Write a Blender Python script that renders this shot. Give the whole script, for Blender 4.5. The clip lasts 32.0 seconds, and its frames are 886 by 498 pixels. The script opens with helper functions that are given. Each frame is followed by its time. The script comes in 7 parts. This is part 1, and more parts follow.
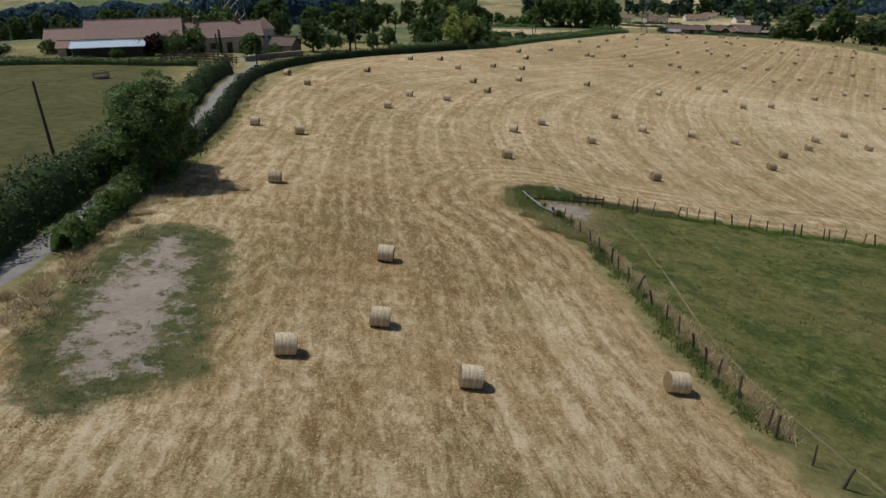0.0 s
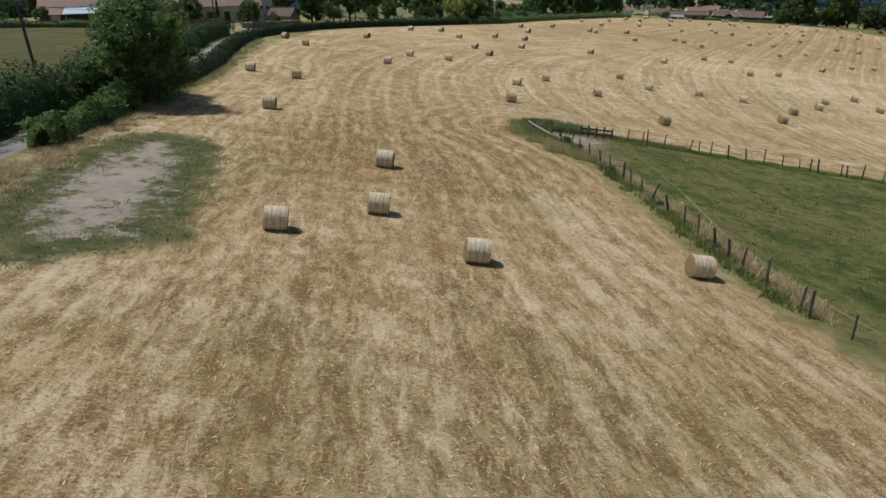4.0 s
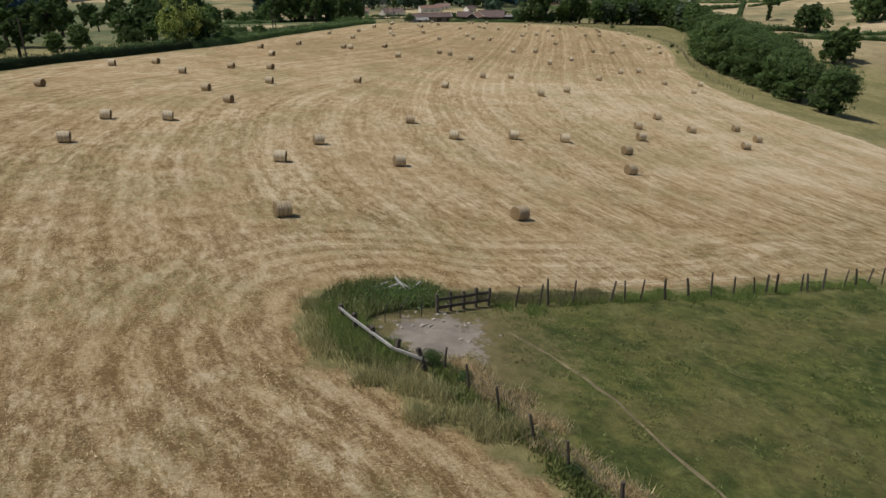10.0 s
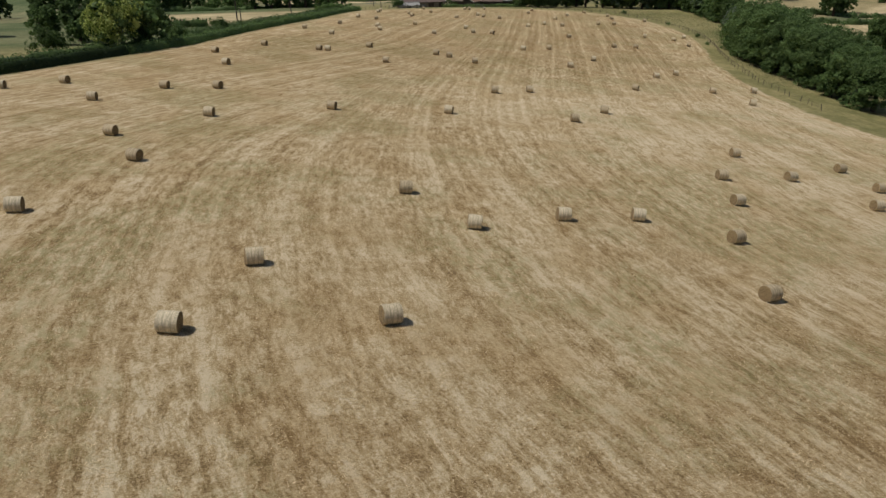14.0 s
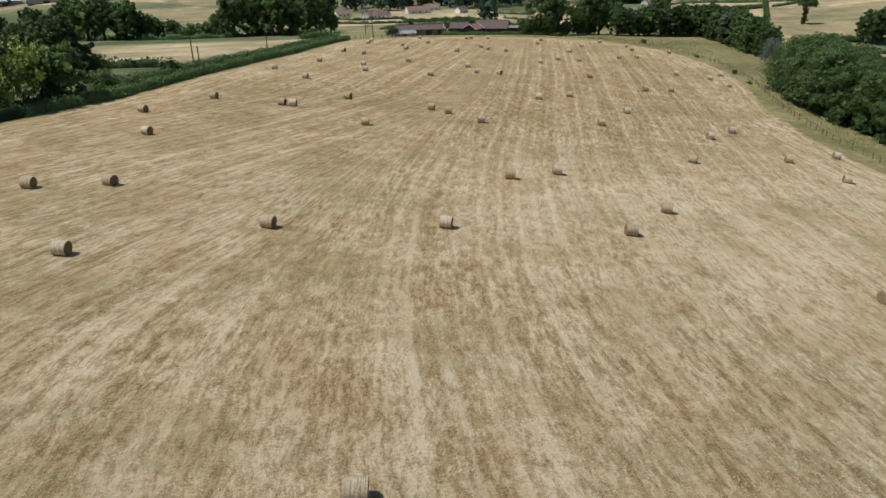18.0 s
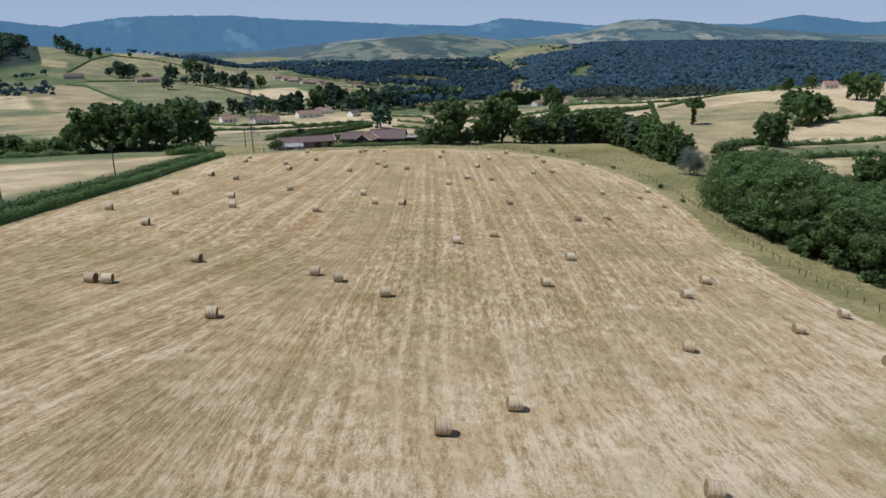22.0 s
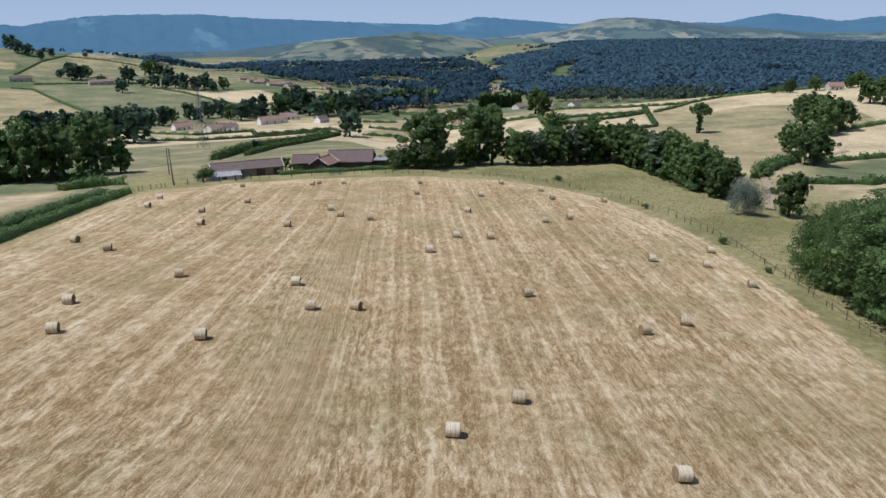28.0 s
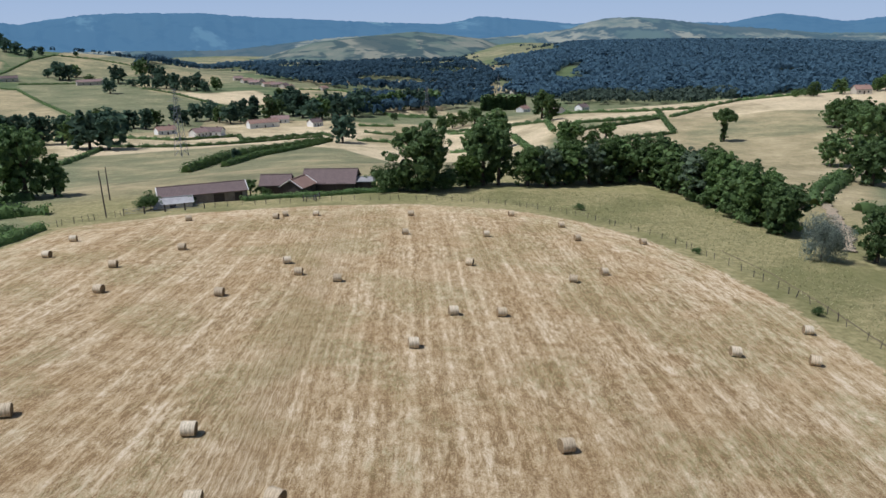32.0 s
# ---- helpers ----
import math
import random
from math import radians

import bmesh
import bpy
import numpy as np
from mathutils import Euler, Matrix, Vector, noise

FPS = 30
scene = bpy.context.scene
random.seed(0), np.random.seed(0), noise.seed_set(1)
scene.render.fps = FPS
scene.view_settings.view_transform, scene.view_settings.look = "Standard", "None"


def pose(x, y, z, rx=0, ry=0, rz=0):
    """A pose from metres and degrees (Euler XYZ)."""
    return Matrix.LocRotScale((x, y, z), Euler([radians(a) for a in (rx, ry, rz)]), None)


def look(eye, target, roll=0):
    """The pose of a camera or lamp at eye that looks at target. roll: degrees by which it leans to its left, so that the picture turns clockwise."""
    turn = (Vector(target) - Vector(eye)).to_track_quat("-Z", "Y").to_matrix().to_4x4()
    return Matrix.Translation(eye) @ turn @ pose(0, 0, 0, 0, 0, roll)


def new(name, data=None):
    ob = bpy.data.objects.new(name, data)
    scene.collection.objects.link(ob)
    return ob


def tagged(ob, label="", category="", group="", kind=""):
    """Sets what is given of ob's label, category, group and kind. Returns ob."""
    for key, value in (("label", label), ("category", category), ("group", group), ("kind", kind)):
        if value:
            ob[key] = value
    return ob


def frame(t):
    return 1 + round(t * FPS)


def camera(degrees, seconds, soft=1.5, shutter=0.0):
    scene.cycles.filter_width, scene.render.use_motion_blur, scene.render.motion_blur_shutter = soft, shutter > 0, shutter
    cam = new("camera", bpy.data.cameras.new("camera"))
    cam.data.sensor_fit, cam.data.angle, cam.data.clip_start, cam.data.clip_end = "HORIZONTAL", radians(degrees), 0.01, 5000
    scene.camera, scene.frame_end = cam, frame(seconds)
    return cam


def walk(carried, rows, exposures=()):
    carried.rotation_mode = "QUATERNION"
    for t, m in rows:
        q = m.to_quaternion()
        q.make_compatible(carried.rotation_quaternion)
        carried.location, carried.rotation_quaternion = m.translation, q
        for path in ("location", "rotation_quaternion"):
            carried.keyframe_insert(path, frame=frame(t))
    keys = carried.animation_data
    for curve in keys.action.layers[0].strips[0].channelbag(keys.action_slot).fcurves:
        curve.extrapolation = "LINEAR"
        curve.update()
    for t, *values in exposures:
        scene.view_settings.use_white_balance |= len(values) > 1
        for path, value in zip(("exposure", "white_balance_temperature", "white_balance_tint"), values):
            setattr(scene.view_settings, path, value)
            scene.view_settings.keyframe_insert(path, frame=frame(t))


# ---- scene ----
cam = camera(64.2, 32.0)
PLAN = 1.18  # metres to one unit of the plan in which the land and its things are laid out
METRES, EYE, TILT, LEAN, TURN = 216.0 * PLAN, 22.0 * PLAN, -23.5, 0.0, 0.0
ROWS = [
    (0, 0.0000, 0.0000, 0.0000, 0.00, 0.00, -0.00),
    (0.5, -0.0000, 0.0018, -0.0042, -0.01, 0.02, -0.02),
    (1, -0.0000, 0.0040, -0.0091, -0.01, 0.04, -0.04),
    (1.5, -0.0001, 0.0060, -0.0140, -0.02, 0.04, -0.07),
    (2, -0.0004, 0.0084, -0.0193, -0.04, 0.04, -0.09),
    (2.5, -0.0005, 0.0103, -0.0239, -0.04, 0.01, -0.07),
    (3, -0.0006, 0.0111, -0.0270, -0.01, 0.00, -0.04),
    (3.5, -0.0007, 0.0110, -0.0275, 0.02, -0.01, -0.01),
    (4, -0.0006, 0.0120, -0.0262, 0.05, -0.02, 0.03),
    (4.5, -0.0005, 0.0161, -0.0238, 0.08, -0.03, 0.06),
    (5, -0.0003, 0.0224, -0.0211, 0.05, -0.05, 0.16),
    (5.5, -0.0001, 0.0305, -0.0176, -0.00, -0.06, 0.26),
    (6, 0.0004, 0.0403, -0.0134, -0.03, -0.04, 0.35),
    (6.5, 0.0008, 0.0513, -0.0084, -0.10, -0.05, 0.40),
    (7, 0.0012, 0.0634, -0.0031, -0.15, -0.04, 0.47),
    (7.5, 0.0018, 0.0763, 0.0030, -0.19, -0.05, 0.51),
    (8, 0.0024, 0.0899, 0.0095, -0.25, -0.03, 0.52),
    (8.1, 0.0027, 0.0927, 0.0108, -0.32, -0.03, 0.55),
    (8.2, 0.0030, 0.0955, 0.0121, -0.42, -0.04, 0.59),
    (8.3, 0.0033, 0.0984, 0.0133, -1.48, -0.07, 1.06),
    (8.4, 0.0036, 0.1013, 0.0146, -5.15, -0.19, 2.68),
    (8.5, 0.0039, 0.1042, 0.0159, -7.71, -0.28, 3.81),
    (8.6, 0.0041, 0.1072, 0.0172, -8.98, -0.35, 4.38),
    (8.7, 0.0041, 0.1102, 0.0186, -9.17, -0.36, 4.46),
    (9, 0.0045, 0.1193, 0.0226, -9.17, -0.36, 4.46),
    (9.1, 0.0048, 0.1224, 0.0239, -9.40, -0.39, 4.56),
    (9.2, 0.0052, 0.1255, 0.0252, -10.93, -0.55, 5.19),
    (9.3, 0.0057, 0.1286, 0.0265, -15.07, -1.02, 6.92),
    (9.4, 0.0061, 0.1317, 0.0278, -17.59, -1.30, 7.98),
    (9.5, 0.0066, 0.1348, 0.0291, -18.53, -1.40, 8.37),
    (10, 0.0092, 0.1504, 0.0355, -18.80, -1.46, 8.54),
    (10.5, 0.0128, 0.1658, 0.0417, -19.10, -3.77, 8.70),
    (11, 0.0171, 0.1813, 0.0478, -19.31, -8.30, 8.90),
    (11.5, 0.0220, 0.1967, 0.0544, -19.46, -15.47, 9.07),
    (12, 0.0271, 0.2124, 0.0612, -19.60, -20.02, 9.07),
    (12.5, 0.0327, 0.2279, 0.0681, -19.64, -20.12, 9.10),
    (13, 0.0388, 0.2437, 0.0756, -19.65, -15.50, 9.06),
    (13.5, 0.0452, 0.2594, 0.0827, -19.62, -8.20, 9.07),
    (14, 0.0517, 0.2751, 0.0893, -19.58, -3.23, 9.16),
    (14.5, 0.0584, 0.2907, 0.0960, -19.58, -3.06, 9.14),
    (15, 0.0652, 0.3065, 0.1029, -19.57, -2.61, 9.15),
    (15.5, 0.0719, 0.3223, 0.1096, -19.58, -2.32, 9.17),
    (16.5, 0.0860, 0.3532, 0.1227, -19.55, -2.35, 9.21),
    (17.5, 0.1007, 0.3842, 0.1366, -19.52, -2.38, 9.24),
    (18, 0.1080, 0.4000, 0.1441, -19.54, -1.95, 9.20),
    (18.1, 0.1095, 0.4032, 0.1455, -19.53, -0.85, 9.17),
    (18.2, 0.1109, 0.4063, 0.1469, -19.53, -0.02, 9.14),
    (18.3, 0.1124, 0.4095, 0.1482, -19.52, 0.53, 9.12),
    (18.5, 0.1154, 0.4158, 0.1509, -19.52, 0.66, 9.12),
    (19, 0.1229, 0.4315, 0.1579, -19.50, 0.67, 9.15),
    (19.5, 0.1304, 0.4475, 0.1656, -19.53, 1.46, 9.11),
    (19.6, 0.1319, 0.4507, 0.1670, -19.52, 3.04, 9.09),
    (19.7, 0.1334, 0.4538, 0.1683, -19.51, 4.17, 9.08),
    (19.8, 0.1349, 0.4570, 0.1696, -19.50, 4.92, 9.07),
    (19.9, 0.1364, 0.4602, 0.1709, -19.50, 5.42, 9.07),
    (20, 0.1379, 0.4633, 0.1722, -19.50, 5.42, 9.07),
    (20.5, 0.1453, 0.4789, 0.1790, -19.50, 5.53, 9.06),
    (21, 0.1526, 0.4945, 0.1859, -19.51, 5.54, 9.04),
    (21.5, 0.1599, 0.5103, 0.1929, -19.50, 5.55, 9.05),
    (21.7, 0.1633, 0.5162, 0.1957, -19.58, 5.54, 9.08),
    (21.8, 0.1650, 0.5191, 0.1971, -20.55, 5.35, 9.46),
    (21.9, 0.1667, 0.5220, 0.1986, -24.11, 4.70, 10.85),
    (22, 0.1683, 0.5251, 0.2000, -27.59, 4.05, 12.20),
    (22.1, 0.1697, 0.5283, 0.2015, -28.83, 3.79, 12.64),
    (22.3, 0.1722, 0.5350, 0.2045, -29.55, 3.64, 12.90),
    (22.5, 0.1748, 0.5416, 0.2075, -29.59, 3.63, 12.91),
    (23, 0.1831, 0.5570, 0.2149, -29.60, 3.63, 12.92),
    (23.5, 0.1918, 0.5726, 0.2222, -29.60, 3.63, 12.91),
    (24, 0.2006, 0.5878, 0.2292, -29.60, 3.62, 12.92),
    (24.5, 0.2100, 0.6031, 0.2364, -29.61, 3.62, 12.92),
    (25, 0.2195, 0.6182, 0.2432, -29.62, 3.61, 12.93),
    (25.5, 0.2293, 0.6333, 0.2497, -29.62, 3.58, 12.93),
    (26.5, 0.2497, 0.6629, 0.2616, -29.56, 3.57, 12.96),
    (27.5, 0.2707, 0.6925, 0.2725, -29.50, 3.56, 12.98),
    (28, 0.2812, 0.7075, 0.2780, -29.47, 3.57, 12.99),
    (28.5, 0.2917, 0.7224, 0.2836, -29.45, 3.57, 12.98),
    (29, 0.3021, 0.7372, 0.2893, -29.45, 3.57, 12.96),
    (29.5, 0.3125, 0.7517, 0.2953, -29.43, 3.58, 12.94),
    (30, 0.3232, 0.7663, 0.3016, -29.41, 3.57, 12.93),
    (30.5, 0.3337, 0.7809, 0.3076, -29.39, 3.57, 12.91),
    (31, 0.3442, 0.7952, 0.3138, -29.39, 3.57, 12.89),
    (31.5, 0.3548, 0.8097, 0.3201, -29.38, 3.57, 12.85),
    (32, 0.3653, 0.8240, 0.3263, -29.37, 3.56, 12.83),
]
walk(
    cam,
    [(t, pose(0, 0, EYE, TILT, LEAN, TURN) @ pose(METRES * x, METRES * y, METRES * z, 90 + pitch, roll, yaw)) for t, x, y, z, yaw, pitch, roll in ROWS],
    exposures=[(0.0, -0.62, 6250, 9), (2.0, -0.56, 6250, 9), (5.0, -0.3, 6150, 9), (9.0, -0.28, 6200, 10), (10.0, -0.52, 6350, 10), (11.0, -0.64, 6500, 9), (12.0, -0.72, 6700, 8), (13.0, -0.84, 6800, 8), (14.0, -0.6, 6500, 8), (15.0, -0.48, 6200, 8), (18.0, -0.32, 6050, 9), (19.0, -0.29, 5950, 11), (20.0, -0.26, 5750, 12), (22.0, -0.18, 5650, 12), (25.0, -0.08, 5600, 13), (32.0, -0.06, 5600, 13)],
)

# ---- daylight: a high clear sun from the left and ahead ----
SUN_HEIGHT, SUN_AZIMUTH = 61.0, -70.0  # degrees above the horizon; degrees clockwise from +y
world = bpy.data.worlds.new("sky")
scene.world = world
world.use_nodes = True
tree = world.node_tree
sky = tree.nodes.new("ShaderNodeTexSky")
sky.sky_type, sky.sun_disc = "NISHITA", False
sky.sun_elevation, sky.sun_rotation = radians(SUN_HEIGHT), radians(SUN_AZIMUTH)
sky.air_density, sky.dust_density, sky.ozone_density = 1.0, 1.5, 1.0
tree.links.new(sky.outputs[0], tree.nodes["Background"].inputs[0])
tree.nodes["Background"].inputs[1].default_value = 0.072
lamp = new("sun", bpy.data.lights.new("sun", "SUN"))
lamp.data.energy, lamp.data.angle, lamp.data.color = 4.55, radians(0.55), (1.0, 0.95, 0.87)
aim = Vector((math.sin(radians(SUN_AZIMUTH)) * math.cos(radians(SUN_HEIGHT)), math.cos(radians(SUN_AZIMUTH)) * math.cos(radians(SUN_HEIGHT)), math.sin(radians(SUN_HEIGHT))))
lamp.matrix_world = look(aim * 300, (0, 0, 0))

RNG = random.Random(7)


# ---- materials ----
class Nodes:
    """Short hand for building one material."""

    def __init__(self, name, rough=0.8, spec=0.3):
        self.m = bpy.data.materials.new(name)
        self.m.use_nodes = True
        self.t = self.m.node_tree
        self.b = self.t.nodes["Principled BSDF"]
        self.b.inputs["Roughness"].default_value = rough
        self.b.inputs["Specular IOR Level"].default_value = spec

    def add(self, kind, **put):
        n = self.t.nodes.new("ShaderNode" + kind)
        if "attribute_name" in put:
            n.attribute_name = put["attribute_name"]
        if "operation" in put:
            n.operation = put["operation"]
        if "use_clamp" in put:
            n.use_clamp = put["use_clamp"]
        if "clamp" in put:
            n.clamp, n.interpolation_type = put["clamp"], put["interpolation_type"]
        if "data_type" in put:
            n.data_type, n.blend_type = put["data_type"], put["blend_type"]
        if "feature" in put:
            n.feature = put["feature"]
        return n

    def put(self, socket, v):
        if isinstance(v, bpy.types.NodeSocket):
            self.t.links.new(v, socket)
        elif v is not None:
            socket.default_value = (*v, 1.0) if isinstance(v, tuple) and len(v) == 3 and socket.type == "RGBA" else v

    def attr(self, name):
        return self.add("Attribute", attribute_name=name).outputs["Fac"]

    def at(self):
        return self.add("TexCoord").outputs["Object"]

    def noise(self, scale, vec=None, detail=3.0, rough=0.55, out="Fac", distort=0.0):
        n = self.add("TexNoise")
        n.inputs["Scale"].default_value, n.inputs["Detail"].default_value, n.inputs["Roughness"].default_value = scale, detail, rough
        n.inputs["Distortion"].default_value = distort
        self.put(n.inputs["Vector"], vec if vec is not None else self.at())
        return n.outputs[out]

    def vec(self, x, y, z=0.0):
        n = self.add("CombineXYZ")
        for i, v in enumerate((x, y, z)):
            self.put(n.inputs[i], v)
        return n.outputs[0]

    def maths(self, op, a, b=0.0, clamp=False):
        n = self.add("Math", operation=op, use_clamp=clamp)
        self.put(n.inputs[0], a), self.put(n.inputs[1], b)
        return n.outputs[0]

    def ramp(self, fac, a, b, lo=0.0, hi=1.0):
        n = self.add("MapRange", clamp=True, interpolation_type="SMOOTHSTEP")
        self.put(n.inputs[0], fac)
        for i, v in enumerate((a, b, lo, hi)):
            n.inputs[i + 1].default_value = v
        return n.outputs[0]

    def mix(self, fac, a, b, blend="MIX"):
        n = self.add("Mix", data_type="RGBA", blend_type=blend)
        self.put(n.inputs["Factor"], fac), self.put(n.inputs[6], a), self.put(n.inputs[7], b)
        return n.outputs[2]

    def vary(self, col, amount, fac):
        """Lighter and darker by fac, which runs from 0 to 1."""
        n = self.add("HueSaturation")
        self.put(n.inputs["Color"], col)
        self.put(n.inputs["Value"], self.ramp(fac, 0.0, 1.0, 1.0 - amount, 1.0 + amount))
        return n.outputs[0]

    def bump(self, height, strength, distance=0.05):
        n = self.add("Bump")
        n.inputs["Strength"].default_value, n.inputs["Distance"].default_value = strength, distance
        self.put(n.inputs["Height"], height)
        self.t.links.new(n.outputs[0], self.b.inputs["Normal"])

    def done(self, col):
        self.put(self.b.inputs["Base Color"], col)
        return self.m


def leaf_material(name, col, other, rough=0.55, spread=0.35, shine=0.15):
    n = Nodes(name, rough, shine)
    island = n.add("NewGeometry").outputs["Random Per Island"]
    one = n.add("ObjectInfo").outputs["Random"]
    c = n.mix(island, col, other)
    c = n.vary(c, spread, island)
    c = n.vary(c, 0.25, one)
    c = n.vary(c, 0.3, n.noise(0.35))
    n.b.inputs["Subsurface Weight"].default_value = 0.0
    thin = n.add("BsdfTranslucent")
    n.put(thin.inputs["Color"], c)
    both = n.add("MixShader")
    both.inputs[0].default_value = 0.42
    n.t.links.new(n.b.outputs[0], both.inputs[1])
    n.t.links.new(thin.outputs[0], both.inputs[2])
    n.t.links.new(both.outputs[0], n.t.nodes["Material Output"].inputs["Surface"])
    return n.done(c)


def plain(name, col, rough=0.8, grain=6.0, amount=0.2, coarse=0.8, relief=0.25, metal=0.0):
    n = Nodes(name, rough)
    c = n.vary(n.vary(col, amount, n.noise(grain, detail=5)), amount, n.noise(coarse))
    c = n.vary(c, 0.12, n.add("ObjectInfo").outputs["Random"])
    n.bump(n.noise(grain * 2, detail=4), relief, 0.03)
    n.b.inputs["Metallic"].default_value = metal
    return n.done(c)


LEAF = leaf_material("leaves", (0.081, 0.140, 0.041), (0.125, 0.184, 0.058), spread=0.25)
LEAF_DARK = leaf_material("dark_leaves", (0.091, 0.151, 0.050), (0.135, 0.198, 0.070), spread=0.25)
LEAF_LIGHT = leaf_material("light_leaves", (0.085, 0.150, 0.030), (0.130, 0.190, 0.045))
LEAF_HEDGE = leaf_material("hedge_leaves", (0.034, 0.060, 0.022), (0.056, 0.086, 0.032), spread=0.25)
LEAF_SAGE = leaf_material("sage_leaves", (0.095, 0.138, 0.078), (0.135, 0.175, 0.105), spread=0.25)
LEAF_GREY = leaf_material("silver_leaves", (0.150, 0.190, 0.150), (0.240, 0.270, 0.220))
LEAF_BLOSSOM = leaf_material("blossom_leaves", (0.250, 0.360, 0.060), (0.560, 0.600, 0.190))
LEAF_PURPLE = leaf_material("purple_leaves", (0.050, 0.018, 0.022), (0.080, 0.030, 0.030))
# bluish tint here stands in for haze over the middle-distance trees
LEAF_HALF_HAZED = leaf_material("half_hazed_leaves", (0.074, 0.125, 0.083), (0.101, 0.151, 0.098), 0.85, 0.15, 0.05)
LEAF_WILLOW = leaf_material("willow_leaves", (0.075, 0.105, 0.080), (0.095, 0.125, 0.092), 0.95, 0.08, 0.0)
# blue of distance haze mixed into the leaf colour of the far woods
LEAF_HAZED = leaf_material("hazed_leaves", (0.057, 0.103, 0.140), (0.069, 0.116, 0.146), 0.95, 0.08, 0.0)
BARK = plain("bark", (0.10, 0.075, 0.055), 0.9, 9.0, 0.35, 1.0, 0.6)
WOOD_GREY = plain("weathered_wood", (0.11, 0.092, 0.075), 0.9, 14.0, 0.4, 1.5, 0.5)
WOOD_PALE = plain("bleached_wood", (0.42, 0.40, 0.37), 0.85, 14.0, 0.25, 1.5, 0.5)
WIRE = plain("rusty_wire", (0.12, 0.10, 0.09), 0.6, 20.0, 0.2, 2.0, 0.1, 0.6)
STONE = plain("field_stone", (0.40, 0.36, 0.31), 0.9, 5.0, 0.3, 1.0, 0.5)
GRASS_DRY = leaf_material("dry_grass", (0.52, 0.41, 0.23), (0.70, 0.59, 0.38), 0.8, 0.3)
GRASS_GREEN = leaf_material("green_grass", (0.130, 0.175, 0.050), (0.240, 0.265, 0.100), 0.7, 0.3)
GRASS_LUSH = leaf_material("lush_grass", (0.125, 0.195, 0.050), (0.270, 0.320, 0.110), 0.7, 0.3)
STRAW = leaf_material("loose_straw", (0.46, 0.345, 0.19), (0.68, 0.56, 0.37), 0.8, 0.25)
GRASS_MIXED = leaf_material("seeding_grass", (0.24, 0.25, 0.11), (0.46, 0.41, 0.23), 0.75, 0.3)


def ground_material():
    """Stubble with its swaths, the paddock's grass, bare earth, the lane and the valley's patchwork of fields."""
    n = Nodes("land", 0.92, 0.15)
    at = n.at()
    u, v, edge = n.attr("across"), n.attr("along"), n.attr("field")
    wob = n.maths("MULTIPLY", n.maths("SUBTRACT", n.noise(0.05, at, 2.0), 0.5), 1.6)
    uu = n.maths("ADD", u, wob)
    # swaths: straight rows of unlike strength, broken up along their length
    long_noise = n.noise(1.0, n.vec(n.maths("MULTIPLY", uu, 0.62), n.maths("MULTIPLY", v, 0.022)), 3.0, 0.6)
    row_noise = n.noise(1.0, n.vec(n.maths("MULTIPLY", uu, 1.9), n.maths("MULTIPLY", v, 0.05)), 2.0, 0.5)
    fine_noise = n.noise(1.0, n.vec(n.maths("MULTIPLY", uu, 2.6), n.maths("MULTIPLY", v, 1.1)), 6.0, 0.72)
    band = n.ramp(n.maths("SINE", n.maths("MULTIPLY", uu, 2 * math.pi / 5.6)), -0.9, 1.0)
    row = n.ramp(n.maths("SINE", n.maths("MULTIPLY", uu, 2 * math.pi / 1.87)), 0.1, 1.0)
    ee = n.maths("ADD", edge, n.maths("MULTIPLY", wob, 0.6))
    head_noise = n.noise(1.0, n.vec(n.maths("MULTIPLY", ee, 1.1), n.maths("MULTIPLY", n.noise(0.06, at, 1.0), 6.0)), 3.0, 0.6)
    by_edge = n.ramp(n.maths("ADD", ee, n.maths("MULTIPLY", n.maths("SUBTRACT", fine_noise, 0.5), 6.0)), 7.0, 13.0)
    lines = n.maths("ADD", n.maths("MULTIPLY", band, 0.22), n.maths("MULTIPLY", n.maths("MULTIPLY", row, n.ramp(long_noise, 0.35, 0.65)), 0.42))
    lines = n.maths("ADD", lines, n.maths("MULTIPLY", n.maths("SUBTRACT", row_noise, 0.5), 0.75))
    lines = n.mix(by_edge, n.maths("MULTIPLY", n.ramp(head_noise, 0.34, 0.66), 0.8), lines)
    clump = n.noise(0.75, at, 9.0, 0.76)
    fleck = n.noise(5.5, n.vec(n.maths("MULTIPLY", uu, 1.0), n.maths("MULTIPLY", v, 1.6)), 5.0, 0.75, "Fac", 0.8)
    curl = n.vec(n.maths("ADD", n.maths("MULTIPLY", uu, 2.0), n.maths("MULTIPLY", n.noise(0.5, at, 2.0), 1.1)), n.maths("ADD", n.maths("MULTIPLY", v, 0.50), n.maths("MULTIPLY", n.noise(0.7, at, 2.0), 0.7)))
    wisp = n.noise(1.0, curl, 7.0, 0.72, "Fac", 0.45)
    small_wisp = n.noise(3.4, curl, 5.0, 0.72, "Fac", 0.8)
    tone = n.maths("ADD", n.maths("MULTIPLY", lines, 0.52), n.maths("MULTIPLY", long_noise, 0.62))
    tone = n.maths("ADD", tone, n.maths("MULTIPLY", n.maths("SUBTRACT", clump, 0.5), 1.5))
    tone = n.maths("ADD", tone, n.maths("MULTIPLY", n.maths("SUBTRACT", fine_noise, 0.5), 0.9))
    grit = n.noise(13.0, at, 4.0, 0.7, "Fac", 1.2)
    tone = n.maths("ADD", tone, n.maths("MULTIPLY", n.maths("SUBTRACT", fleck, 0.5), 1.9))
    tone = n.maths("ADD", tone, n.maths("MULTIPLY", n.maths("SUBTRACT", grit, 0.5), 2.1))
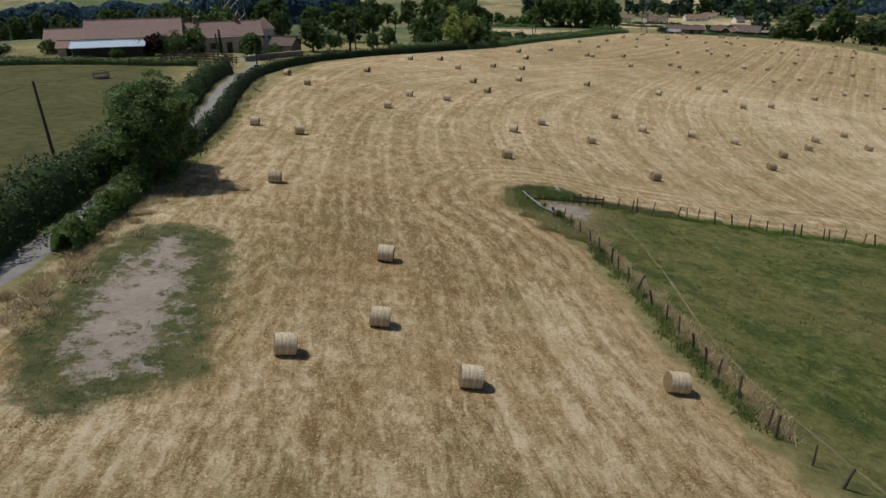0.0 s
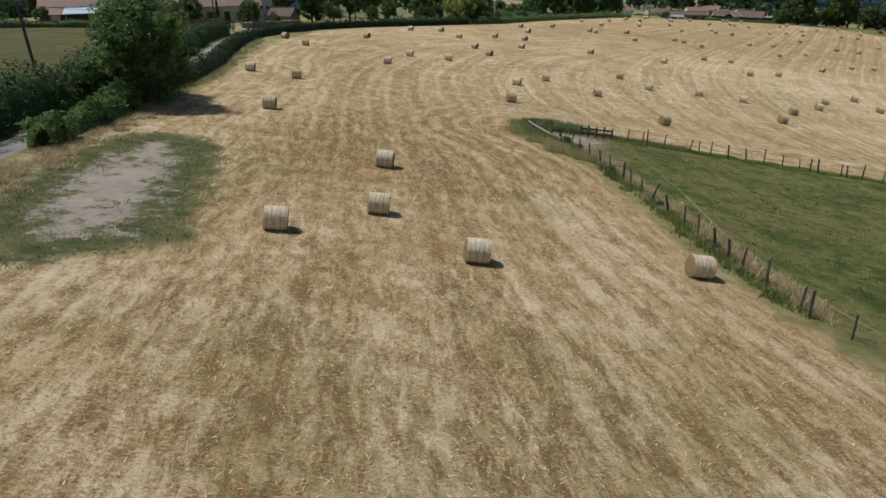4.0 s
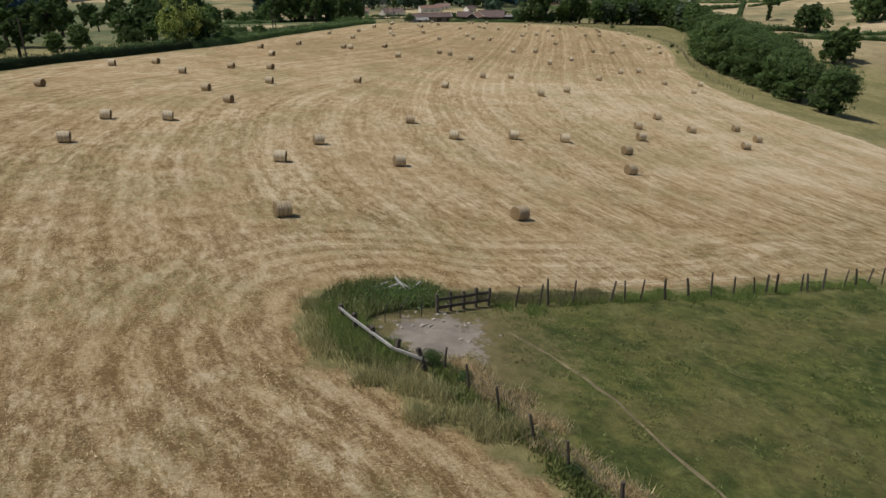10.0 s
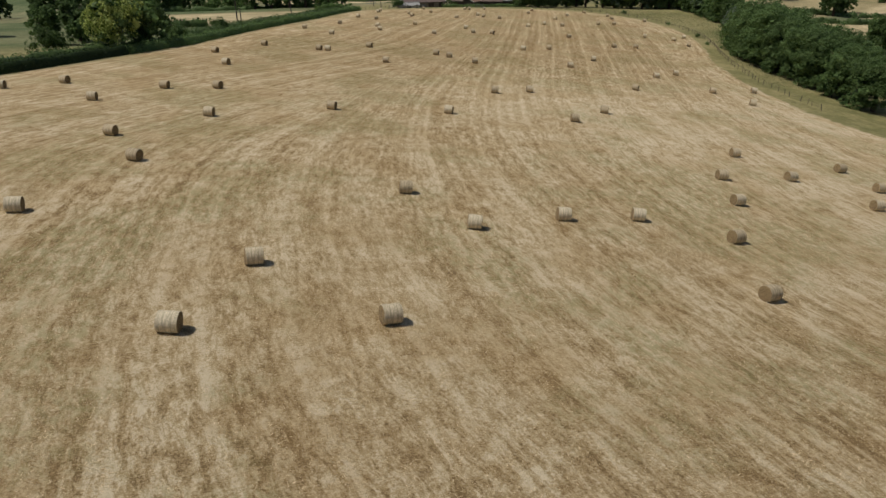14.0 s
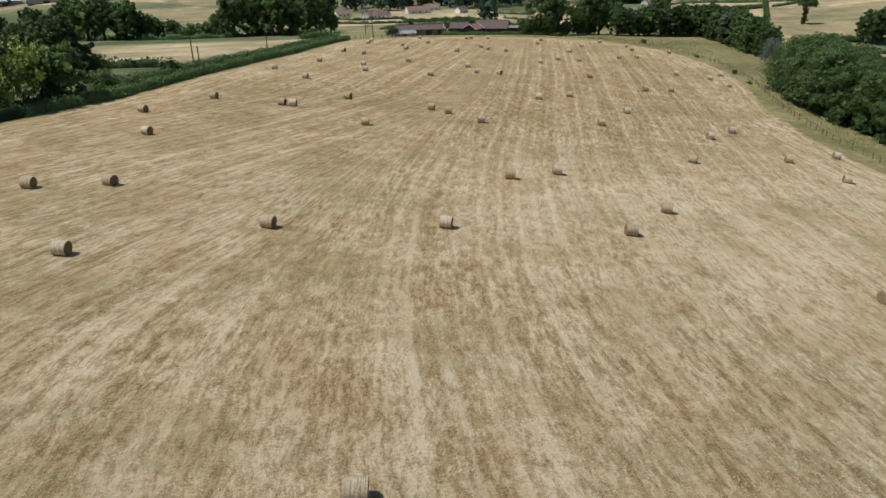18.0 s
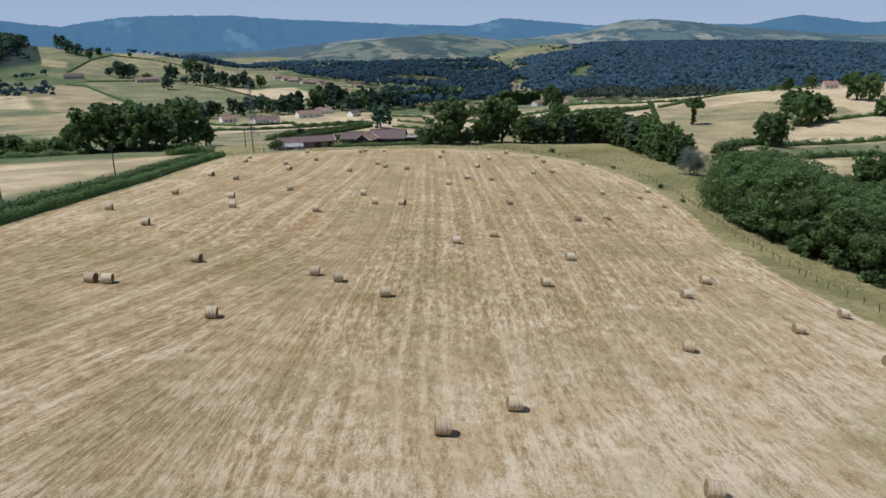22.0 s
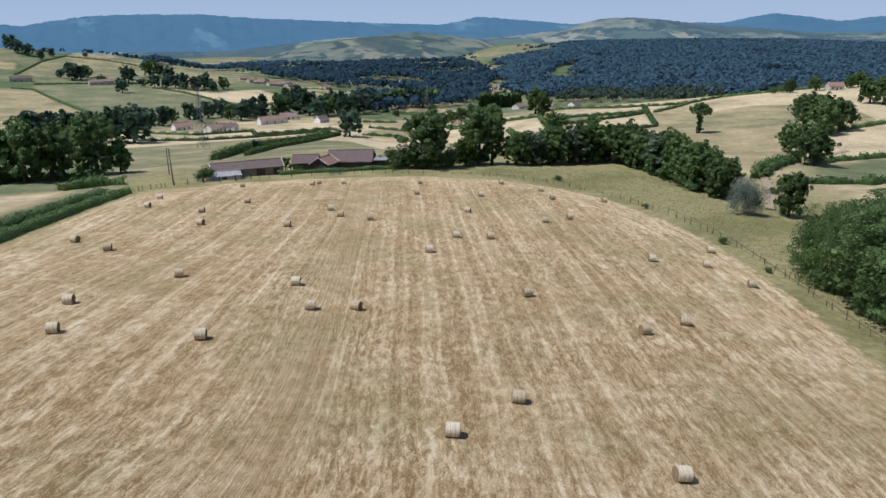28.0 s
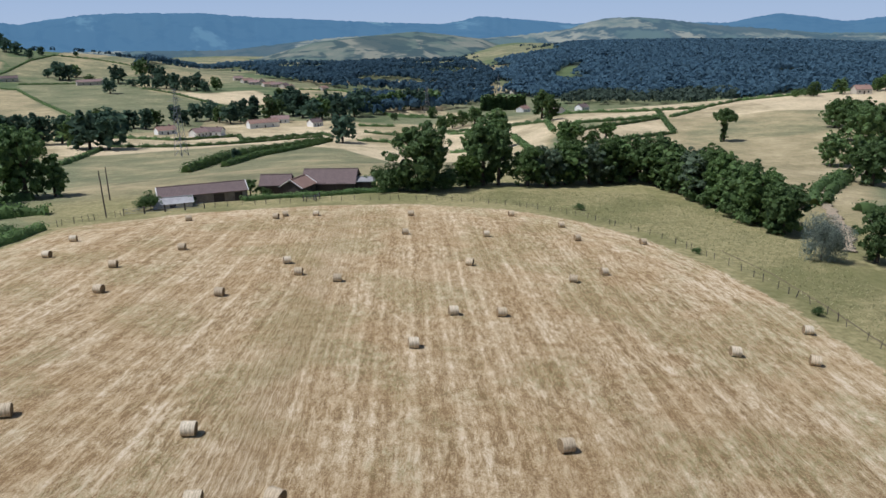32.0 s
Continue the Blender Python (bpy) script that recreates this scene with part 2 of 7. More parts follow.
    tone = n.maths("ADD", tone, n.maths("MULTIPLY", n.maths("SUBTRACT", n.ramp(wisp, 0.40, 0.62), 0.45), n.ramp(n.noise(0.07, at, 3.0), 0.35, 0.65, 0.30, 0.62)))
    tone = n.maths("ADD", tone, n.maths("MULTIPLY", n.maths("SUBTRACT", n.ramp(small_wisp, 0.42, 0.60), 0.45), 0.24))
    tone = n.maths("ADD", tone, n.maths("MULTIPLY", n.attr("paleness"), 0.34))
    straw = n.mix(n.ramp(tone, -0.10, 0.38), (0.205, 0.132, 0.060), (0.435, 0.313, 0.162))
    straw = n.mix(n.ramp(tone, 0.34, 1.0), straw, (0.700, 0.585, 0.405))
    straw = n.mix(n.ramp(n.noise(0.17, at, 6.0, 0.7), 0.42, 0.62, 0.0, 0.6), straw, n.mix(n.ramp(tone, 0.0, 0.8), (0.225, 0.136, 0.055), (0.470, 0.330, 0.165)))
    combed = n.mix(n.ramp(tone, -0.1, 0.9), (0.200, 0.125, 0.055), (0.460, 0.325, 0.160))
    straw = n.mix(n.maths("MULTIPLY", n.attr("margin"), n.ramp(wisp, 0.30, 0.50, 0.25, 0.65)), straw, combed)
    weeds = n.ramp(n.noise(0.075, at, 5.0, 0.62), 0.47, 0.60, 0.0, 0.75)
    weeds = n.maths("MULTIPLY", weeds, n.ramp(fine_noise, 0.4, 0.6))
    straw = n.mix(weeds, straw, n.mix(n.ramp(tone, 0.0, 0.8), (0.175, 0.146, 0.056), (0.330, 0.284, 0.130)))
    # green land: pasture with dry tufts
    tuft = n.noise(0.9, at, 6.0, 0.7)
    grass = n.mix(n.ramp(tuft, 0.35, 0.65), (0.062, 0.084, 0.020), (0.155, 0.162, 0.048))
    grass = n.mix(n.ramp(n.noise(0.11, at, 5.0, 0.65), 0.42, 0.62, 0.0, 0.7), grass, (0.190, 0.165, 0.065))
    grass = n.mix(n.ramp(n.noise(0.33, at, 5.0, 0.7), 0.48, 0.62, 0.0, 0.65), grass, (0.042, 0.070, 0.018))
    grass = n.mix(n.ramp(n.noise(0.5, at, 4.0, 0.7, "Fac", 1.0), 0.54, 0.66, 0.0, 0.6), grass, (0.200, 0.195, 0.080))
    grass = n.vary(grass, 0.5, n.noise(1.7, at, 6.0, 0.75))
    grass = n.vary(grass, 0.35, n.noise(4.0, at, 5.0, 0.7))
    dry = n.mix(n.ramp(tuft, 0.35, 0.65), (0.215, 0.192, 0.080), (0.365, 0.312, 0.152))
    dry = n.mix(n.ramp(n.noise(0.06, at, 5.0, 0.6), 0.45, 0.62, 0.0, 0.6), dry, (0.135, 0.138, 0.048))
    # the valley: fields of many sizes
    cell = n.add("TexVoronoi", feature="F1")
    cell.inputs["Scale"].default_value, cell.inputs["Randomness"].default_value = 0.0075, 0.85
    bent = n.add("VectorMath", operation="ADD")
    warp = n.add("VectorMath", operation="SCALE")
    n.put(warp.inputs[0], n.noise(0.004, at, 1.0, 0.5, "Color")), n.put(warp.inputs["Scale"], 60.0)
    n.put(bent.inputs[0], at), n.put(bent.inputs[1], warp.outputs[0])
    n.put(cell.inputs["Vector"], bent.outputs[0])
    pick = n.add("SeparateColor")
    n.put(pick.inputs[0], cell.outputs["Color"])
    dryness = n.maths("ADD", n.attr("tone"), n.maths("MULTIPLY", n.attr("wild"), n.maths("MULTIPLY", n.maths("SUBTRACT", pick.outputs[1], 0.5), 0.62)))
    dryness = n.maths("ADD", dryness, n.maths("MULTIPLY", n.maths("SUBTRACT", n.noise(0.03, at, 7.0, 0.70), 0.5), 1.1))
    far = n.mix(n.ramp(dryness, 0.05, 0.45), (0.095, 0.126, 0.052), (0.178, 0.178, 0.092))
    far = n.mix(n.ramp(dryness, 0.40, 0.75), far, (0.315, 0.258, 0.138))
    far = n.mix(n.ramp(dryness, 0.70, 1.05), far, (0.490, 0.395, 0.240))
    # dark ground colour under the woods, so no pale gaps show between crowns
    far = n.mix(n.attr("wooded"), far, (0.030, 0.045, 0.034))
    far = n.vary(far, 0.3, n.noise(0.03, at, 6.0, 0.65))
    far = n.vary(n.vary(far, 0.3, tuft), 0.3, n.noise(0.25, at, 6.0, 0.7))
    grazed = n.vary(n.mix(n.ramp(tuft, 0.35, 0.65), (0.070, 0.074, 0.026), (0.128, 0.118, 0.046)), 0.35, n.noise(0.14, at, 6.0, 0.7))
    grass = n.mix(n.attr("pasture"), grass, grazed)
    green = n.mix(n.attr("lush"), dry, grass)
    land = n.mix(n.attr("valley"), green, far)
    rag = n.maths("MULTIPLY", n.maths("SUBTRACT", n.noise(0.5, at, 5.0, 0.65), 0.5), 4.5)
    col = n.mix(n.ramp(n.maths("ADD", edge, rag), -0.4, 0.5), land, straw)
    # the worn green-edged patch, the bare pen in the paddock and the lane
    patch = n.maths("ADD", n.attr("patch"), rag)
    col = n.mix(n.ramp(patch, -0.8, 0.6), col, n.mix(n.ramp(tuft, 0.3, 0.7), (0.062, 0.078, 0.028), (0.175, 0.158, 0.070)))
    bare = n.maths("ADD", n.attr("patch"), n.maths("MULTIPLY", n.maths("SUBTRACT", n.noise(0.62, at, 7.0, 0.8), 0.5), 12.0))
    earth = n.vary(n.vary((0.370, 0.315, 0.265), 0.2, n.noise(3.0, at, 6.0)), 0.2, n.noise(0.4, at))
    col = n.mix(n.ramp(bare, 1.5, 2.9), col, earth)
    pen = n.maths("ADD", n.attr("pen"), n.maths("MULTIPLY", rag, 0.5))
    worn = n.vary((0.225, 0.180, 0.090), 0.45, n.noise(1.6, at, 6.0, 0.7))
    col = n.mix(n.maths("MULTIPLY", n.ramp(n.maths("ADD", pen, n.maths("MULTIPLY", n.maths("SUBTRACT", tuft, 0.5), 11.0)), -5.0, -0.5, 0.0, 0.8), n.attr("lush")), col, worn)
    pen = n.maths("ADD", pen, n.maths("MULTIPLY", n.maths("SUBTRACT", n.noise(0.9, at, 6.0, 0.75), 0.5), 6.0))
    col = n.mix(n.ramp(pen, -0.2, 0.5), col, n.vary(n.vary((0.330, 0.285, 0.240), 0.15, n.noise(2.2, at, 6.0)), 0.4, n.noise(0.8, at, 5.0)))
    lane = n.maths("ADD", n.attr("lane"), n.maths("MULTIPLY", rag, 0.12))
    col = n.mix(n.ramp(lane, -0.2, 0.2), col, n.vary((0.300, 0.290, 0.275), 0.2, n.noise(1.5, at, 6.0)))
    rough_height = n.maths("ADD", n.maths("MULTIPLY", clump, 1.0), n.maths("MULTIPLY", n.noise(5.0, at, 5.0, 0.7), 0.6))
    n.bump(n.maths("ADD", rough_height, n.maths("ADD", n.maths("MULTIPLY", fleck, 0.8), n.maths("MULTIPLY", grit, 0.8))), 0.8, 0.12)
    return n.done(col)


LAND = ground_material()
TRAIL_EARTH = plain("dry_trail", (0.190, 0.155, 0.088), 0.95, 1.4, 0.5, 0.5, 0.4)
TRODDEN = plain("trodden_earth", (0.150, 0.120, 0.062), 0.95, 3.0, 0.35, 0.7, 0.4)
DUST = plain("dusty_track", (0.34, 0.27, 0.18), 0.95, 3.0, 0.25, 0.7, 0.4)


def bale_side_material():
    n = Nodes("netted_straw", 0.85)
    at = n.at()
    x = n.add("SeparateXYZ")
    n.put(x.inputs[0], at)
    rings = n.noise(1.0, n.vec(n.maths("MULTIPLY", x.outputs[0], 24.0), n.maths("MULTIPLY", x.outputs[1], 1.2), n.maths("MULTIPLY", x.outputs[2], 1.2)), 4.0, 0.6)
    c = n.mix(n.ramp(rings, 0.25, 0.6), (0.250, 0.185, 0.105), (0.590, 0.480, 0.320))
    c = n.mix(n.ramp(n.add("ObjectInfo").outputs["Random"], 0.40, 0.90, 0.0, 0.55), c, n.mix(n.ramp(rings, 0.2, 0.7), (0.350, 0.305, 0.215), (0.600, 0.540, 0.410)))
    c = n.vary(c, 0.35, n.noise(5.0, at, 6.0, 0.75))
    c = n.vary(c, 0.16, n.add("ObjectInfo").outputs["Random"])
    c = n.vary(c, 0.5, n.noise(15.0, at, 4.0, 0.7))
    n.bump(n.maths("ADD", rings, n.noise(18.0, at, 4.0)), 0.55, 0.028)
    return n.done(c)


def bale_end_material():
    n = Nodes("rolled_straw", 0.95)
    at = n.at()
    x = n.add("SeparateXYZ")
    n.put(x.inputs[0], at)
    away = n.maths("POWER", n.maths("ADD", n.maths("POWER", x.outputs[1], 2.0), n.maths("POWER", x.outputs[2], 2.0)), 0.5)
    coil = n.maths("SINE", n.maths("ADD", n.maths("MULTIPLY", away, 70.0), n.maths("MULTIPLY", n.noise(3.0, at, 4.0), 9.0)))
    c = n.mix(n.ramp(coil, -1.0, 1.0), (0.150, 0.100, 0.050), (0.310, 0.225, 0.120))
    c = n.vary(c, 0.3, n.noise(7.0, at, 6.0, 0.7))
    n.bump(n.maths("ADD", coil, n.noise(20.0, at, 3.0)), 0.45, 0.025)
    return n.done(c)


BALE_SIDE, BALE_END = bale_side_material(), bale_end_material()


# ---- the land ----
QUART = (-8.166, -12.006, 0.642, -3.379, 9.653, -1.161, 0.481, 1.355, -0.658, -4.332, 0.31, -0.683, -0.092, -0.233, 0.75)
# centre x, y, height, half-length along, half-length across, turn of the long side
HILLS = [(160, 2050, 24, 400, 300, 0)]
WEST_HILL = (-190, 1500, 50, 185, 210, 0)  # wooded


def soft(v, a, b, s=6.0):
    return a + s * np.logaddexp(0, (v - a) / s) - s * np.logaddexp(0, (v - b) / s)


def step(v, a, b):
    k = np.clip((v - a) / (b - a), 0, 1)
    return k * k * (3 - 2 * k)


def hill_share(x, y):
    """How near to the top of the wooded western hill, from 0 to 1."""
    cx, cy, _, a, b, _ = WEST_HILL
    return np.exp(-0.5 * (((x - cx) / a) ** 2 + ((y - cy) / b) ** 2))


# heights of the valley along bearings from the field: bearing, then distance and height
BEARING_WEST = (0, ((180, -26), (300, -33), (400, -37), (560, -42), (700, -42), (930, -36), (1060, -28), (1250, -5), (1500, -36), (1900, -42), (2300, -44)))
BEARING_PYLON = (8, ((180, -24), (378, -39), (570, -48), (680, -44), (932, -37), (1060, -30), (1250, -7), (1500, -36), (1900, -42), (2300, -44)))
BEARING_VILLAGE = (15.5, ((180, -22), (378, -40), (560, -49), (640, -50), (760, -49), (850, -44), (1000, -37), (1150, -40), (1500, -45), (1900, -44), (2300, -42)))
BEARING_BARNS = (23.5, ((180, -20), (300, -33), (400, -42), (520, -47), (640, -49), (760, -51), (900, -48), (1050, -46), (1300, -45), (1700, -40), (2200, -50), (2600, -50)))
BEARING_TOWN = (28, ((180, -20), (300, -37), (427, -48), (640, -51), (800, -54), (1050, -50), (1400, -42), (1700, -38), (2200, -50), (2600, -50)))
BEARING_ALDERS = (32.5, ((180, -21), (300, -40), (427, -50), (520, -50), (640, -53), (800, -56), (1050, -53), (1400, -42), (1700, -38), (2200, -50), (2600, -50)))
BEARING_POPLARS = (36.5, ((180, -20), (250, -31), (400, -41), (520, -44), (750, -57), (900, -59), (1150, -44), (1400, -32), (1700, -16), (2200, 2), (2600, -20)))
BEARING_FOREST = (41.3, ((180, -20), (250, -27), (340, -31.5), (480, -32), (560, -42), (750, -57), (870, -60), (1100, -40), (1400, -21), (1700, -8), (2100, -10), (2600, -30)))
BEARING_LONE_TREE = (50, ((180, -20), (250, -28), (370, -35), (450, -34), (540, -33), (600, -37), (750, -57), (870, -58), (1100, -38), (1400, -20), (1700, -6), (2100, -10), (2600, -30)))
BEARING_TRACK = (57.5, ((180, -22), (250, -29), (300, -32), (400, -31), (560, -26), (640, -30), (760, -55), (870, -58), (1100, -38), (1400, -21), (1700, -9), (2600, -30)))
BEARING_EAST = (63, ((180, -24), (220, -26), (300, -31), (450, -28), (620, -22), (720, -30), (850, -55), (1100, -38), (1400, -24), (1700, -18), (2600, -30)))
HUB = (74, 184)


def blurred(a, width, axis):
    k = np.hanning(2 * width + 1)[1:-1] if width > 1 else np.ones(1)
    k = k / k.sum()
    pad = len(k) // 2
    return np.apply_along_axis(lambda row: np.convolve(np.pad(row, pad, "edge"), k, "valid"), axis, a)


def valley_table():
    """Heights on a grid of whole degrees and ten-metre rings, eased in both ways."""
    lines = (BEARING_WEST, BEARING_PYLON, BEARING_VILLAGE, BEARING_BARNS, BEARING_TOWN, BEARING_ALDERS, BEARING_POPLARS, BEARING_FOREST, BEARING_LONE_TREE, BEARING_TRACK, BEARING_EAST)
    rings, ways = np.arange(0, 4200, 10.0), np.arange(-30, 121, 1.0)
    cut = np.array([np.interp(rings, [p[0] for p in line], [p[1] for p in line]) for _, line in lines])
    grid = np.array([np.interp(ways, [q[0] for q in lines], cut[:, i]) for i in range(len(rings))]).T
    return blurred(blurred(grid, 4, 1), 4, 0)


VALLEY = valley_table()


def valley_floor(r, way):
    i, j = np.clip(way + 30, 0, 149.99), np.clip(r / 10, 0, 418.99)
    a, b = i.astype(int), j.astype(int)
    s, t = i - a, j - b
    return (VALLEY[a, b] * (1 - s) + VALLEY[a + 1, b] * s) * (1 - t) + (VALLEY[a, b + 1] * (1 - s) + VALLEY[a + 1, b + 1] * s) * t


def ground(x, y):
    """Height of the ground: the stubble field's long slope, easing into the valley and its low hills."""
    x, y = np.asarray(x, float), np.asarray(y, float)
    xc, yc = soft(x, -60, 212), soft(y, -15, 345)
    u, v = (xc - 60) / 100, (yc - 150) / 150
    near = sum(c * u**p * v**q for c, (p, q) in zip(QUART, ((0, 0), (1, 0), (0, 1), (2, 0), (1, 1), (0, 2), (3, 0), (2, 1), (1, 2), (0, 3), (4, 0), (3, 1), (2, 2), (1, 3), (0, 4))))
    near = near + 0.85 * np.exp(-0.5 * (((x - 4) / 17) ** 2 + ((y - 57) / 16) ** 2))
    r = np.hypot(x - 80, y - 190)
    far = -31 - 20 * step(r, 210, 600) - 11 * step(r, 600, 1100)
    far = far + 30 / (1 + np.exp((x + 20) / 55)) / (1 + np.exp((y - 270) / 50))
    for cx, cy, h, a, b, turn in HILLS:
        c, s = math.cos(math.radians(turn)), math.sin(math.radians(turn))
        p, q = (x - cx) * c + (y - cy) * s, (y - cy) * c - (x - cx) * s
        far = far + h * np.exp(-0.5 * ((p / a) ** 2 + (q / b) ** 2))
    way = np.degrees(np.arctan2(x - HUB[0], y - HUB[1]))
    k = step(way, -22, -4) * step(way, 125, 95)
    far = far * (1 - k) + valley_floor(np.hypot(x - HUB[0], y - HUB[1]), way) * k
    far = far + WEST_HILL[2] * hill_share(x, y)
    reach = np.hypot(x - xc, y - yc)
    w = step(reach, 8, 190) * (1 - k) + step(reach, 6, 105) * k
    return near * (1 - w) + far * w


def height(x, y):
    return float(ground(x, y))


FIELD = [(-17, -60), (-19.5, 12), (-21, 31), (-22, 47), (-21.7, 62), (-23.5, 80), (-26.3, 96), (-27.7, 120), (-25, 143), (-18, 160), (-6, 175), (7, 191), (17.7, 205.4),
         (31, 230), (56, 271), (76, 311), (85, 326), (106, 328.5), (130, 323), (148, 315), (162, 301), (167.5, 288), (169, 272), (166, 257), (160, 239), (150, 222), (141, 209),
         (131, 195), (119, 172), (112, 150), (112, 120), (104, 80), (95, 65.5), (43, 63.6), (28.5, 61.8), (22.4, 61.5), (15.4, 61.8), (12.8, 63.0), (11.4, 63.9), (9.4, 64.1), (7.6, 63.4), (6.2, 62.1), (5.5, 60.0), (5.2, 58), (5.6, 55.8), (7.6, 52.8), (9.2, 49.8), (10.3, 46.5), (11.2, 40.8), (12.0, 33.5), (13.5, 25.9), (16.0, 19), (24, -60)]
PADDOCK = [(6.6, 61.3), (6.2, 58.6), (7.4, 55.6), (9.4, 52.2), (10.9, 48.3), (12.3, 40.9), (13.3, 33.5), (15.1, 25.2), (17.4, 19), (26, -60), (230, -60), (112, 69), (95, 64), (43, 62), (28.5, 60.6), (15.6, 60.3), (12.6, 61.6), (11.2, 62.6), (9.4, 62.8), (7.8, 62.4)]
PATCH = [(-19.0, 44.1), (-14.7, 43.6), (-12.2, 35.7), (-10.3, 25.2), (-12.3, 22.8), (-14.9, 20.6), (-18.6, 26), (-20, 33), (-20.2, 38)]
PEN = [(8.9, 58.9), (10.2, 59.4), (11.8, 59.2), (12.8, 58.4), (13.0, 57.0), (11.6, 55.2), (10.3, 54.4), (9.0, 54.7), (8.4, 56.4)]
LANE = [(-19, -40), (-22.5, 15), (-23.4, 34), (-23.8, 44), (-25.0, 51), (-27.0, 68), (-29.3, 86), (-32.6, 104), (-34.4, 118), (-34.6, 130), (-36.2, 139), (-41, 146)]
TRAIL = [(14.0, 57.2), (14.6, 55.6), (15.3, 53.3), (15.6, 51), (15.6, 48.4), (15.7, 45.5), (15.6, 41), (15.5, 36.8), (16.0, 31), (17.4, 25.3), (20, 15)]
WHEELS = [(176, 262), (172, 250), (165, 237), (158, 226), (151, 216), (144, 205), (138, 195), (133, 185)]
VERGE = [(-18.6, 8), (-19.9, 20), (-20.6, 27), (-21.0, 38), (-21.5, 47), (-21.9, 54)]
FAR_TRACK = [(200, 254), (212, 261), (226, 272), (235, 280), (244, 285), (261, 293), (299, 309), (327, 316), (350, 320)]
# fields of the valley: dryness from fresh green to bleached stubble, and the outline
MEADOWS_HILL = [
    (0.84, [(1, 365), (37, 353), (72, 344), (66, 322), (46, 283), (24, 249), (11, 247)]),
    (0.70, [(47, 1127), (79, 1113), (99, 1095), (123, 850), (74, 827), (52, 841)]),
    (0.40, [(102, 1138), (187, 1136), (222, 1067), (241, 1012), (268, 910), (192, 815), (129, 847), (106, 1064)]),
    (0.52, [(87, 1228), (125, 1332), (159, 1386), (207, 1366), (251, 1324), (248, 1240), (197, 1192), (141, 1204)]),
    (1.00, [(247, 1011), (287, 1021), (338, 1041), (342, 969), (300, 900), (274, 929), (252, 979)]),
    (0.12, [(246, 1061), (302, 1080), (384, 1049), (367, 974), (342, 969), (338, 1041), (288, 1026)]),
    (0.55, [(393, 1034), (437, 1016), (447, 974), (408, 923), (396, 967)]),
    (0.08, [(58, 1183), (101, 1156), (99, 1109), (58, 1122)]),
]
MEADOWS_VILLAGE = [
    (0.45, [(52, 2232), (130, 2204), (98, 1327), (59, 1325)]),
    (0.80, [(59, 1325), (94, 1313), (89, 1264), (58, 1270)]),
    (0.95, [(226, 716), (286, 700), (260, 637), (203, 627), (209, 656)]),
    (0.90, [(104, 672), (144, 700), (176, 684), (169, 641), (201, 634), (196, 609), (163, 608), (128, 631)]),
    (0.75, [(290, 634), (316, 607), (280, 555), (265, 591)]),
    (0.85, [(390, 823), (478, 836), (418, 739), (372, 756)]),
    (0.25, [(355, 785), (383, 810), (369, 750), (383, 735), (331, 677), (325, 710)]),
]
MEADOWS_RIVER = [
    (0.95, [(342, 620), (384, 627), (365, 600), (346, 611)]),
    (0.95, [(391, 609), (374, 545), (362, 529), (369, 575)]),
    (1.00, [(339, 606), (350, 575), (292, 490), (303, 537)]),
    (1.00, [(359, 569), (358, 523), (330, 484), (280, 431), (276, 435), (312, 501)]),
    (1.00, [(370, 534), (419, 525), (448, 520), (423, 496), (344, 497)]),
    (1.00, [(334, 470), (412, 485), (377, 445), (318, 432), (296, 426)]),
    (0.05, [(725, 973), (873, 1097), (901, 1076), (770, 959)]),
]
MEADOWS_SLOPE = [
    (0.75, [(772, 1267), (876, 1361), (833, 1226), (745, 1130)]),
    (0.30, [(503, 852), (599, 913), (644, 888), (618, 856), (515, 816)]),
    (0.56, [(419, 457), (439, 424), (434, 394), (407, 382), (371, 395), (352, 412), (372, 435)]),
    (1.00, [(385, 352), (425, 349), (489, 334), (430, 288), (376, 300), (334, 305), (302, 305)]),
    (0.30, [(264, 283), (327, 301), (395, 290), (338, 264), (309, 264), (255, 259), (234, 268)]),
    (1.00, [(34, 1004), (38, 880), (0, 900), (-2, 1030)]),
    (1.00, [(-112, 1045), (-52, 978), (-47, 912), (-116, 988)]),
    (0.15, [(640, 640), (700, 600), (880, 697), (766, 768)]),
]
MEADOWS = MEADOWS_HILL + MEADOWS_VILLAGE + MEADOWS_RIVER + MEADOWS_SLOPE



def inside(poly, x, y):
    """Signed distance to a polygon's outline, positive within."""
    best, odd = np.full(x.shape, 1e9), np.zeros(x.shape, bool)
    for (ax, ay), (bx, by) in zip(poly, poly[1:] + poly[:1]):
        dx, dy = bx - ax, by - ay
        k = np.clip(((x - ax) * dx + (y - ay) * dy) / (dx * dx + dy * dy), 0, 1)
        best = np.minimum(best, np.hypot(x - ax - k * dx, y - ay - k * dy))
        if dy:
            odd ^= ((ay > y) != (by > y)) & (x < ax + (y - ay) * dx / dy)
    return np.where(odd, best, -best)


def beside(line, x, y):
    best = np.full(x.shape, 1e9)
    for (ax, ay), (bx, by) in zip(line, line[1:]):
        dx, dy = bx - ax, by - ay
        k = np.clip(((x - ax) * dx + (y - ay) * dy) / (dx * dx + dy * dy), 0, 1)
        best = np.minimum(best, np.hypot(x - ax - k * dx, y - ay - k * dy))
    return best


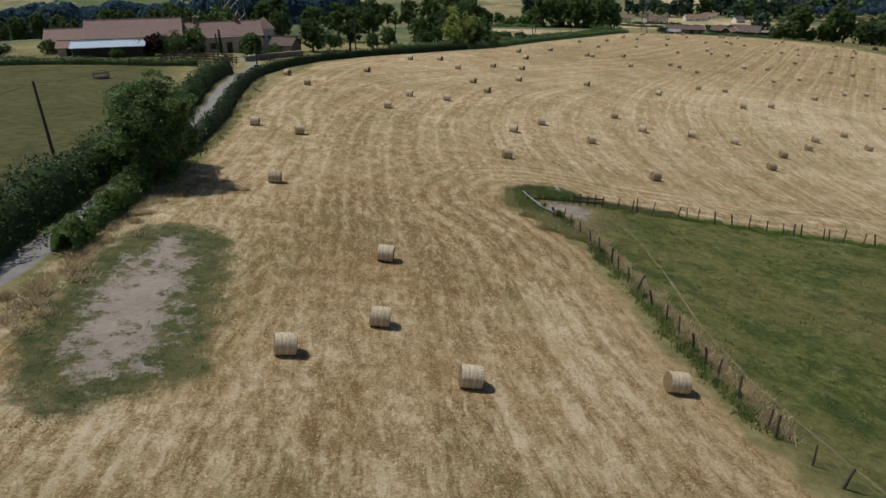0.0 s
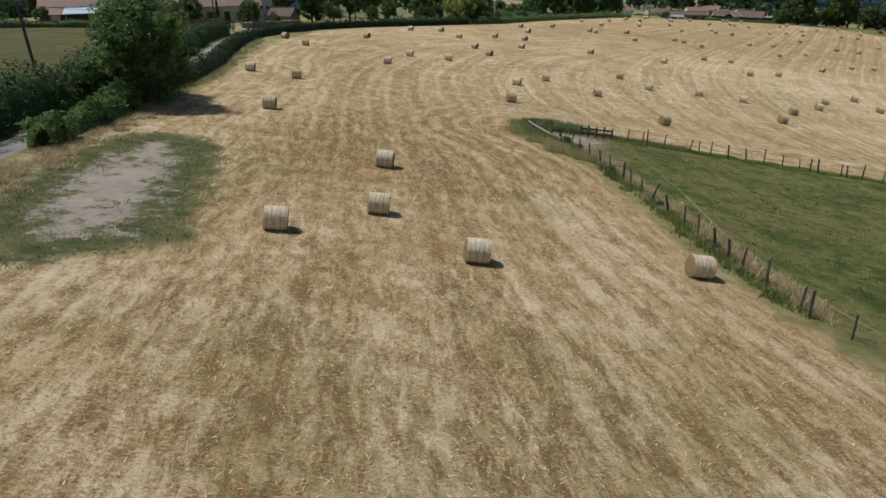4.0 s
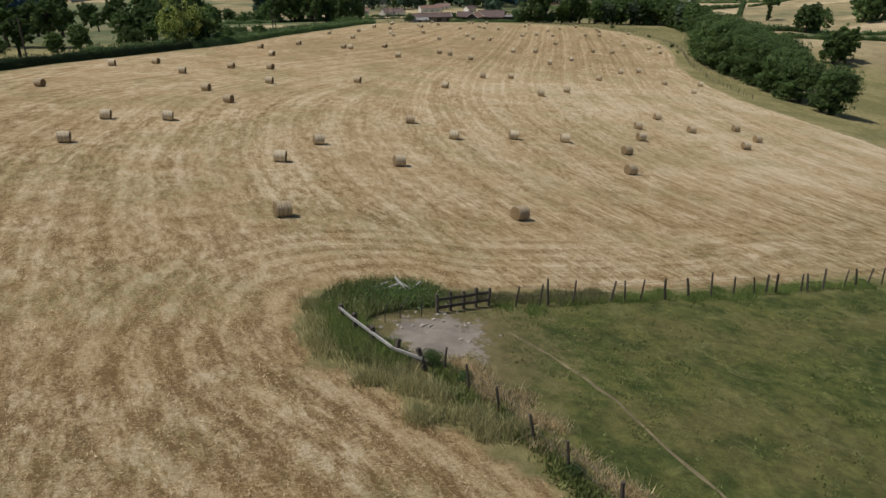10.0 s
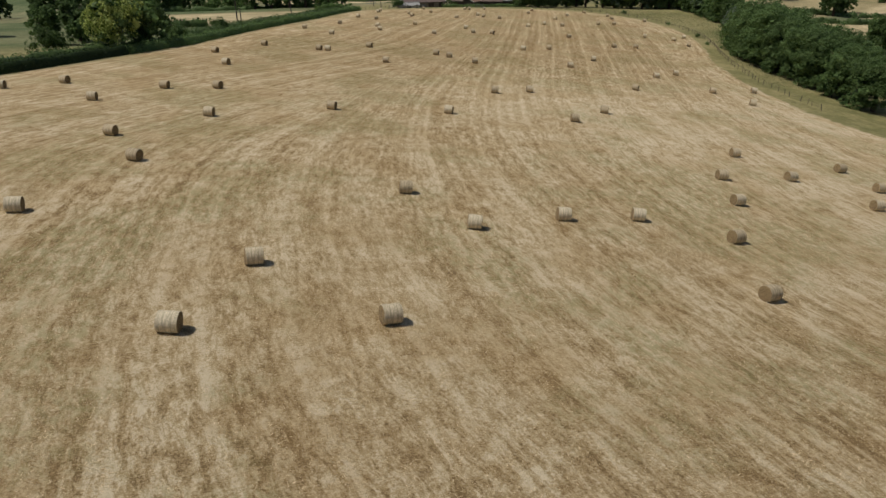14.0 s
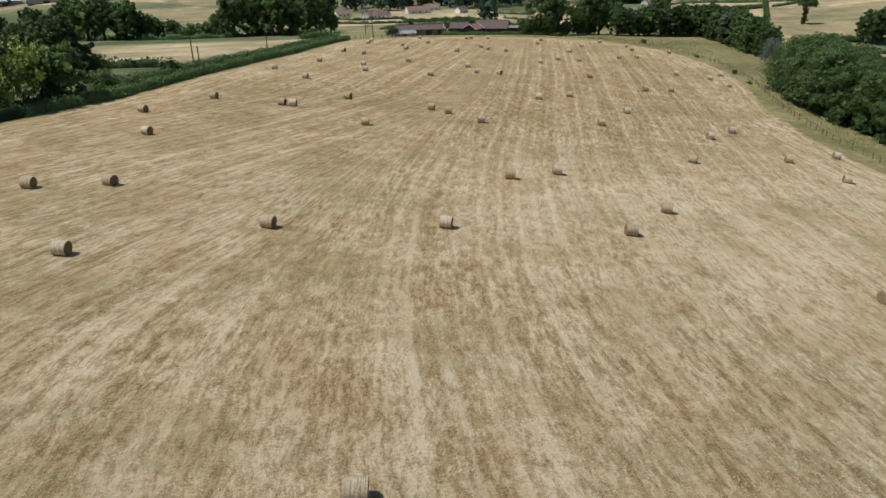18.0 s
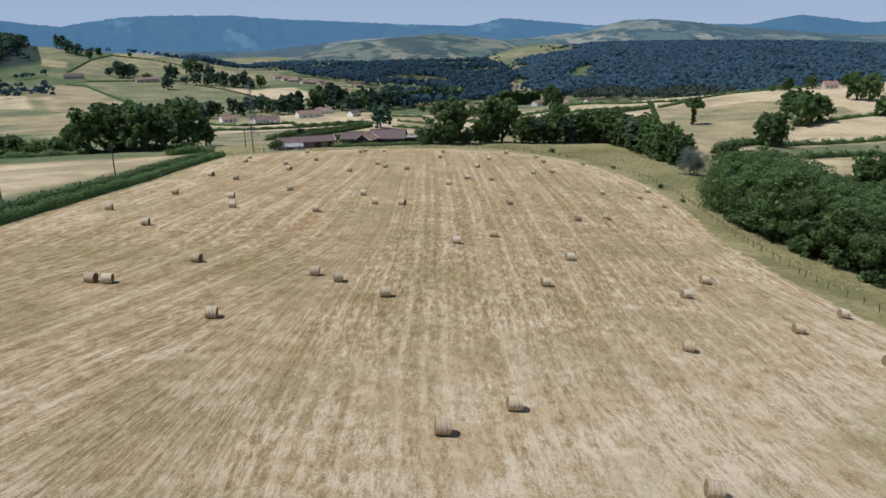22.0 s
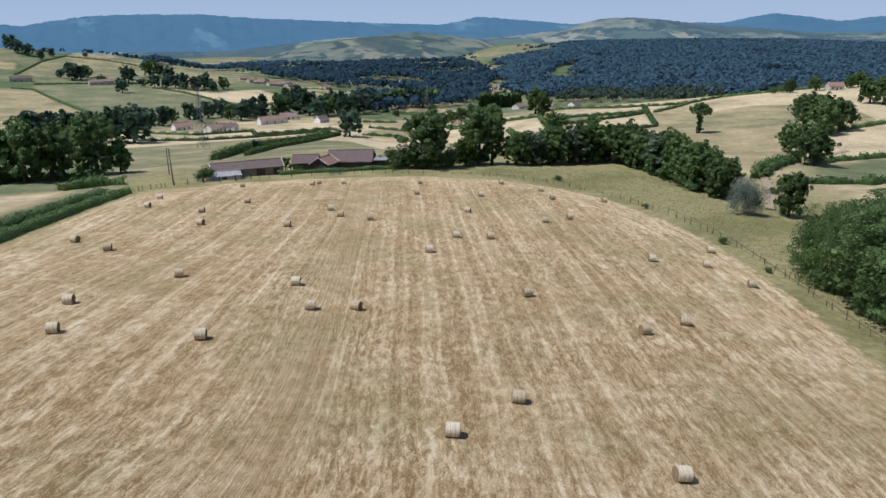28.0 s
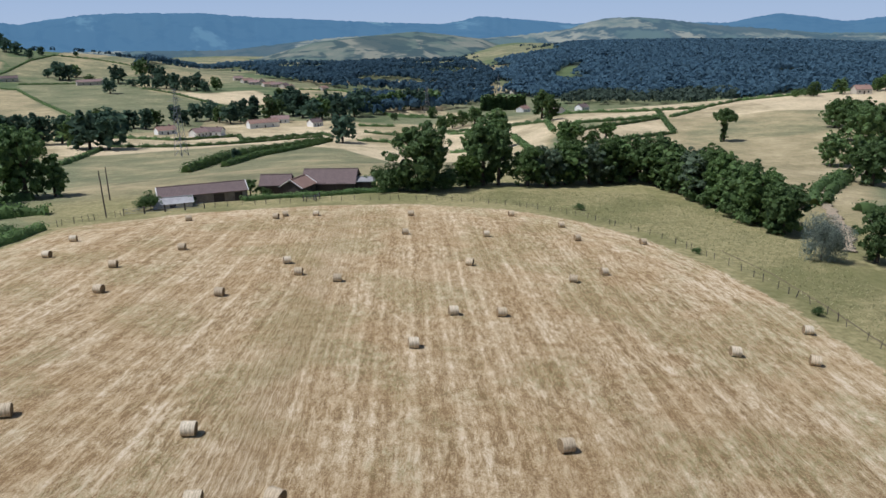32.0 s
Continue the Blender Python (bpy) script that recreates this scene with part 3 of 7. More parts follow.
def swath_way(x, y):
    """Degrees by which the mown rows turn from north: round the paddock's corner, then down the long slope; along the lane's hedge they keep to it."""
    turn = np.interp(y, (-60, 30, 50, 83, 100, 116, 132, 150, 170, 205, 320), (-6, -6, -7, -3, 7, 13, 20, 26, 30, 29.5, 27.5))
    hedge_x = np.interp(y, (96, 120, 143, 160, 175, 191, 205, 230, 271), (-26, -27.7, -25, -18, -6, 7, 17.7, 31, 56))
    return turn + 17 * step(x - hedge_x, 64, 46) * step(y, 118, 138) * step(y, 222, 195) + 6 * step(x - hedge_x, 60, 35) * step(y, 215, 235) * step(y, 285, 262)


def swath(x, y):
    """Place across and along the mown rows, followed back along them to one line over the field."""
    shape = np.shape(x)
    x, y = np.array(x, float).ravel(), np.array(y, float).ravel()
    along, pace = np.zeros(x.shape), (np.clip(y, -60, 345) - 115) / 70
    py = np.clip(y, -60, 345)
    for _ in range(70):
        lean = np.tan(np.radians(swath_way(x, py - pace / 2)))
        x, py = x - pace * lean, py - pace
        along = along + pace * np.sqrt(1 + lean * lean)
    return (x * 0.97).reshape(shape), along.reshape(shape)


def spread(fine_from, fine_to, gap, reach_lo, reach_hi, mid_lo, mid_hi, growth=1.09):
    """Grid lines: close over the field, ten metres apart through the near valley, wide beyond."""
    mid = list(np.arange(fine_from, fine_to + gap / 2, gap))
    lo, hi, g = [], [], gap
    p = fine_from
    while p > reach_lo:
        g = min(g * growth, 9 if p > mid_lo else 45)
        p -= g
        lo.append(p)
    g, p = gap, fine_to
    while p < reach_hi:
        g = min(g * growth, 9 if p < mid_hi else 45)
        p += g
        hi.append(p)
    return np.array(lo[::-1] + mid + hi)


def in_forest(x, y):
    """The broad wood on the valley's far slope, with its ragged western edge."""
    way, away = np.degrees(np.arctan2(x - HUB[0], y - HUB[1])), np.hypot(x - HUB[0], y - HUB[1])
    west = 36.6 + 4.5 * step(away, 1380, 1560) + 0.7 * np.sin(away / 38)
    clear = np.maximum(inside(MEADOWS_RIVER[-1][1], x, y), inside(MEADOWS_SLOPE[0][1], x, y))
    return (way > west) & (way < 78) & (away > 905 + 25 * np.sin(way * 0.9)) & (away < 1790) & (clear < 2)


def build_ground():
    xs, ys = spread(-50, 180, 1.5, -2600, 3950, -120, 760), spread(-6, 336, 1.5, -900, 4000, -40, 1420)
    x, y = [a.ravel() for a in np.meshgrid(xs, ys)]
    w, h = len(xs), len(ys)
    z = ground(x, y)
    i = (np.arange(h - 1)[:, None] * w + np.arange(w - 1)).ravel()
    faces = np.stack([i, i + 1, i + w + 1, i + w], 1)
    mesh = bpy.data.meshes.new("ground")
    mesh.from_pydata(np.stack([x, y, z], 1).tolist(), [], faces.tolist())
    u, v = swath(x, y)
    edge = inside(FIELD, x, y)
    lush = np.maximum(step(inside(PADDOCK, x, y), -1, 1), step(-x - 0.25 * (y - 60), 28, 34) * step(y, 175, 120))
    lush = np.maximum(lush, 0.1 * step(x, 150, 200))
    valley = step(np.hypot(np.maximum(x - 210, 0) + np.maximum(-x - 95, 0), np.maximum(y - 345, 0) + np.maximum(-y - 60, 0)), 0, 25)
    valley = np.maximum(valley, step(y, 190, 215) * step(inside(FIELD, x, y), -5, -8) * step(x, 90, 75))
    way, away = np.degrees(np.arctan2(x - HUB[0], y - HUB[1])), np.hypot(x - HUB[0], y - HUB[1])
    tone = 0.50 - 0.12 * step(away, 800, 1200) + 0.36 * step(way, 43, 47) * step(away, 720, 600) - 0.3 * step(away, 640, 760) * step(way, 38, 42) - 0.15 * step(way, -2, -8)
    wild = np.ones(x.shape)
    # paler and darker zones of the stubble, and the bleached verge
    paleness = 0.5 * step(x, -20, 8) * step(x, 75, 50) * step(y, 66, 92) * step(y, 190, 150) + step(x, 42, 72) * step(y, 78, 92) * step(y, 190, 140) + 0.9 * step(beside(VERGE, x, y), 2.0, 0.9) - 0.45 * step(np.hypot((x + 1) / 15, (y - 49) / 14), 1.0, 0.7) + 0.15 * step(inside(FIELD, x, y), 16, 4) * step(x, 95, 118) * step(y, 150, 185) * step(y, 300, 270)
    tone = tone + 0.26 * step(way, 2, 6) * step(way, 38, 33) * step(away, 560, 480)
    for dryness, outline in MEADOWS:
        within = step(inside(outline, x, y), -4, 4)
        tone, wild = tone * (1 - within) + dryness * within, wild * (1 - within)
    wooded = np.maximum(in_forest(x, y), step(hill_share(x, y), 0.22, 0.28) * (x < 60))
    for name, data in (("tone", tone), ("wild", wild), ("paleness", paleness), ("pasture", step(x, -15, -25)), ("margin", step(-inside(PADDOCK, x, y), 5.5, 1.0) * step(x, 24, 14) * step(y, 74, 66)), ("wooded", wooded), ("across", u), ("along", v), ("field", edge), ("lush", lush), ("valley", valley), ("patch", inside(PATCH, x, y)), ("pen", inside(PEN, x, y)),
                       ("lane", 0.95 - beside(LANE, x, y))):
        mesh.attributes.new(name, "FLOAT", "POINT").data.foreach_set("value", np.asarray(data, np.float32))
    mesh.polygons.foreach_set("use_smooth", [True] * len(mesh.polygons))
    mesh.materials.append(LAND)
    return tagged(new("ground", mesh), "rolling farmland with a mown straw-coloured stubble field", "ground", kind="structure")


build_ground()


# ---- making things ----
def mesh_of(name, bm, *materials):
    mesh = bpy.data.meshes.new(name)
    bm.to_mesh(mesh)
    bm.free()
    for m in materials:
        mesh.materials.append(m)
    return mesh


def thing(name, label, category, group="", kind="", at=(0, 0, 0), turn=0.0):
    ob = new(name)
    ob.empty_display_size = 0.3
    ob.matrix_world = pose(*at, 0, 0, turn)
    return tagged(ob, label, category, group, kind)


def part(name, bm, material, parent, label="", smooth=False):
    mesh = bm if isinstance(bm, bpy.types.Mesh) else mesh_of(name, bm, material)
    if smooth:
        mesh.polygons.foreach_set("use_smooth", [True] * len(mesh.polygons))
    ob = new(name, mesh)
    ob.parent = parent
    if label:
        ob["label"] = label
    return ob


def raw_mesh(name, verts, faces, material, smooth=False):
    mesh = bpy.data.meshes.new(name)
    if isinstance(faces, np.ndarray):
        k, sides = faces.shape
        mesh.vertices.add(len(verts)), mesh.loops.add(k * sides), mesh.polygons.add(k)
        mesh.vertices.foreach_set("co", np.asarray(verts, np.float32).ravel())
        mesh.loops.foreach_set("vertex_index", faces.astype(np.int32).ravel())
        mesh.polygons.foreach_set("loop_start", np.arange(0, k * sides, sides, dtype=np.int32))
        mesh.update(calc_edges=True)
    else:
        mesh.from_pydata([tuple(map(float, p)) for p in verts], [], faces)
    mesh.materials.append(material)
    if smooth:
        mesh.polygons.foreach_set("use_smooth", [True] * len(mesh.polygons))
    return mesh


def box(bm, lo, hi, bevel=0.0):
    made = bmesh.ops.create_cube(bm, size=1.0)["verts"]
    for v in made:
        v.co = Vector([lo[k] + (v.co[k] + 0.5) * (hi[k] - lo[k]) for k in range(3)])
    if bevel:
        edges = list({e for v in made for e in v.link_edges})
        bmesh.ops.bevel(bm, geom=edges, offset=bevel, segments=1, affect="EDGES", profile=0.5)
    return made


def tube(bm, points, radii, sides=6, cap=True):
    """A round bar through the points, of a radius at each."""
    rings = []
    for i, p in enumerate(points):
        p = Vector(p)
        d = (Vector(points[min(i + 1, len(points) - 1)]) - Vector(points[max(i - 1, 0)])).normalized()
        a = d.cross(Vector((0.3, 0.9, 0.1) if abs(d.z) > 0.8 else (0, 0, 1))).normalized()
        b = d.cross(a)
        rings.append([bm.verts.new(p + radii[i] * (a * math.cos(k * 2 * math.pi / sides) + b * math.sin(k * 2 * math.pi / sides))) for k in range(sides)])
    for lo, hi in zip(rings, rings[1:]):
        for k in range(sides):
            bm.faces.new((lo[k], lo[(k + 1) % sides], hi[(k + 1) % sides], hi[k]))
    if cap:
        bm.faces.new(rings[0][::-1]), bm.faces.new(rings[-1])



def ribbon(name, label, points, wide, up, seed, material, category="track"):
    """A worn strip on the ground, of uneven width."""
    rnd = random.Random(seed)
    verts, faces = [], []
    spine = along_line(points, 0.9)
    for i, (x, y, dx, dy) in enumerate(spine):
        w = wide * rnd.uniform(0.55, 1.2) / 2
        s = rnd.uniform(-0.06, 0.06) + rnd.uniform(-0.15, 0.15) * wide
        for o in (-w - 0.12, -w, w, w + 0.12):
            px, py = x - dy * (o + s), y + dx * (o + s)
            verts.append((px, py, height(px, py) + (up if abs(o) <= w else -0.12)))
    for i in range(len(spine) - 1):
        for k in range(3):
            faces.append((i * 4 + k, i * 4 + k + 1, i * 4 + k + 5, i * 4 + k + 4))
    return tagged(new(name, raw_mesh(name, verts, faces, material)), label, category, kind="structure")


def along_line(points, gap):
    """Evenly spaced places along a line on the ground: x, y and the way ahead."""
    out, left = [], 0.0
    for (ax, ay), (bx, by) in zip(points, points[1:]):
        far = math.hypot(bx - ax, by - ay)
        s = left
        while s < far:
            out.append((ax + (bx - ax) * s / far, ay + (by - ay) * s / far, (bx - ax) / far, (by - ay) / far))
            s += gap
        left = s - far
    return out


ribbon("trail", "narrow cattle trail worn through the paddock grass", TRAIL, 0.15, 0.012, 1, TRAIL_EARTH)
ribbon("path", "narrow worn path along the grass slope", WHEELS, 0.35, 0.03, 2, TRODDEN)
ribbon("farm_track", "pale dusty farm track winding between trees", FAR_TRACK, 2.4, 0.3, 3, DUST)


# ---- straw bales ----
BALE_R, BALE_L = 0.525, 0.99


def bale_meshes(seed):
    rnd = random.Random(seed)
    sides, rows = 30, 9
    sag = [1 + 0.012 * rnd.uniform(-1, 1) for _ in range(sides)]
    verts, faces = [], []
    for j in range(rows):
        x = -BALE_L / 2 + BALE_L * j / (rows - 1)
        swell = 1 + 0.012 * rnd.uniform(-1, 1) - (0.035 if j in (0, rows - 1) else 0)
        for k in range(sides):
            a = k * 2 * math.pi / sides
            r = BALE_R * swell * sag[k] * (1 + 0.006 * rnd.uniform(-1, 1))
            z = math.sin(a) * r
            verts.append((x, math.cos(a) * r * 1.02, max(z, -BALE_R * 0.95) + BALE_R * 0.95))
    for j in range(rows - 1):
        for k in range(sides):
            faces.append((j * sides + k, j * sides + (k + 1) % sides, (j + 1) * sides + (k + 1) % sides, (j + 1) * sides + k))
    side = raw_mesh("wrapped_side", verts, faces, BALE_SIDE, True)
    ends = []
    for sign, j in ((-1, 0), (1, rows - 1)):
        v, f = [verts[j * sides + k] for k in range(sides)], []
        for ring, keep in enumerate((0.8, 0.55, 0.3)):
            for k in range(sides):
                q = verts[j * sides + k]
                v.append((q[0] + sign * (0.02 + 0.02 * rnd.random()), q[1] * keep, BALE_R * 0.95 + (q[2] - BALE_R * 0.95) * keep))
        v.append((verts[j * sides][0] + sign * 0.01, 0, BALE_R * 0.95))
        for ring in range(3):
            for k in range(sides):
                f.append((ring * sides + k, ring * sides + (k + 1) % sides, (ring + 1) * sides + (k + 1) % sides, (ring + 1) * sides + k)[::-sign])
        for k in range(sides):
            f.append((3 * sides + k, 3 * sides + (k + 1) % sides, 4 * sides)[::-sign])
        ends.append(raw_mesh("straw_end", v, f, BALE_END, True))
    # stray straws round the rims
    v, f = [], []
    for _ in range(420):
        x, a = rnd.choice((-1, 1)) * rnd.uniform(0.35, 1) * BALE_L / 2, rnd.uniform(0, 2 * math.pi)
        p = Vector((x, math.cos(a) * BALE_R, math.sin(a) * BALE_R * 0.97 + BALE_R * 0.95))
        d = Vector((rnd.uniform(-1, 1), rnd.uniform(-1, 1), rnd.uniform(-1, 1))) * 0.12
        w = Vector((rnd.uniform(-1, 1), rnd.uniform(-1, 1), rnd.uniform(-1, 1))) * 0.012
        i = len(v)
        v += [p - w, p + w, p + d]
        f.append((i, i + 1, i + 2))
    loose = raw_mesh("loose_straw", v, f, BALE_SIDE)
    return side, ends, loose


BALE_KINDS = [bale_meshes(s) for s in range(5)]
BALES_TOP = [(1.2, 26.9), (-7.3, 28.0), (11.3, 28.8), (-3.3, 32.0), (-3.7, 41.1), (-14.1, 56.6), (23.6, 75.3), (7.1, 76.3), (-16.2, 78.3), (-22, 81.5)]
BALES_BEND = [(43.6, 90.4), (19.7, 91.8), (9.4, 93.2), (49.3, 99.4), (14.2, 100.6), (-8, 101.4), (29.9, 104.4), (44.1, 104.6), (37.7, 105.3), (72.9, 105.8), (57.1, 107.6), (80, 111.1), (0.6, 112.5), (27.6, 112.8), (-5.4, 113.2), (70.9, 114.6), (61.9, 115), (-22.1, 116.2), (82.1, 117.9), (71.4, 123.4), (7.7, 124.5), (-27.2, 125.4), (5.6, 133.9), (-14.5, 137.1), (59, 138.6), (15, 141.7), (43.2, 142.4), (66.9, 143.8), (29.1, 144.6)]
BALES_MIDDLE = [(3.1, 151.6), (102.5, 152.9), (55.8, 155.7), (62.2, 156.9), (17.4, 158.3), (11, 158.7), (-7.3, 160.9), (84.6, 161.2), (101.5, 161.6), (113.1, 163.7), (-0.7, 163.9), (98.1, 173.4), (105.8, 177.3), (20.5, 179.1), (83.7, 180.9), (47.3, 181.7), (64.5, 182.5), (61.9, 188.6), (94.6, 189.8), (60.4, 191.6), (20.1, 193.4), (40.3, 195.5), (38.9, 196.4), (83.9, 200.8), (49.9, 200.9)]
BALES_LOWER = [(91.5, 203.1), (29.9, 203.1), (113.6, 210.4), (120.3, 210.8), (142.4, 218), (47.6, 223.2), (109.4, 224.5), (72.9, 225.6), (144.4, 226.8), (89.1, 227.5), (84.8, 229.4), (138.1, 231.5), (152.6, 232.6), (61.7, 232.9), (44.3, 237.2), (86.5, 238.1), (63.7, 241.6), (108.9, 245.8), (75.6, 246.9), (55.9, 249.4), (122.3, 249.8)]
BALES_FOOT = [(117.6, 252.3), (139.3, 257), (145.9, 258.1), (70.2, 264.6), (111.1, 268.9), (130.9, 268.9), (96.8, 269.3), (165.7, 269.4), (67, 272.6), (107.9, 273.8), (156.5, 275.2), (85.2, 276.9), (108.6, 279.9), (143.6, 282.9), (160.9, 284.2), (88.2, 288.7), (132.1, 289.6), (98.1, 294.8), (158.3, 295.6), (81.2, 299.9), (141, 303.6), (85.3, 310.5), (125.5, 311.8), (118.2, 312.7), (120.5, 314.2), (104.4, 319.4)]

def lay_bale(x, y, turn, kind):
    side, ends, loose = BALE_KINDS[kind]
    dx = Vector((math.cos(turn), math.sin(turn), 0))
    dx.z = height(x + dx.x, y + dx.y) - height(x, y)
    dx.normalize()
    dy = Vector((-dx.y, dx.x, 0))
    dy.z = height(x + dy.x, y + dy.y) - height(x, y)
    dy = (dy - dx * dy.dot(dx)).normalized()
    m = Matrix((dx, dy, dx.cross(dy))).transposed().to_4x4()
    ob = thing("straw_bale", "round straw bale wrapped in pale net on the stubble", "bale", "round bales in the field")
    ob.matrix_world = Matrix.Translation((x, y, height(x, y) - 0.03)) @ m
    part("wrapped_side", side, None, ob, "pale net-wrapped straw")
    for e in ends:
        part("straw_end", e, None, ob)
    part("loose_straw", loose, None, ob)["kind"] = "stuff"


for n_bale, (bx, by) in enumerate(BALES_TOP + BALES_BEND + BALES_MIDDLE + BALES_LOWER + BALES_FOOT):
    along = math.radians(float(swath_way(np.float64(bx), np.float64(by))) if by < 118 else 29.0)
    lay_bale(bx, by, -along + RNG.gauss(0, 0.17), n_bale % 5)


# chaff and straws left lying by the baler
def lying_straw(number, seed):
    rnd = np.random.default_rng(seed)
    c = np.vstack([rnd.uniform((-27, 10), (60, 110), (number, 2)), rnd.uniform((-27, 110), (130, 275), (number, 2))])
    rnd.shuffle(c)
    c = c[(inside(FIELD, c[:, 0], c[:, 1]) > 0.6) & (inside(PATCH, c[:, 0], c[:, 1]) < -0.6)]
    u, v = swath(c[:, 0], c[:, 1])
    c = c[rnd.random(len(c)) < 0.35 + 0.65 * (np.sin(u * 2 * math.pi / 1.87) > 0.2)][:number]
    k = len(c)
    a, w, h = rnd.uniform(0, 2 * math.pi, k), rnd.uniform(0.008, 0.02, k), rnd.uniform(0.06, 0.2, k)
    foot = np.stack([c[:, 0], c[:, 1], ground(c[:, 0], c[:, 1]) + rnd.uniform(0.0, 0.03, k)], 1)
    side = np.stack([-np.sin(a) * w, np.cos(a) * w, np.zeros(k)], 1)
    tip = foot + np.stack([np.cos(a) * h, np.sin(a) * h, rnd.uniform(0.0, 0.07, k)], 1)
    mesh = raw_mesh("loose_straw", np.stack([foot - side, foot + side, tip], 1).reshape(-1, 3), np.arange(3 * k).reshape(-1, 3), STRAW)
    tagged(new("loose_straw", mesh), "loose pale straws lying over the stubble", "straw", kind="stuff")


lying_straw(330000, 17)


# ---- trees, hedges and grass ----
def cards(centres, normals, size, rnd, fold=0.35, loose=0.55):
    """Leaf sprays: a bent four-sided blade at every centre."""
    k = len(centres)
    n = normals + rnd.normal(0, loose, (k, 3))
    n /= np.linalg.norm(n, axis=1)[:, None] + 1e-9
    a = np.cross(n, rnd.normal(0, 1, (k, 3)))
    a /= np.linalg.norm(a, axis=1)[:, None] + 1e-9
    b = np.cross(n, a)
    s = (size * rnd.uniform(0.6, 1.35, k))[:, None]
    lift = n * s * fold
    v = np.stack([centres - a * s * 0.55, centres - b * s * 0.42 - lift * rnd.uniform(0, 1, (k, 1)), centres + a * s * 0.6, centres + b * s * 0.45 - lift * rnd.uniform(0, 1, (k, 1))], 1)
    return v.reshape(-1, 3), np.arange(4 * k).reshape(-1, 4)


def crown(name, seed, lobes, number, size, material):
    """Leaf sprays over many small clumps that sit on the skins of some lobes, with a few large ones within to close them. lobes: x, y, z, radius, flatness."""
    rnd = np.random.default_rng(seed)
    lobes = np.array(lobes)
    weight = lobes[:, 3] ** 2
    clumps = max(60, number // 45)
    pick = rnd.choice(len(lobes), clumps, p=weight / weight.sum())
    d = rnd.normal(0, 1, (clumps, 3))
    d[:, 2] = np.where((d[:, 2] < 0) & (rnd.random(clumps) < 0.4), -d[:, 2], d[:, 2])
    d /= np.linalg.norm(d, axis=1)[:, None]
    q = lobes[pick]
    flat = np.stack([np.ones(clumps), np.ones(clumps), q[:, 4]], 1)
    centre = q[:, :3] + d * q[:, 3:4] * flat * rnd.uniform(0.78, 1.08, (clumps, 1))
    wide = q[:, 3] * rnd.uniform(0.22, 0.42, clumps)
    i = rnd.choice(clumps, number, p=wide**2 / (wide**2).sum())
    e = rnd.normal(0, 1, (number, 3)) + d[i] * 0.8 + np.array((0, 0, 0.35))
    e /= np.linalg.norm(e, axis=1)[:, None]
    c = centre[i] + e * wide[i][:, None] * (1 - np.abs(rnd.normal(0, 0.16, (number, 1))))
    v, f = cards(c, e, size, rnd, 0.3, 0.38)
    fill = max(40, number // 9)
    pick = rnd.choice(len(lobes), fill, p=weight / weight.sum())
    q, e = lobes[pick], rnd.normal(0, 1, (fill, 3))
    e /= np.linalg.norm(e, axis=1)[:, None]
    c = q[:, :3] + e * q[:, 3:4] * rnd.uniform(0.2, 0.72, (fill, 1)) * np.stack([np.ones(fill), np.ones(fill), q[:, 4]], 1)
    w, g = cards(c, e, size * 3.2, rnd, 0.2)
    return raw_mesh(name, np.vstack([v, w]), np.vstack([f, g + len(v)]), material)


def trunk(seed, h, r, reach, limbs=6, start=0.35):
    rnd = random.Random(seed)
    bm = bmesh.new()
    bend = [(rnd.uniform(-0.03, 0.03) * h * k, rnd.uniform(-0.03, 0.03) * h * k, h * 0.8 * k) for k in (0, 0.25, 0.5, 0.75, 1.0)]
    tube(bm, bend, [r * 1.35, r, r * 0.8, r * 0.5, r * 0.2], 8)
    for k in range(limbs):
        z = h * (start + (0.72 - start) * k / limbs)
        a = k * 2.4 + rnd.uniform(-0.4, 0.4)
        out = reach * rnd.uniform(0.55, 0.85)
        base = Vector((0, 0, z))
        tube(bm, [base, base + Vector((math.cos(a) * out * 0.5, math.sin(a) * out * 0.5, out * 0.35)), base + Vector((math.cos(a) * out, math.sin(a) * out, out * 0.75))], [r * 0.42, r * 0.26, r * 0.08], 5)
    return mesh_of("trunk", bm, BARK)


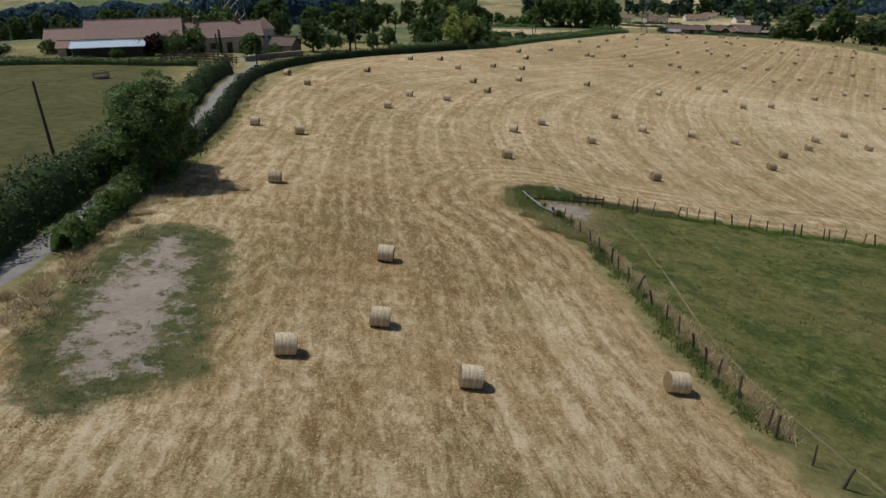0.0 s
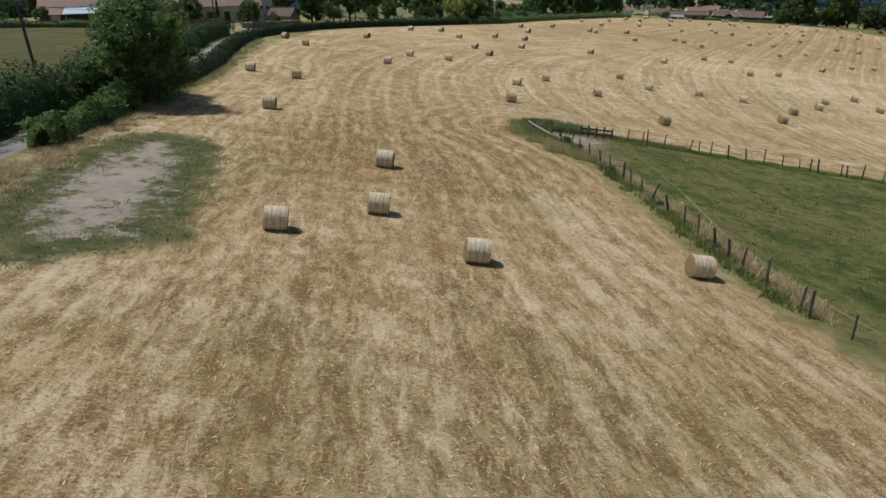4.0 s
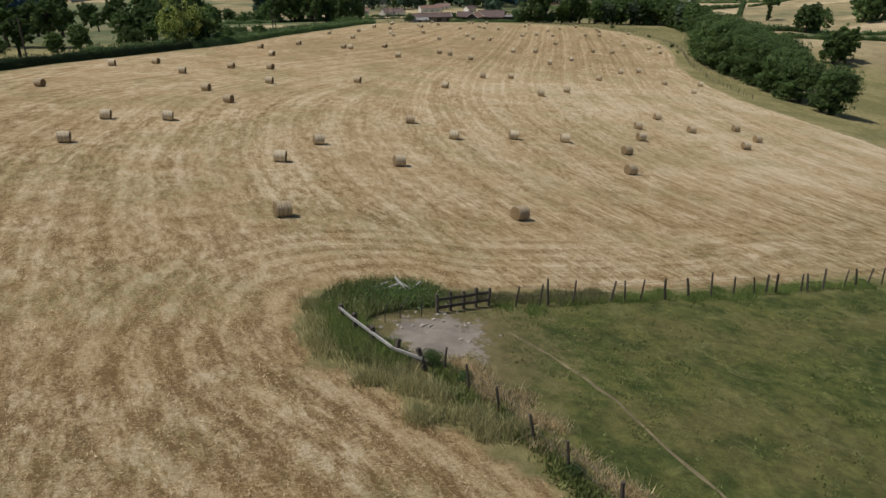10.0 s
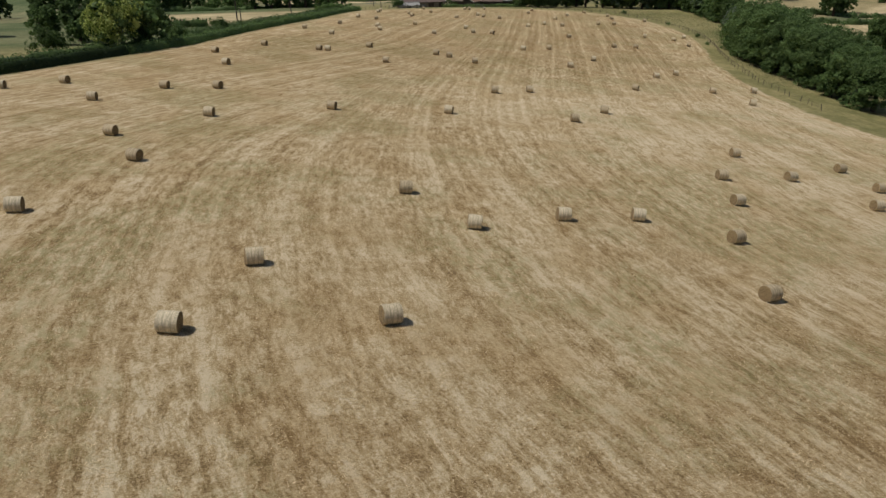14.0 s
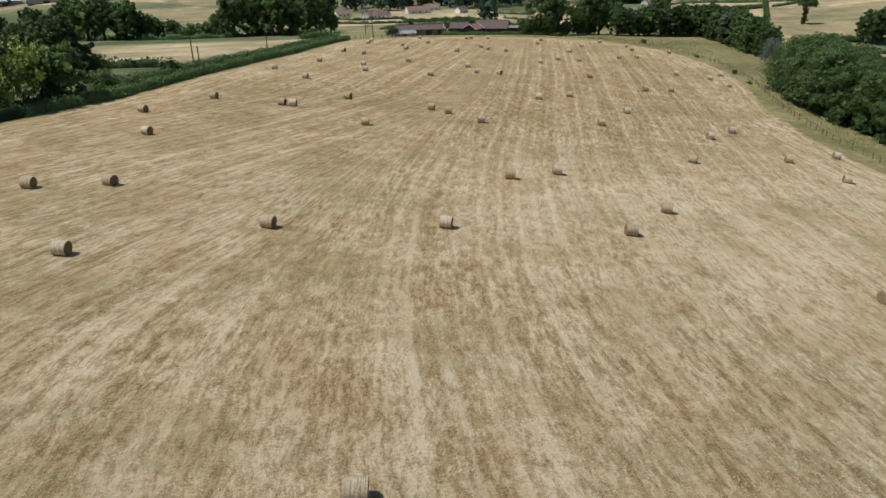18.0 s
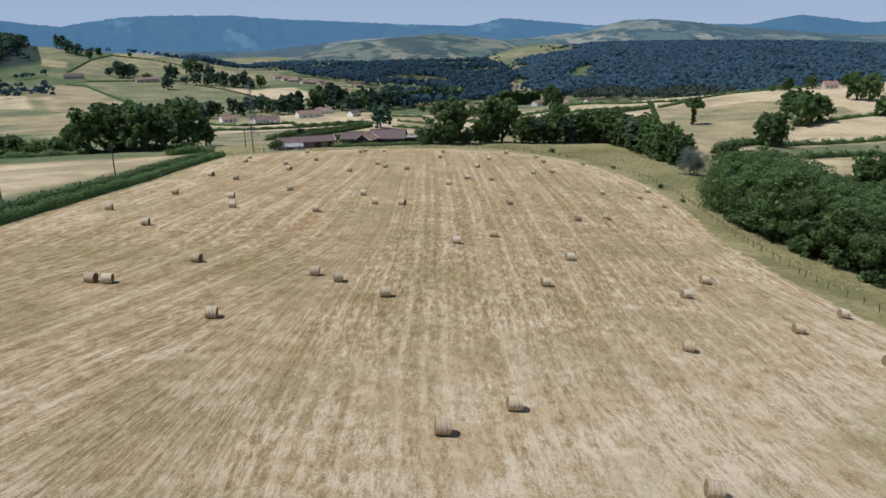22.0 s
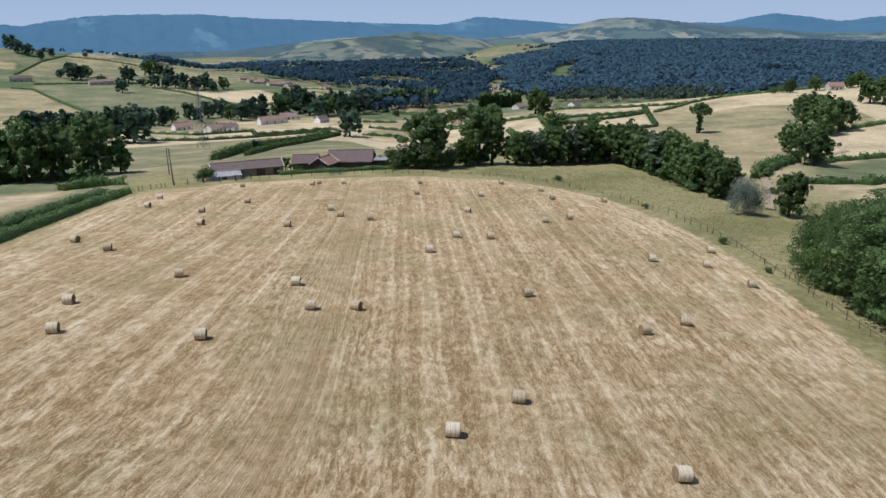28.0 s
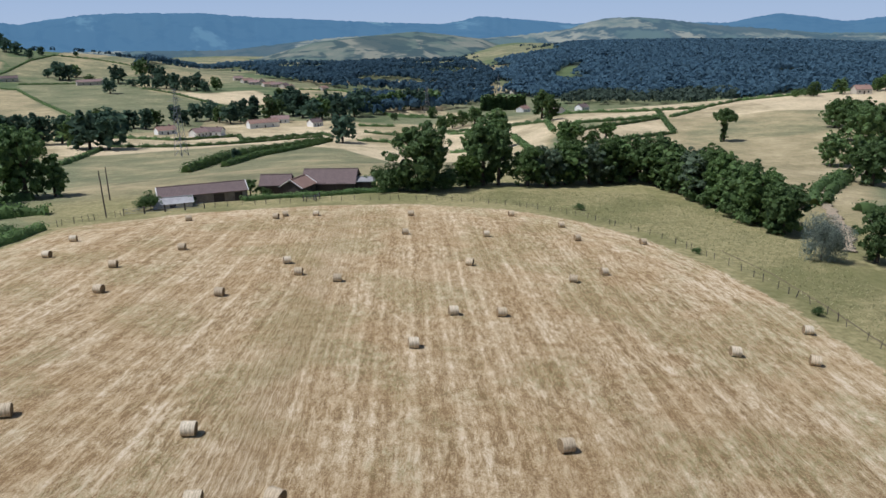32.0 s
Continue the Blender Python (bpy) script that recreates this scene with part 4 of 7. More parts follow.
def lobes_of(shape, seed):
    """Lobes of a crown for a tree one metre high."""
    rnd = random.Random(seed)
    out = []
    if shape == "oak":
        out += [(0, 0, 0.60, 0.26, 1.1), (0, 0, 0.36, 0.2, 0.9)]
        for k in range(20):
            a, z = k * 2.4 + rnd.uniform(-0.3, 0.3), 0.13 + 0.73 * (k + rnd.random()) / 20
            far = 0.31 * math.sqrt(max(0.06, 1 - ((z - 0.46) / 0.46) ** 2)) * rnd.uniform(0.7, 1.12)
            out.append((math.cos(a) * far, math.sin(a) * far, z, rnd.uniform(0.09, 0.165), 0.9))
    elif shape == "tall":
        out.append((0, 0, 0.6, 0.2, 1.7))
        for k in range(11):
            a, z = k * 2.4 + rnd.uniform(-0.4, 0.4), 0.2 + 0.065 * k + rnd.uniform(-0.03, 0.03)
            far = rnd.uniform(0.11, 0.21) * (1.2 - z * 0.6)
            out.append((math.cos(a) * far, math.sin(a) * far, z, rnd.uniform(0.09, 0.15), 1.1))
    elif shape == "bush":
        for k in range(9):
            a, far = k * 2.4 + rnd.uniform(-0.4, 0.4), rnd.uniform(0.05, 0.48)
            out.append((math.cos(a) * far, math.sin(a) * far, rnd.uniform(0.3, 0.62) * (1.1 - far * 0.6), rnd.uniform(0.24, 0.36), 0.9))
    elif shape == "open":
        for k in range(15):
            a, z = k * 2.4 + rnd.uniform(-0.5, 0.5), rnd.uniform(0.3, 0.88)
            far = rnd.uniform(0.08, 0.38) * (1.25 - z * 0.7)
            out.append((math.cos(a) * far, math.sin(a) * far, z, rnd.uniform(0.07, 0.13), 0.8))
        out.append((0, 0, 0.5, 0.16, 1.5))
    elif shape == "poplar":
        for k in range(9):
            out.append((rnd.uniform(-0.02, 0.02), rnd.uniform(-0.02, 0.02), 0.12 + 0.092 * k, 0.085 * (1.15 - 0.08 * k), 1.2))
    elif shape == "ivy":
        for k in range(7):
            out.append((rnd.uniform(-0.03, 0.03), rnd.uniform(-0.03, 0.03), 0.08 + 0.08 * k, 0.10, 1.1))
        for k in range(8):
            a = k * 0.785
            out.append((math.cos(a) * 0.27, math.sin(a) * 0.27, 0.78 + rnd.uniform(-0.06, 0.06), 0.14, 0.7))
        out.append((0, 0, 0.86, 0.2, 0.7))
    return out


TREE_KINDS = {}


def tree_meshes(shape, leaves, fine, variant):
    key = (shape, leaves.name, fine, variant)
    if key not in TREE_KINDS:
        number, size = {"near": (19000, 0.016), "mid": (4800, 0.031), "low": (2400, 0.046), "far": (1100, 0.062)}[fine]
        seed = sum(map(ord, shape)) + 31 * variant
        reach = {"oak": 0.36, "tall": 0.22, "bush": 0.3, "open": 0.34, "poplar": 0.05, "ivy": 0.26}[shape]
        TREE_KINDS[key] = (crown("crown", seed, lobes_of(shape, seed), number, size, leaves), trunk(seed, 1.0, 0.028 if shape != "bush" else 0.02, reach, 7 if fine != "far" else 4, 0.12 if shape == "bush" else 0.3))
    return TREE_KINDS[key]


def plant(x, y, h, shape="oak", leaves=None, fine="mid", name="tree", label="", wide=1.0, group="", lean=0.0):
    leaves = leaves or LEAF
    top, stem = tree_meshes(shape, leaves, fine, RNG.randrange(3))
    ob = thing(name, label, "bush" if shape == "bush" else "tree", group)
    ob.matrix_world = Matrix.Translation((x, y, height(x, y) - 0.06 * h * 0.2)) @ pose(0, 0, 0, lean, 0, RNG.uniform(0, 360)) @ Matrix.Diagonal((h * wide, h * wide, h, 1))
    part("crown", top, None, ob)
    part("trunk", stem, None, ob)
    return ob


def hedge(points, wide, tall, leaves, label, size=0.22, dense=26, uneven=0.25, name="hedge", seed=1):
    """A clipped or shaggy hedge: a dim core, and sprays all over it."""
    rnd = np.random.default_rng(seed)
    spine = along_line(points, 1.2)
    verts, faces, m = [], [], 7
    tops = []
    for i, (x, y, dx, dy) in enumerate(spine):
        grow = 1 + uneven * math.sin(i * 0.71 + seed) * 0.5 + uneven * rnd.uniform(-0.5, 0.5)
        tops.append(grow)
        for k in range(m):
            a = math.pi * k / (m - 1)
            off, up = math.cos(a) * wide * 0.40 * grow, math.sin(a) * tall * 0.80 * grow
            px, py = x - dy * off, y + dx * off
            verts.append((px, py, height(px, py) + up - (0.1 if k in (0, m - 1) else 0)))
    for i in range(len(spine) - 1):
        for k in range(m - 1):
            faces.append((i * m + k, i * m + k + 1, (i + 1) * m + k + 1, (i + 1) * m + k))
    number = int(len(spine) * 1.2 * dense)
    i = rnd.integers(0, len(spine), number)
    s = np.array(spine)[i]
    g = np.array(tops)[i]
    a = rnd.uniform(0.0, math.pi, number)
    lift = rnd.uniform(0.85, 1.08, number)
    off, up = np.cos(a) * wide * 0.5 * g * lift, np.sin(a) ** 0.8 * tall * g * lift
    shift = rnd.uniform(-0.7, 0.7, number)
    px, py = s[:, 0] + s[:, 2] * shift - s[:, 3] * off, s[:, 1] + s[:, 3] * shift + s[:, 2] * off
    c = np.stack([px, py, ground(px, py) + up], 1)
    n = np.stack([-s[:, 3] * np.cos(a), s[:, 2] * np.cos(a), np.sin(a)], 1)
    v, f = cards(c, n, size, rnd)
    base = len(verts)
    mesh = raw_mesh(name, np.vstack([np.array(verts, float), v]), np.vstack([np.array(faces), f + base]), leaves)
    return tagged(new(name, mesh), label, "hedge")


def blades(name, places, tall, material, label, category="grass", seed=3, wide=0.03, lean=0.35):
    """Grass: three-cornered blades standing at the places given as an array of x, y."""
    rnd = np.random.default_rng(seed)
    k = len(places)
    h = tall * rnd.uniform(0.5, 1.25, k)
    z = ground(places[:, 0], places[:, 1])
    a = rnd.uniform(0, 2 * math.pi, k)
    w = wide * rnd.uniform(0.6, 1.4, k)
    foot = np.stack([places[:, 0], places[:, 1], z - 0.02], 1)
    side = np.stack([np.cos(a) * w, np.sin(a) * w, np.zeros(k)], 1)
    tip = foot + np.stack([rnd.normal(0, lean, k) * h, rnd.normal(0, lean, k) * h, h], 1)
    v = np.stack([foot - side, foot + side, tip], 1).reshape(-1, 3)
    mesh = raw_mesh(name, v, np.arange(3 * k).reshape(-1, 3), material)
    return tagged(new(name, mesh), label, category, kind="stuff")


def strip(points, wide, number, seed, off=0.0):
    """Random places in a strip beside a line, in clumps."""
    rnd = np.random.default_rng(seed)
    s = np.array(along_line(points, 0.5))
    clump = rnd.integers(0, len(s), max(8, number // 40))
    i = clump[rnd.integers(0, len(clump), number)]
    c_off = rnd.normal(0, wide * 0.5, len(s))[i] + off
    j = rnd.normal(0, 0.28, (number, 2))
    return np.stack([s[i, 0] - s[i, 3] * c_off + j[:, 0], s[i, 1] + s[i, 2] * c_off + j[:, 1]], 1)


# ---- lane, hedges and pasture beside the field ----
hedge([(-22.0, 37.5), (-22.2, 41), (-22.9, 48.5), (-23.6, 54)], 1.7, 1.5, LEAF, "ragged leafy roadside hedge with fresh green shoots", 0.2, 120, 0.45, seed=2)
hedge([(-24.2, 59), (-24.6, 67), (-26.2, 82), (-29.5, 100), (-31.3, 112), (-31.6, 124), (-30.2, 135), (-25.6, 149), (-17.5, 163), (-6.5, 176.5), (6, 193)], 2.0, 1.65, LEAF_HEDGE, "trimmed dark green hedge between lane and stubble", 0.2, 60, 0.2, seed=3)
hedge([(6, 193), (16.5, 206.5), (30, 231.5), (54.5, 272.5), (74.5, 312.5), (82, 327)], 2.2, 1.5, LEAF_DARK, "long clipped green field hedge", 0.26, 48, 0.2, seed=4)
hedge([(-22.5, 10), (-25.6, 30), (-26.6, 40), (-27.6, 50), (-28.2, 58), (-29.8, 70)], 3.8, 2.9, LEAF_HEDGE, "tall dark shaggy hedge along the lane", 0.19, 200, 0.35, seed=5)
hedge([(-29.8, 70), (-32, 86), (-35.2, 102), (-37.4, 115), (-37.3, 124)], 3.0, 2.5, LEAF_HEDGE, "thick dark hedge along the lane and pasture", 0.24, 80, 0.3, seed=6)
hedge([(-12, 178), (1.5, 194.5), (12.5, 209), (26, 234), (50.5, 275), (70, 314.5), (77, 327)], 3.2, 1.5, LEAF_DARK, "dark hedge on the far side of the lane", 0.28, 40, 0.3, seed=7)
hedge([(-95, 121), (-78, 125), (-64, 127), (-50, 128.5), (-44, 131)], 2.0, 1.3, LEAF_DARK, "low dark hedge behind the pasture", 0.26, 50, 0.3, seed=8)
plant(-23.0, 54.5, 8.4, "oak", LEAF_DARK, "near", "roadside_tree", "dense leafy ash tree beside the lane", 1.12)
plant(-24.4, 59.5, 6.2, "oak", LEAF_DARK, "near", "roadside_tree", "dense dark green tree beside the lane", 1.15)
plant(-24.0, 57.0, 3.6, "bush", LEAF_DARK, "near", "roadside_bush", "dark bushy growth under the roadside tree", 0.9)
plant(-25.2, 69.5, 2.6, "bush", LEAF_GREY, "mid", "elder_bush", "small bush with pale blossom in the hedge", 0.8)
for bx, by, bh in ((-22.4, 45, 2.0), (-23.0, 50, 2.4), (-23.2, 54.5, 2.6), (-22.0, 39, 1.8)):
    plant(bx, by, bh, "bush", LEAF_LIGHT if bh < 2.1 else LEAF, "mid", "roadside_bush", "fresh green bush in the roadside hedge", 0.95, "bushes along the lane")

blades("tall_dry_grass", strip(VERGE, 1.3, 26000, 4, -0.2), 0.3, GRASS_DRY, "tall bleached dry grass along the verge", seed=11, wide=0.025, lean=0.9)
blades("verge_grass", strip([(-23.0, 58), (-23.4, 70), (-25.4, 86), (-28.4, 104), (-29.8, 120)], 0.8, 6000, 5, 0.0), 0.4, GRASS_MIXED, "rough grass at the foot of the hedge", seed=12)
weed_spots = np.random.default_rng(8).uniform((-22, 19), (-9, 46), (30000, 2))
weed_depth = inside(PATCH, weed_spots[:, 0], weed_spots[:, 1]) + 0.9 * np.sin(weed_spots[:, 0] * 1.9) * np.cos(weed_spots[:, 1] * 1.3)
blades("patch_grass", weed_spots[(weed_depth > -0.4) & (weed_depth < 2.4)], 0.10, LEAF_DARK, "green weeds round the worn bare patch", "weeds", 13, 0.022, 0.8)


def wooden_pole(x, y, tall, lean=0.0, label="weathered wooden utility pole"):
    ob = thing("utility_pole", label, "pole", "utility poles", at=(x, y, height(x, y)))
    bm = bmesh.new()
    tip = lean * tall
    tube(bm, [(0, 0, -0.4), (tip * 0.5, 0, tall * 0.5), (tip, 0, tall)], [0.15, 0.13, 0.10], 10)
    part("post", bm, WOOD_GREY, ob)
    bm = bmesh.new()
    tube(bm, [(tip - 0.02, -0.12, tall - 0.25), (tip - 0.02, 0.12, tall - 0.25)], [0.03, 0.03], 6)
    part("insulator", bm, WOOD_PALE, ob, "pale ceramic insulator")
    return ob.matrix_world @ Vector((tip, 0, tall - 0.2))


tops = [wooden_pole(-33.6, 59.2, 6.6, -0.06), wooden_pole(-38.5, 124, 6.4), wooden_pole(-19.6, 163.5, 7.0)]
wooden_pole(-33.0, 128, 5.0), wooden_pole(29.3, 240, 6.6), wooden_pole(49.8, 285, 6.4), wooden_pole(92.7, 334.5, 8.8, -0.02), wooden_pole(30.5, 243, 4.2), wooden_pole(96, 356, 7.2)


def hanging_wire(a, b, sag=0.8):
    bm = bmesh.new()
    pts = [a.lerp(b, k / 14) - Vector((0, 0, sag * 4 * (k / 14) * (1 - k / 14))) for k in range(15)]
    tube(bm, pts, [0.018] * 15, 4)
    tagged(new("overhead_wire", mesh_of("overhead_wire", bm, WIRE)), "thin dark overhead wire between poles", "wire")


hanging_wire(tops[0], tops[1], 1.2), hanging_wire(tops[1], tops[2], 1.0)
hanging_wire(tops[0], Vector((-48, 10, 12)), 1.2)


def hay_feeder(x, y):
    ob = thing("cattle_feeder", "grey metal ring feeder standing in the pasture", "feeder", at=(x, y, height(x, y)), turn=20)
    for z in (0.15, 0.55, 1.0):
        bm = bmesh.new()
        ring = [(1.15 * math.cos(k * math.pi / 10), 1.15 * math.sin(k * math.pi / 10), z) for k in range(21)]
        tube(bm, ring, [0.045] * 21, 5, False)
        part("hoop", bm, WIRE, ob)
    for k in range(12):
        bm = bmesh.new()
        a = k * math.pi / 6
        tube(bm, [(1.15 * math.cos(a), 1.15 * math.sin(a), 0.0), (1.15 * math.cos(a), 1.15 * math.sin(a), 1.05)], [0.03, 0.03], 5)
        part("upright", bm, WIRE, ob)
    bm = bmesh.new()
    tube(bm, [(0, 0, 0), (0, 0, 0.35), (0, 0, 0.6)], [1.05, 0.95, 0.4], 14)
    part("hay", bm, WOOD_GREY, ob, "heap of dark old hay")


hay_feeder(-52.2, 109.5)


# ---- paddock with its fence, pen and rails ----
def post_mesh(seed, tall, r):
    rnd = random.Random(seed)
    bm = bmesh.new()
    lean = rnd.uniform(-0.1, 0.1), rnd.uniform(-0.1, 0.1)
    tube(bm, [(0, 0, -0.3), (lean[0] * 0.5 * tall, lean[1] * 0.5 * tall, tall * 0.55), (lean[0] * tall, lean[1] * tall, tall * rnd.uniform(0.94, 1.06))], [r, r * 0.95, r * 0.8], 7)
    return mesh_of("post", bm, WOOD_GREY)


POSTS = [post_mesh(s, 1.15, (0.05, 0.06, 0.075, 0.05)[s % 4]) for s in range(8)]


def wire_fence(name, label, points, gap, wires=(0.45, 0.85), scale=1.0, jitter=0.35):
    rnd = random.Random(len(points) * 7 + int(gap * 10))
    ob = thing(name, label, "fence", at=(0, 0, 0))
    stands = []
    for x, y, dx, dy in along_line(points, gap):
        s = rnd.uniform(-jitter, jitter) * gap
        x, y = x + dx * s, y + dy * s
        p = part("post", POSTS[rnd.randrange(8)], None, ob)
        p.matrix_local = Matrix.Translation((x, y, height(x, y))) @ pose(0, 0, 0, rnd.gauss(0, 4), rnd.gauss(0, 4), rnd.uniform(0, 360)) @ Matrix.Diagonal((1, 1, scale * rnd.uniform(0.88, 1.12), 1))
        stands.append((x, y))
    for up in wires:
        bm = bmesh.new()
        tube(bm, [(x, y, height(x, y) + up * scale) for x, y in stands], [0.008] * len(stands), 4, False)
        part("wire", bm, WIRE, ob, "thin rusty wire")
    return ob


FENCE_WEST = [(9.9, 54.4), (10.5, 52), (11.2, 49.5), (11.8, 46.2), (12.3, 43.3), (12.9, 39.8), (13.4, 36.8), (13.9, 32.5), (15.0, 25.5), (16.9, 21), (20.5, 8), (25, -10)]
FENCE_NORTH = [(15.2, 59.9), (18.3, 60.0), (21.5, 60.2), (28.5, 60.6), (36, 61.2), (43, 62.0), (60, 63), (92, 63.6)]
wire_fence("paddock_fence", "grey wooden posts with rusty wire beside the stubble", FENCE_WEST, 1.75)
wire_fence("paddock_fence", "irregular dark wooden posts along the paddock's top", FENCE_NORTH, 1.45, (0.5, 0.95), 1.1, 0.45)


def rail(bm, a, b, w, h):
    """A flat sawn board from a to b."""
    a, b = Vector(a), Vector(b)
    d = (b - a).normalized()
    s = d.cross(Vector((0, 0, 1))).normalized() * w
    u = Vector((0, 0, 1)) * h
    v = [bm.verts.new(p + i * s + j * u) for p in (a, b) for i, j in ((-1, -1), (1, -1), (1, 1), (-1, 1))]
    for q in ((0, 1, 2, 3), (7, 6, 5, 4), (0, 4, 5, 1), (1, 5, 6, 2), (2, 6, 7, 3), (3, 7, 4, 0)):
        bm.faces.new([v[i] for i in q])


def rail_fence():
    ob = thing("rail_fence", "dark weathered two-rail wooden fence by the pen", "fence")
    for k in range(5):
        x, y = 11.6 + 2.8 * k / 4, 59.6 + 0.6 * k / 4
        bm = bmesh.new()
        box(bm, (-0.06, -0.06, -0.3), (0.06, 0.06, 0.92 + 0.1 * (k % 2)), 0.012)
        p = part("post", bm, WOOD_GREY, ob)
        p.matrix_local = Matrix.Translation((x, y, height(x, y))) @ pose(0, 0, 0, RNG.gauss(0, 3), RNG.gauss(0, 3), 13)
    for up in (0.28, 0.68):
        bm = bmesh.new()
        rail(bm, (11.6, 59.52, height(11.6, 59.6) + up), (14.4, 60.12, height(14.4, 60.2) + up + 0.05), 0.02, 0.07)
        part("rail", bm, WOOD_GREY, ob)


def old_barrier():
    """The bleached fallen-down barrier on the pen's other side."""
    ob = thing("old_barrier", "bleached grey timber barrier leaning beside the pen", "fence")
    line = [(7.1, 59.0), (7.4, 57.9), (7.8, 56.7), (8.3, 55.3), (9.2, 54.4)]
    for k, (x, y) in enumerate(line):
        bm = bmesh.new()
        box(bm, (-0.08, -0.08, -0.3), (0.08, 0.08, 0.95), 0.015)
        p = part("post", bm, WOOD_GREY, ob)
        p.matrix_local = Matrix.Translation((x, y, height(x, y))) @ pose(0, 0, 0, RNG.gauss(0, 6), RNG.gauss(0, 6), 20)
    for (ax, ay), (bx, by), up in zip(line, line[1:], (0.78, 0.74, 0.7, 0.6)):
        bm = bmesh.new()
        rail(bm, (ax - 0.1, ay, height(ax, ay) + up), (bx - 0.1, by, height(bx, by) + up - 0.06), 0.03, 0.06)
        part("rail", bm, WOOD_PALE, ob, "bleached pale rail")
    for (ax, ay), (bx, by), up in ((line[1], line[3], 0.3), (line[2], line[4], 0.22)):
        bm = bmesh.new()
        rail(bm, (ax + 0.5, ay, height(ax, ay) + up), (bx + 0.3, by, height(bx, by) + up - 0.1), 0.02, 0.08)
        part("board", bm, WOOD_GREY, ob)


def timber_scrap():
    ob = thing("broken_timber", "pale broken boards lying in nettles", "timber", at=(10.2, 61.4, height(10.2, 61.4)))
    for ax, ay, az, bx, by, bz in ((-1.0, 0.5, 0.5, -0.2, 0.75, 0.55), (-0.7, 0.55, 0.15, -0.6, 0.1, 0.6), (0.2, 0.8, 0.75, 0.5, -0.1, 0.35), (0.25, 0.7, 0.6, 0.7, 0.0, 0.4), (-0.5, 0.3, 0.45, 0.3, 0.4, 0.55), (-0.7, -0.3, 0.3, 0.3, 0.1, 0.45), (0.9, 0.2, 0.3, 1.4, 0.5, 0.4)):
        bm = bmesh.new()
        rail(bm, (ax, ay, az), (bx, by, bz), 0.03, 0.05)
        part("board", bm, WOOD_PALE, ob)


rail_fence(), old_barrier(), timber_scrap()


def stray_posts():
    for x, y, a in ((8.9, 58.8, 10), (10.7, 59.2, 5), (9.7, 59.2, 25)):
        ob = thing("iron_stake", "thin dark iron stake in the bare ground", "stake", "stakes in the pen", at=(x, y, height(x, y)))
        bm = bmesh.new()
        tube(bm, [(0, 0, -0.2), (0.02, 0, 0.5), (math.sin(radians(a)) * 1.0, 0, 0.95)], [0.025, 0.025, 0.02], 5)
        part("stake", bm, WIRE, ob)


stray_posts()


def stone_mesh(seed):
    rnd = random.Random(seed)
    bm = bmesh.new()
    bmesh.ops.create_icosphere(bm, subdivisions=1, radius=1.0)
    for v in bm.verts:
        v.co = Vector((v.co.x * 1.2, v.co.y, v.co.z * 0.7)) * rnd.uniform(0.75, 1.2)
    return mesh_of("stone", bm, STONE)


STONES = [stone_mesh(s) for s in range(5)]
for k in range(45):
    a, far = RNG.uniform(0, 6.28), abs(RNG.gauss(0, 1.4))
    x, y = 11.0 + math.cos(a) * far * 1.1, 58.4 + math.sin(a) * far
    ob = tagged(new("stone", STONES[k % 5]), "pale rough stone on bare earth", "stone", "stones in the pen")
    s = RNG.uniform(0.03, 0.10)
    ob.matrix_world = Matrix.Translation((x, y, height(x, y) + s * 0.25)) @ pose(0, 0, 0, RNG.uniform(-20, 20), RNG.uniform(-20, 20), RNG.uniform(0, 360)) @ Matrix.Diagonal((s, s, s, 1))

RN = np.random.default_rng(21)
ring = RN.uniform((5.5, 57.5), (13.5, 64.4), (44000, 2))
keep = inside([(6.4, 60.2), (6.9, 61.8), (8.0, 62.8), (9.6, 63.3), (11.3, 63.0), (12.6, 62.1), (11.6, 60.4), (10.2, 60.2), (8.6, 59.6), (7.6, 58.6), (6.6, 58.4)], ring[:, 0], ring[:, 1]) > 0
reeds = ring[keep]
blades("reeds", reeds[::2], 0.62, GRASS_LUSH, "lush tall green grass round the pen", "grass", 22, 0.022, 0.4)
blades("reeds", reeds[1::2], 0.5, GRASS_MIXED, "yellowing tall grass round the pen", "grass", 42, 0.022, 0.4)
spots = RN.normal((10.2, 61.2), (1.1, 0.7), (11000, 2))
v, f = cards(np.stack([spots[:, 0], spots[:, 1], ground(spots[:, 0], spots[:, 1]) + RN.uniform(0.05, 0.6, len(spots))], 1), np.tile((0, 0, 1.0), (len(spots), 1)), 0.06, RN)
tagged(new("nettles", raw_mesh("nettles", v, f, LEAF)), "dark green nettles growing round broken boards", "weeds", kind="stuff")
blades("fence_grass", strip(FENCE_WEST[:9], 0.7, 15000, 23, 0.7), 0.34, GRASS_DRY, "tall pale seeding grass along the fence", "grass", 24, 0.016)
blades("fence_green_grass", strip(FENCE_WEST[:9], 0.6, 8000, 25, -0.3), 0.26, GRASS_GREEN, "green grass under the fence wires", "grass", 26, 0.04)
blades("lush_corner_grass", strip([(6.4, 60), (6.6, 58.2), (7.0, 56.4), (8.0, 54.6)], 0.6, 9000, 37, 0.3), 0.55, GRASS_LUSH, "lush green grass outside the barrier", "grass", 38, 0.02)
blades("corner_grass", strip([(6.2, 61), (5.8, 59), (6.2, 57), (7.2, 54.6), (8.8, 52.2), (10.2, 49.6)], 0.8, 11000, 27, 0.2), 0.5, GRASS_MIXED, "tall pale grass beside the barrier", "grass", 28, 0.016)
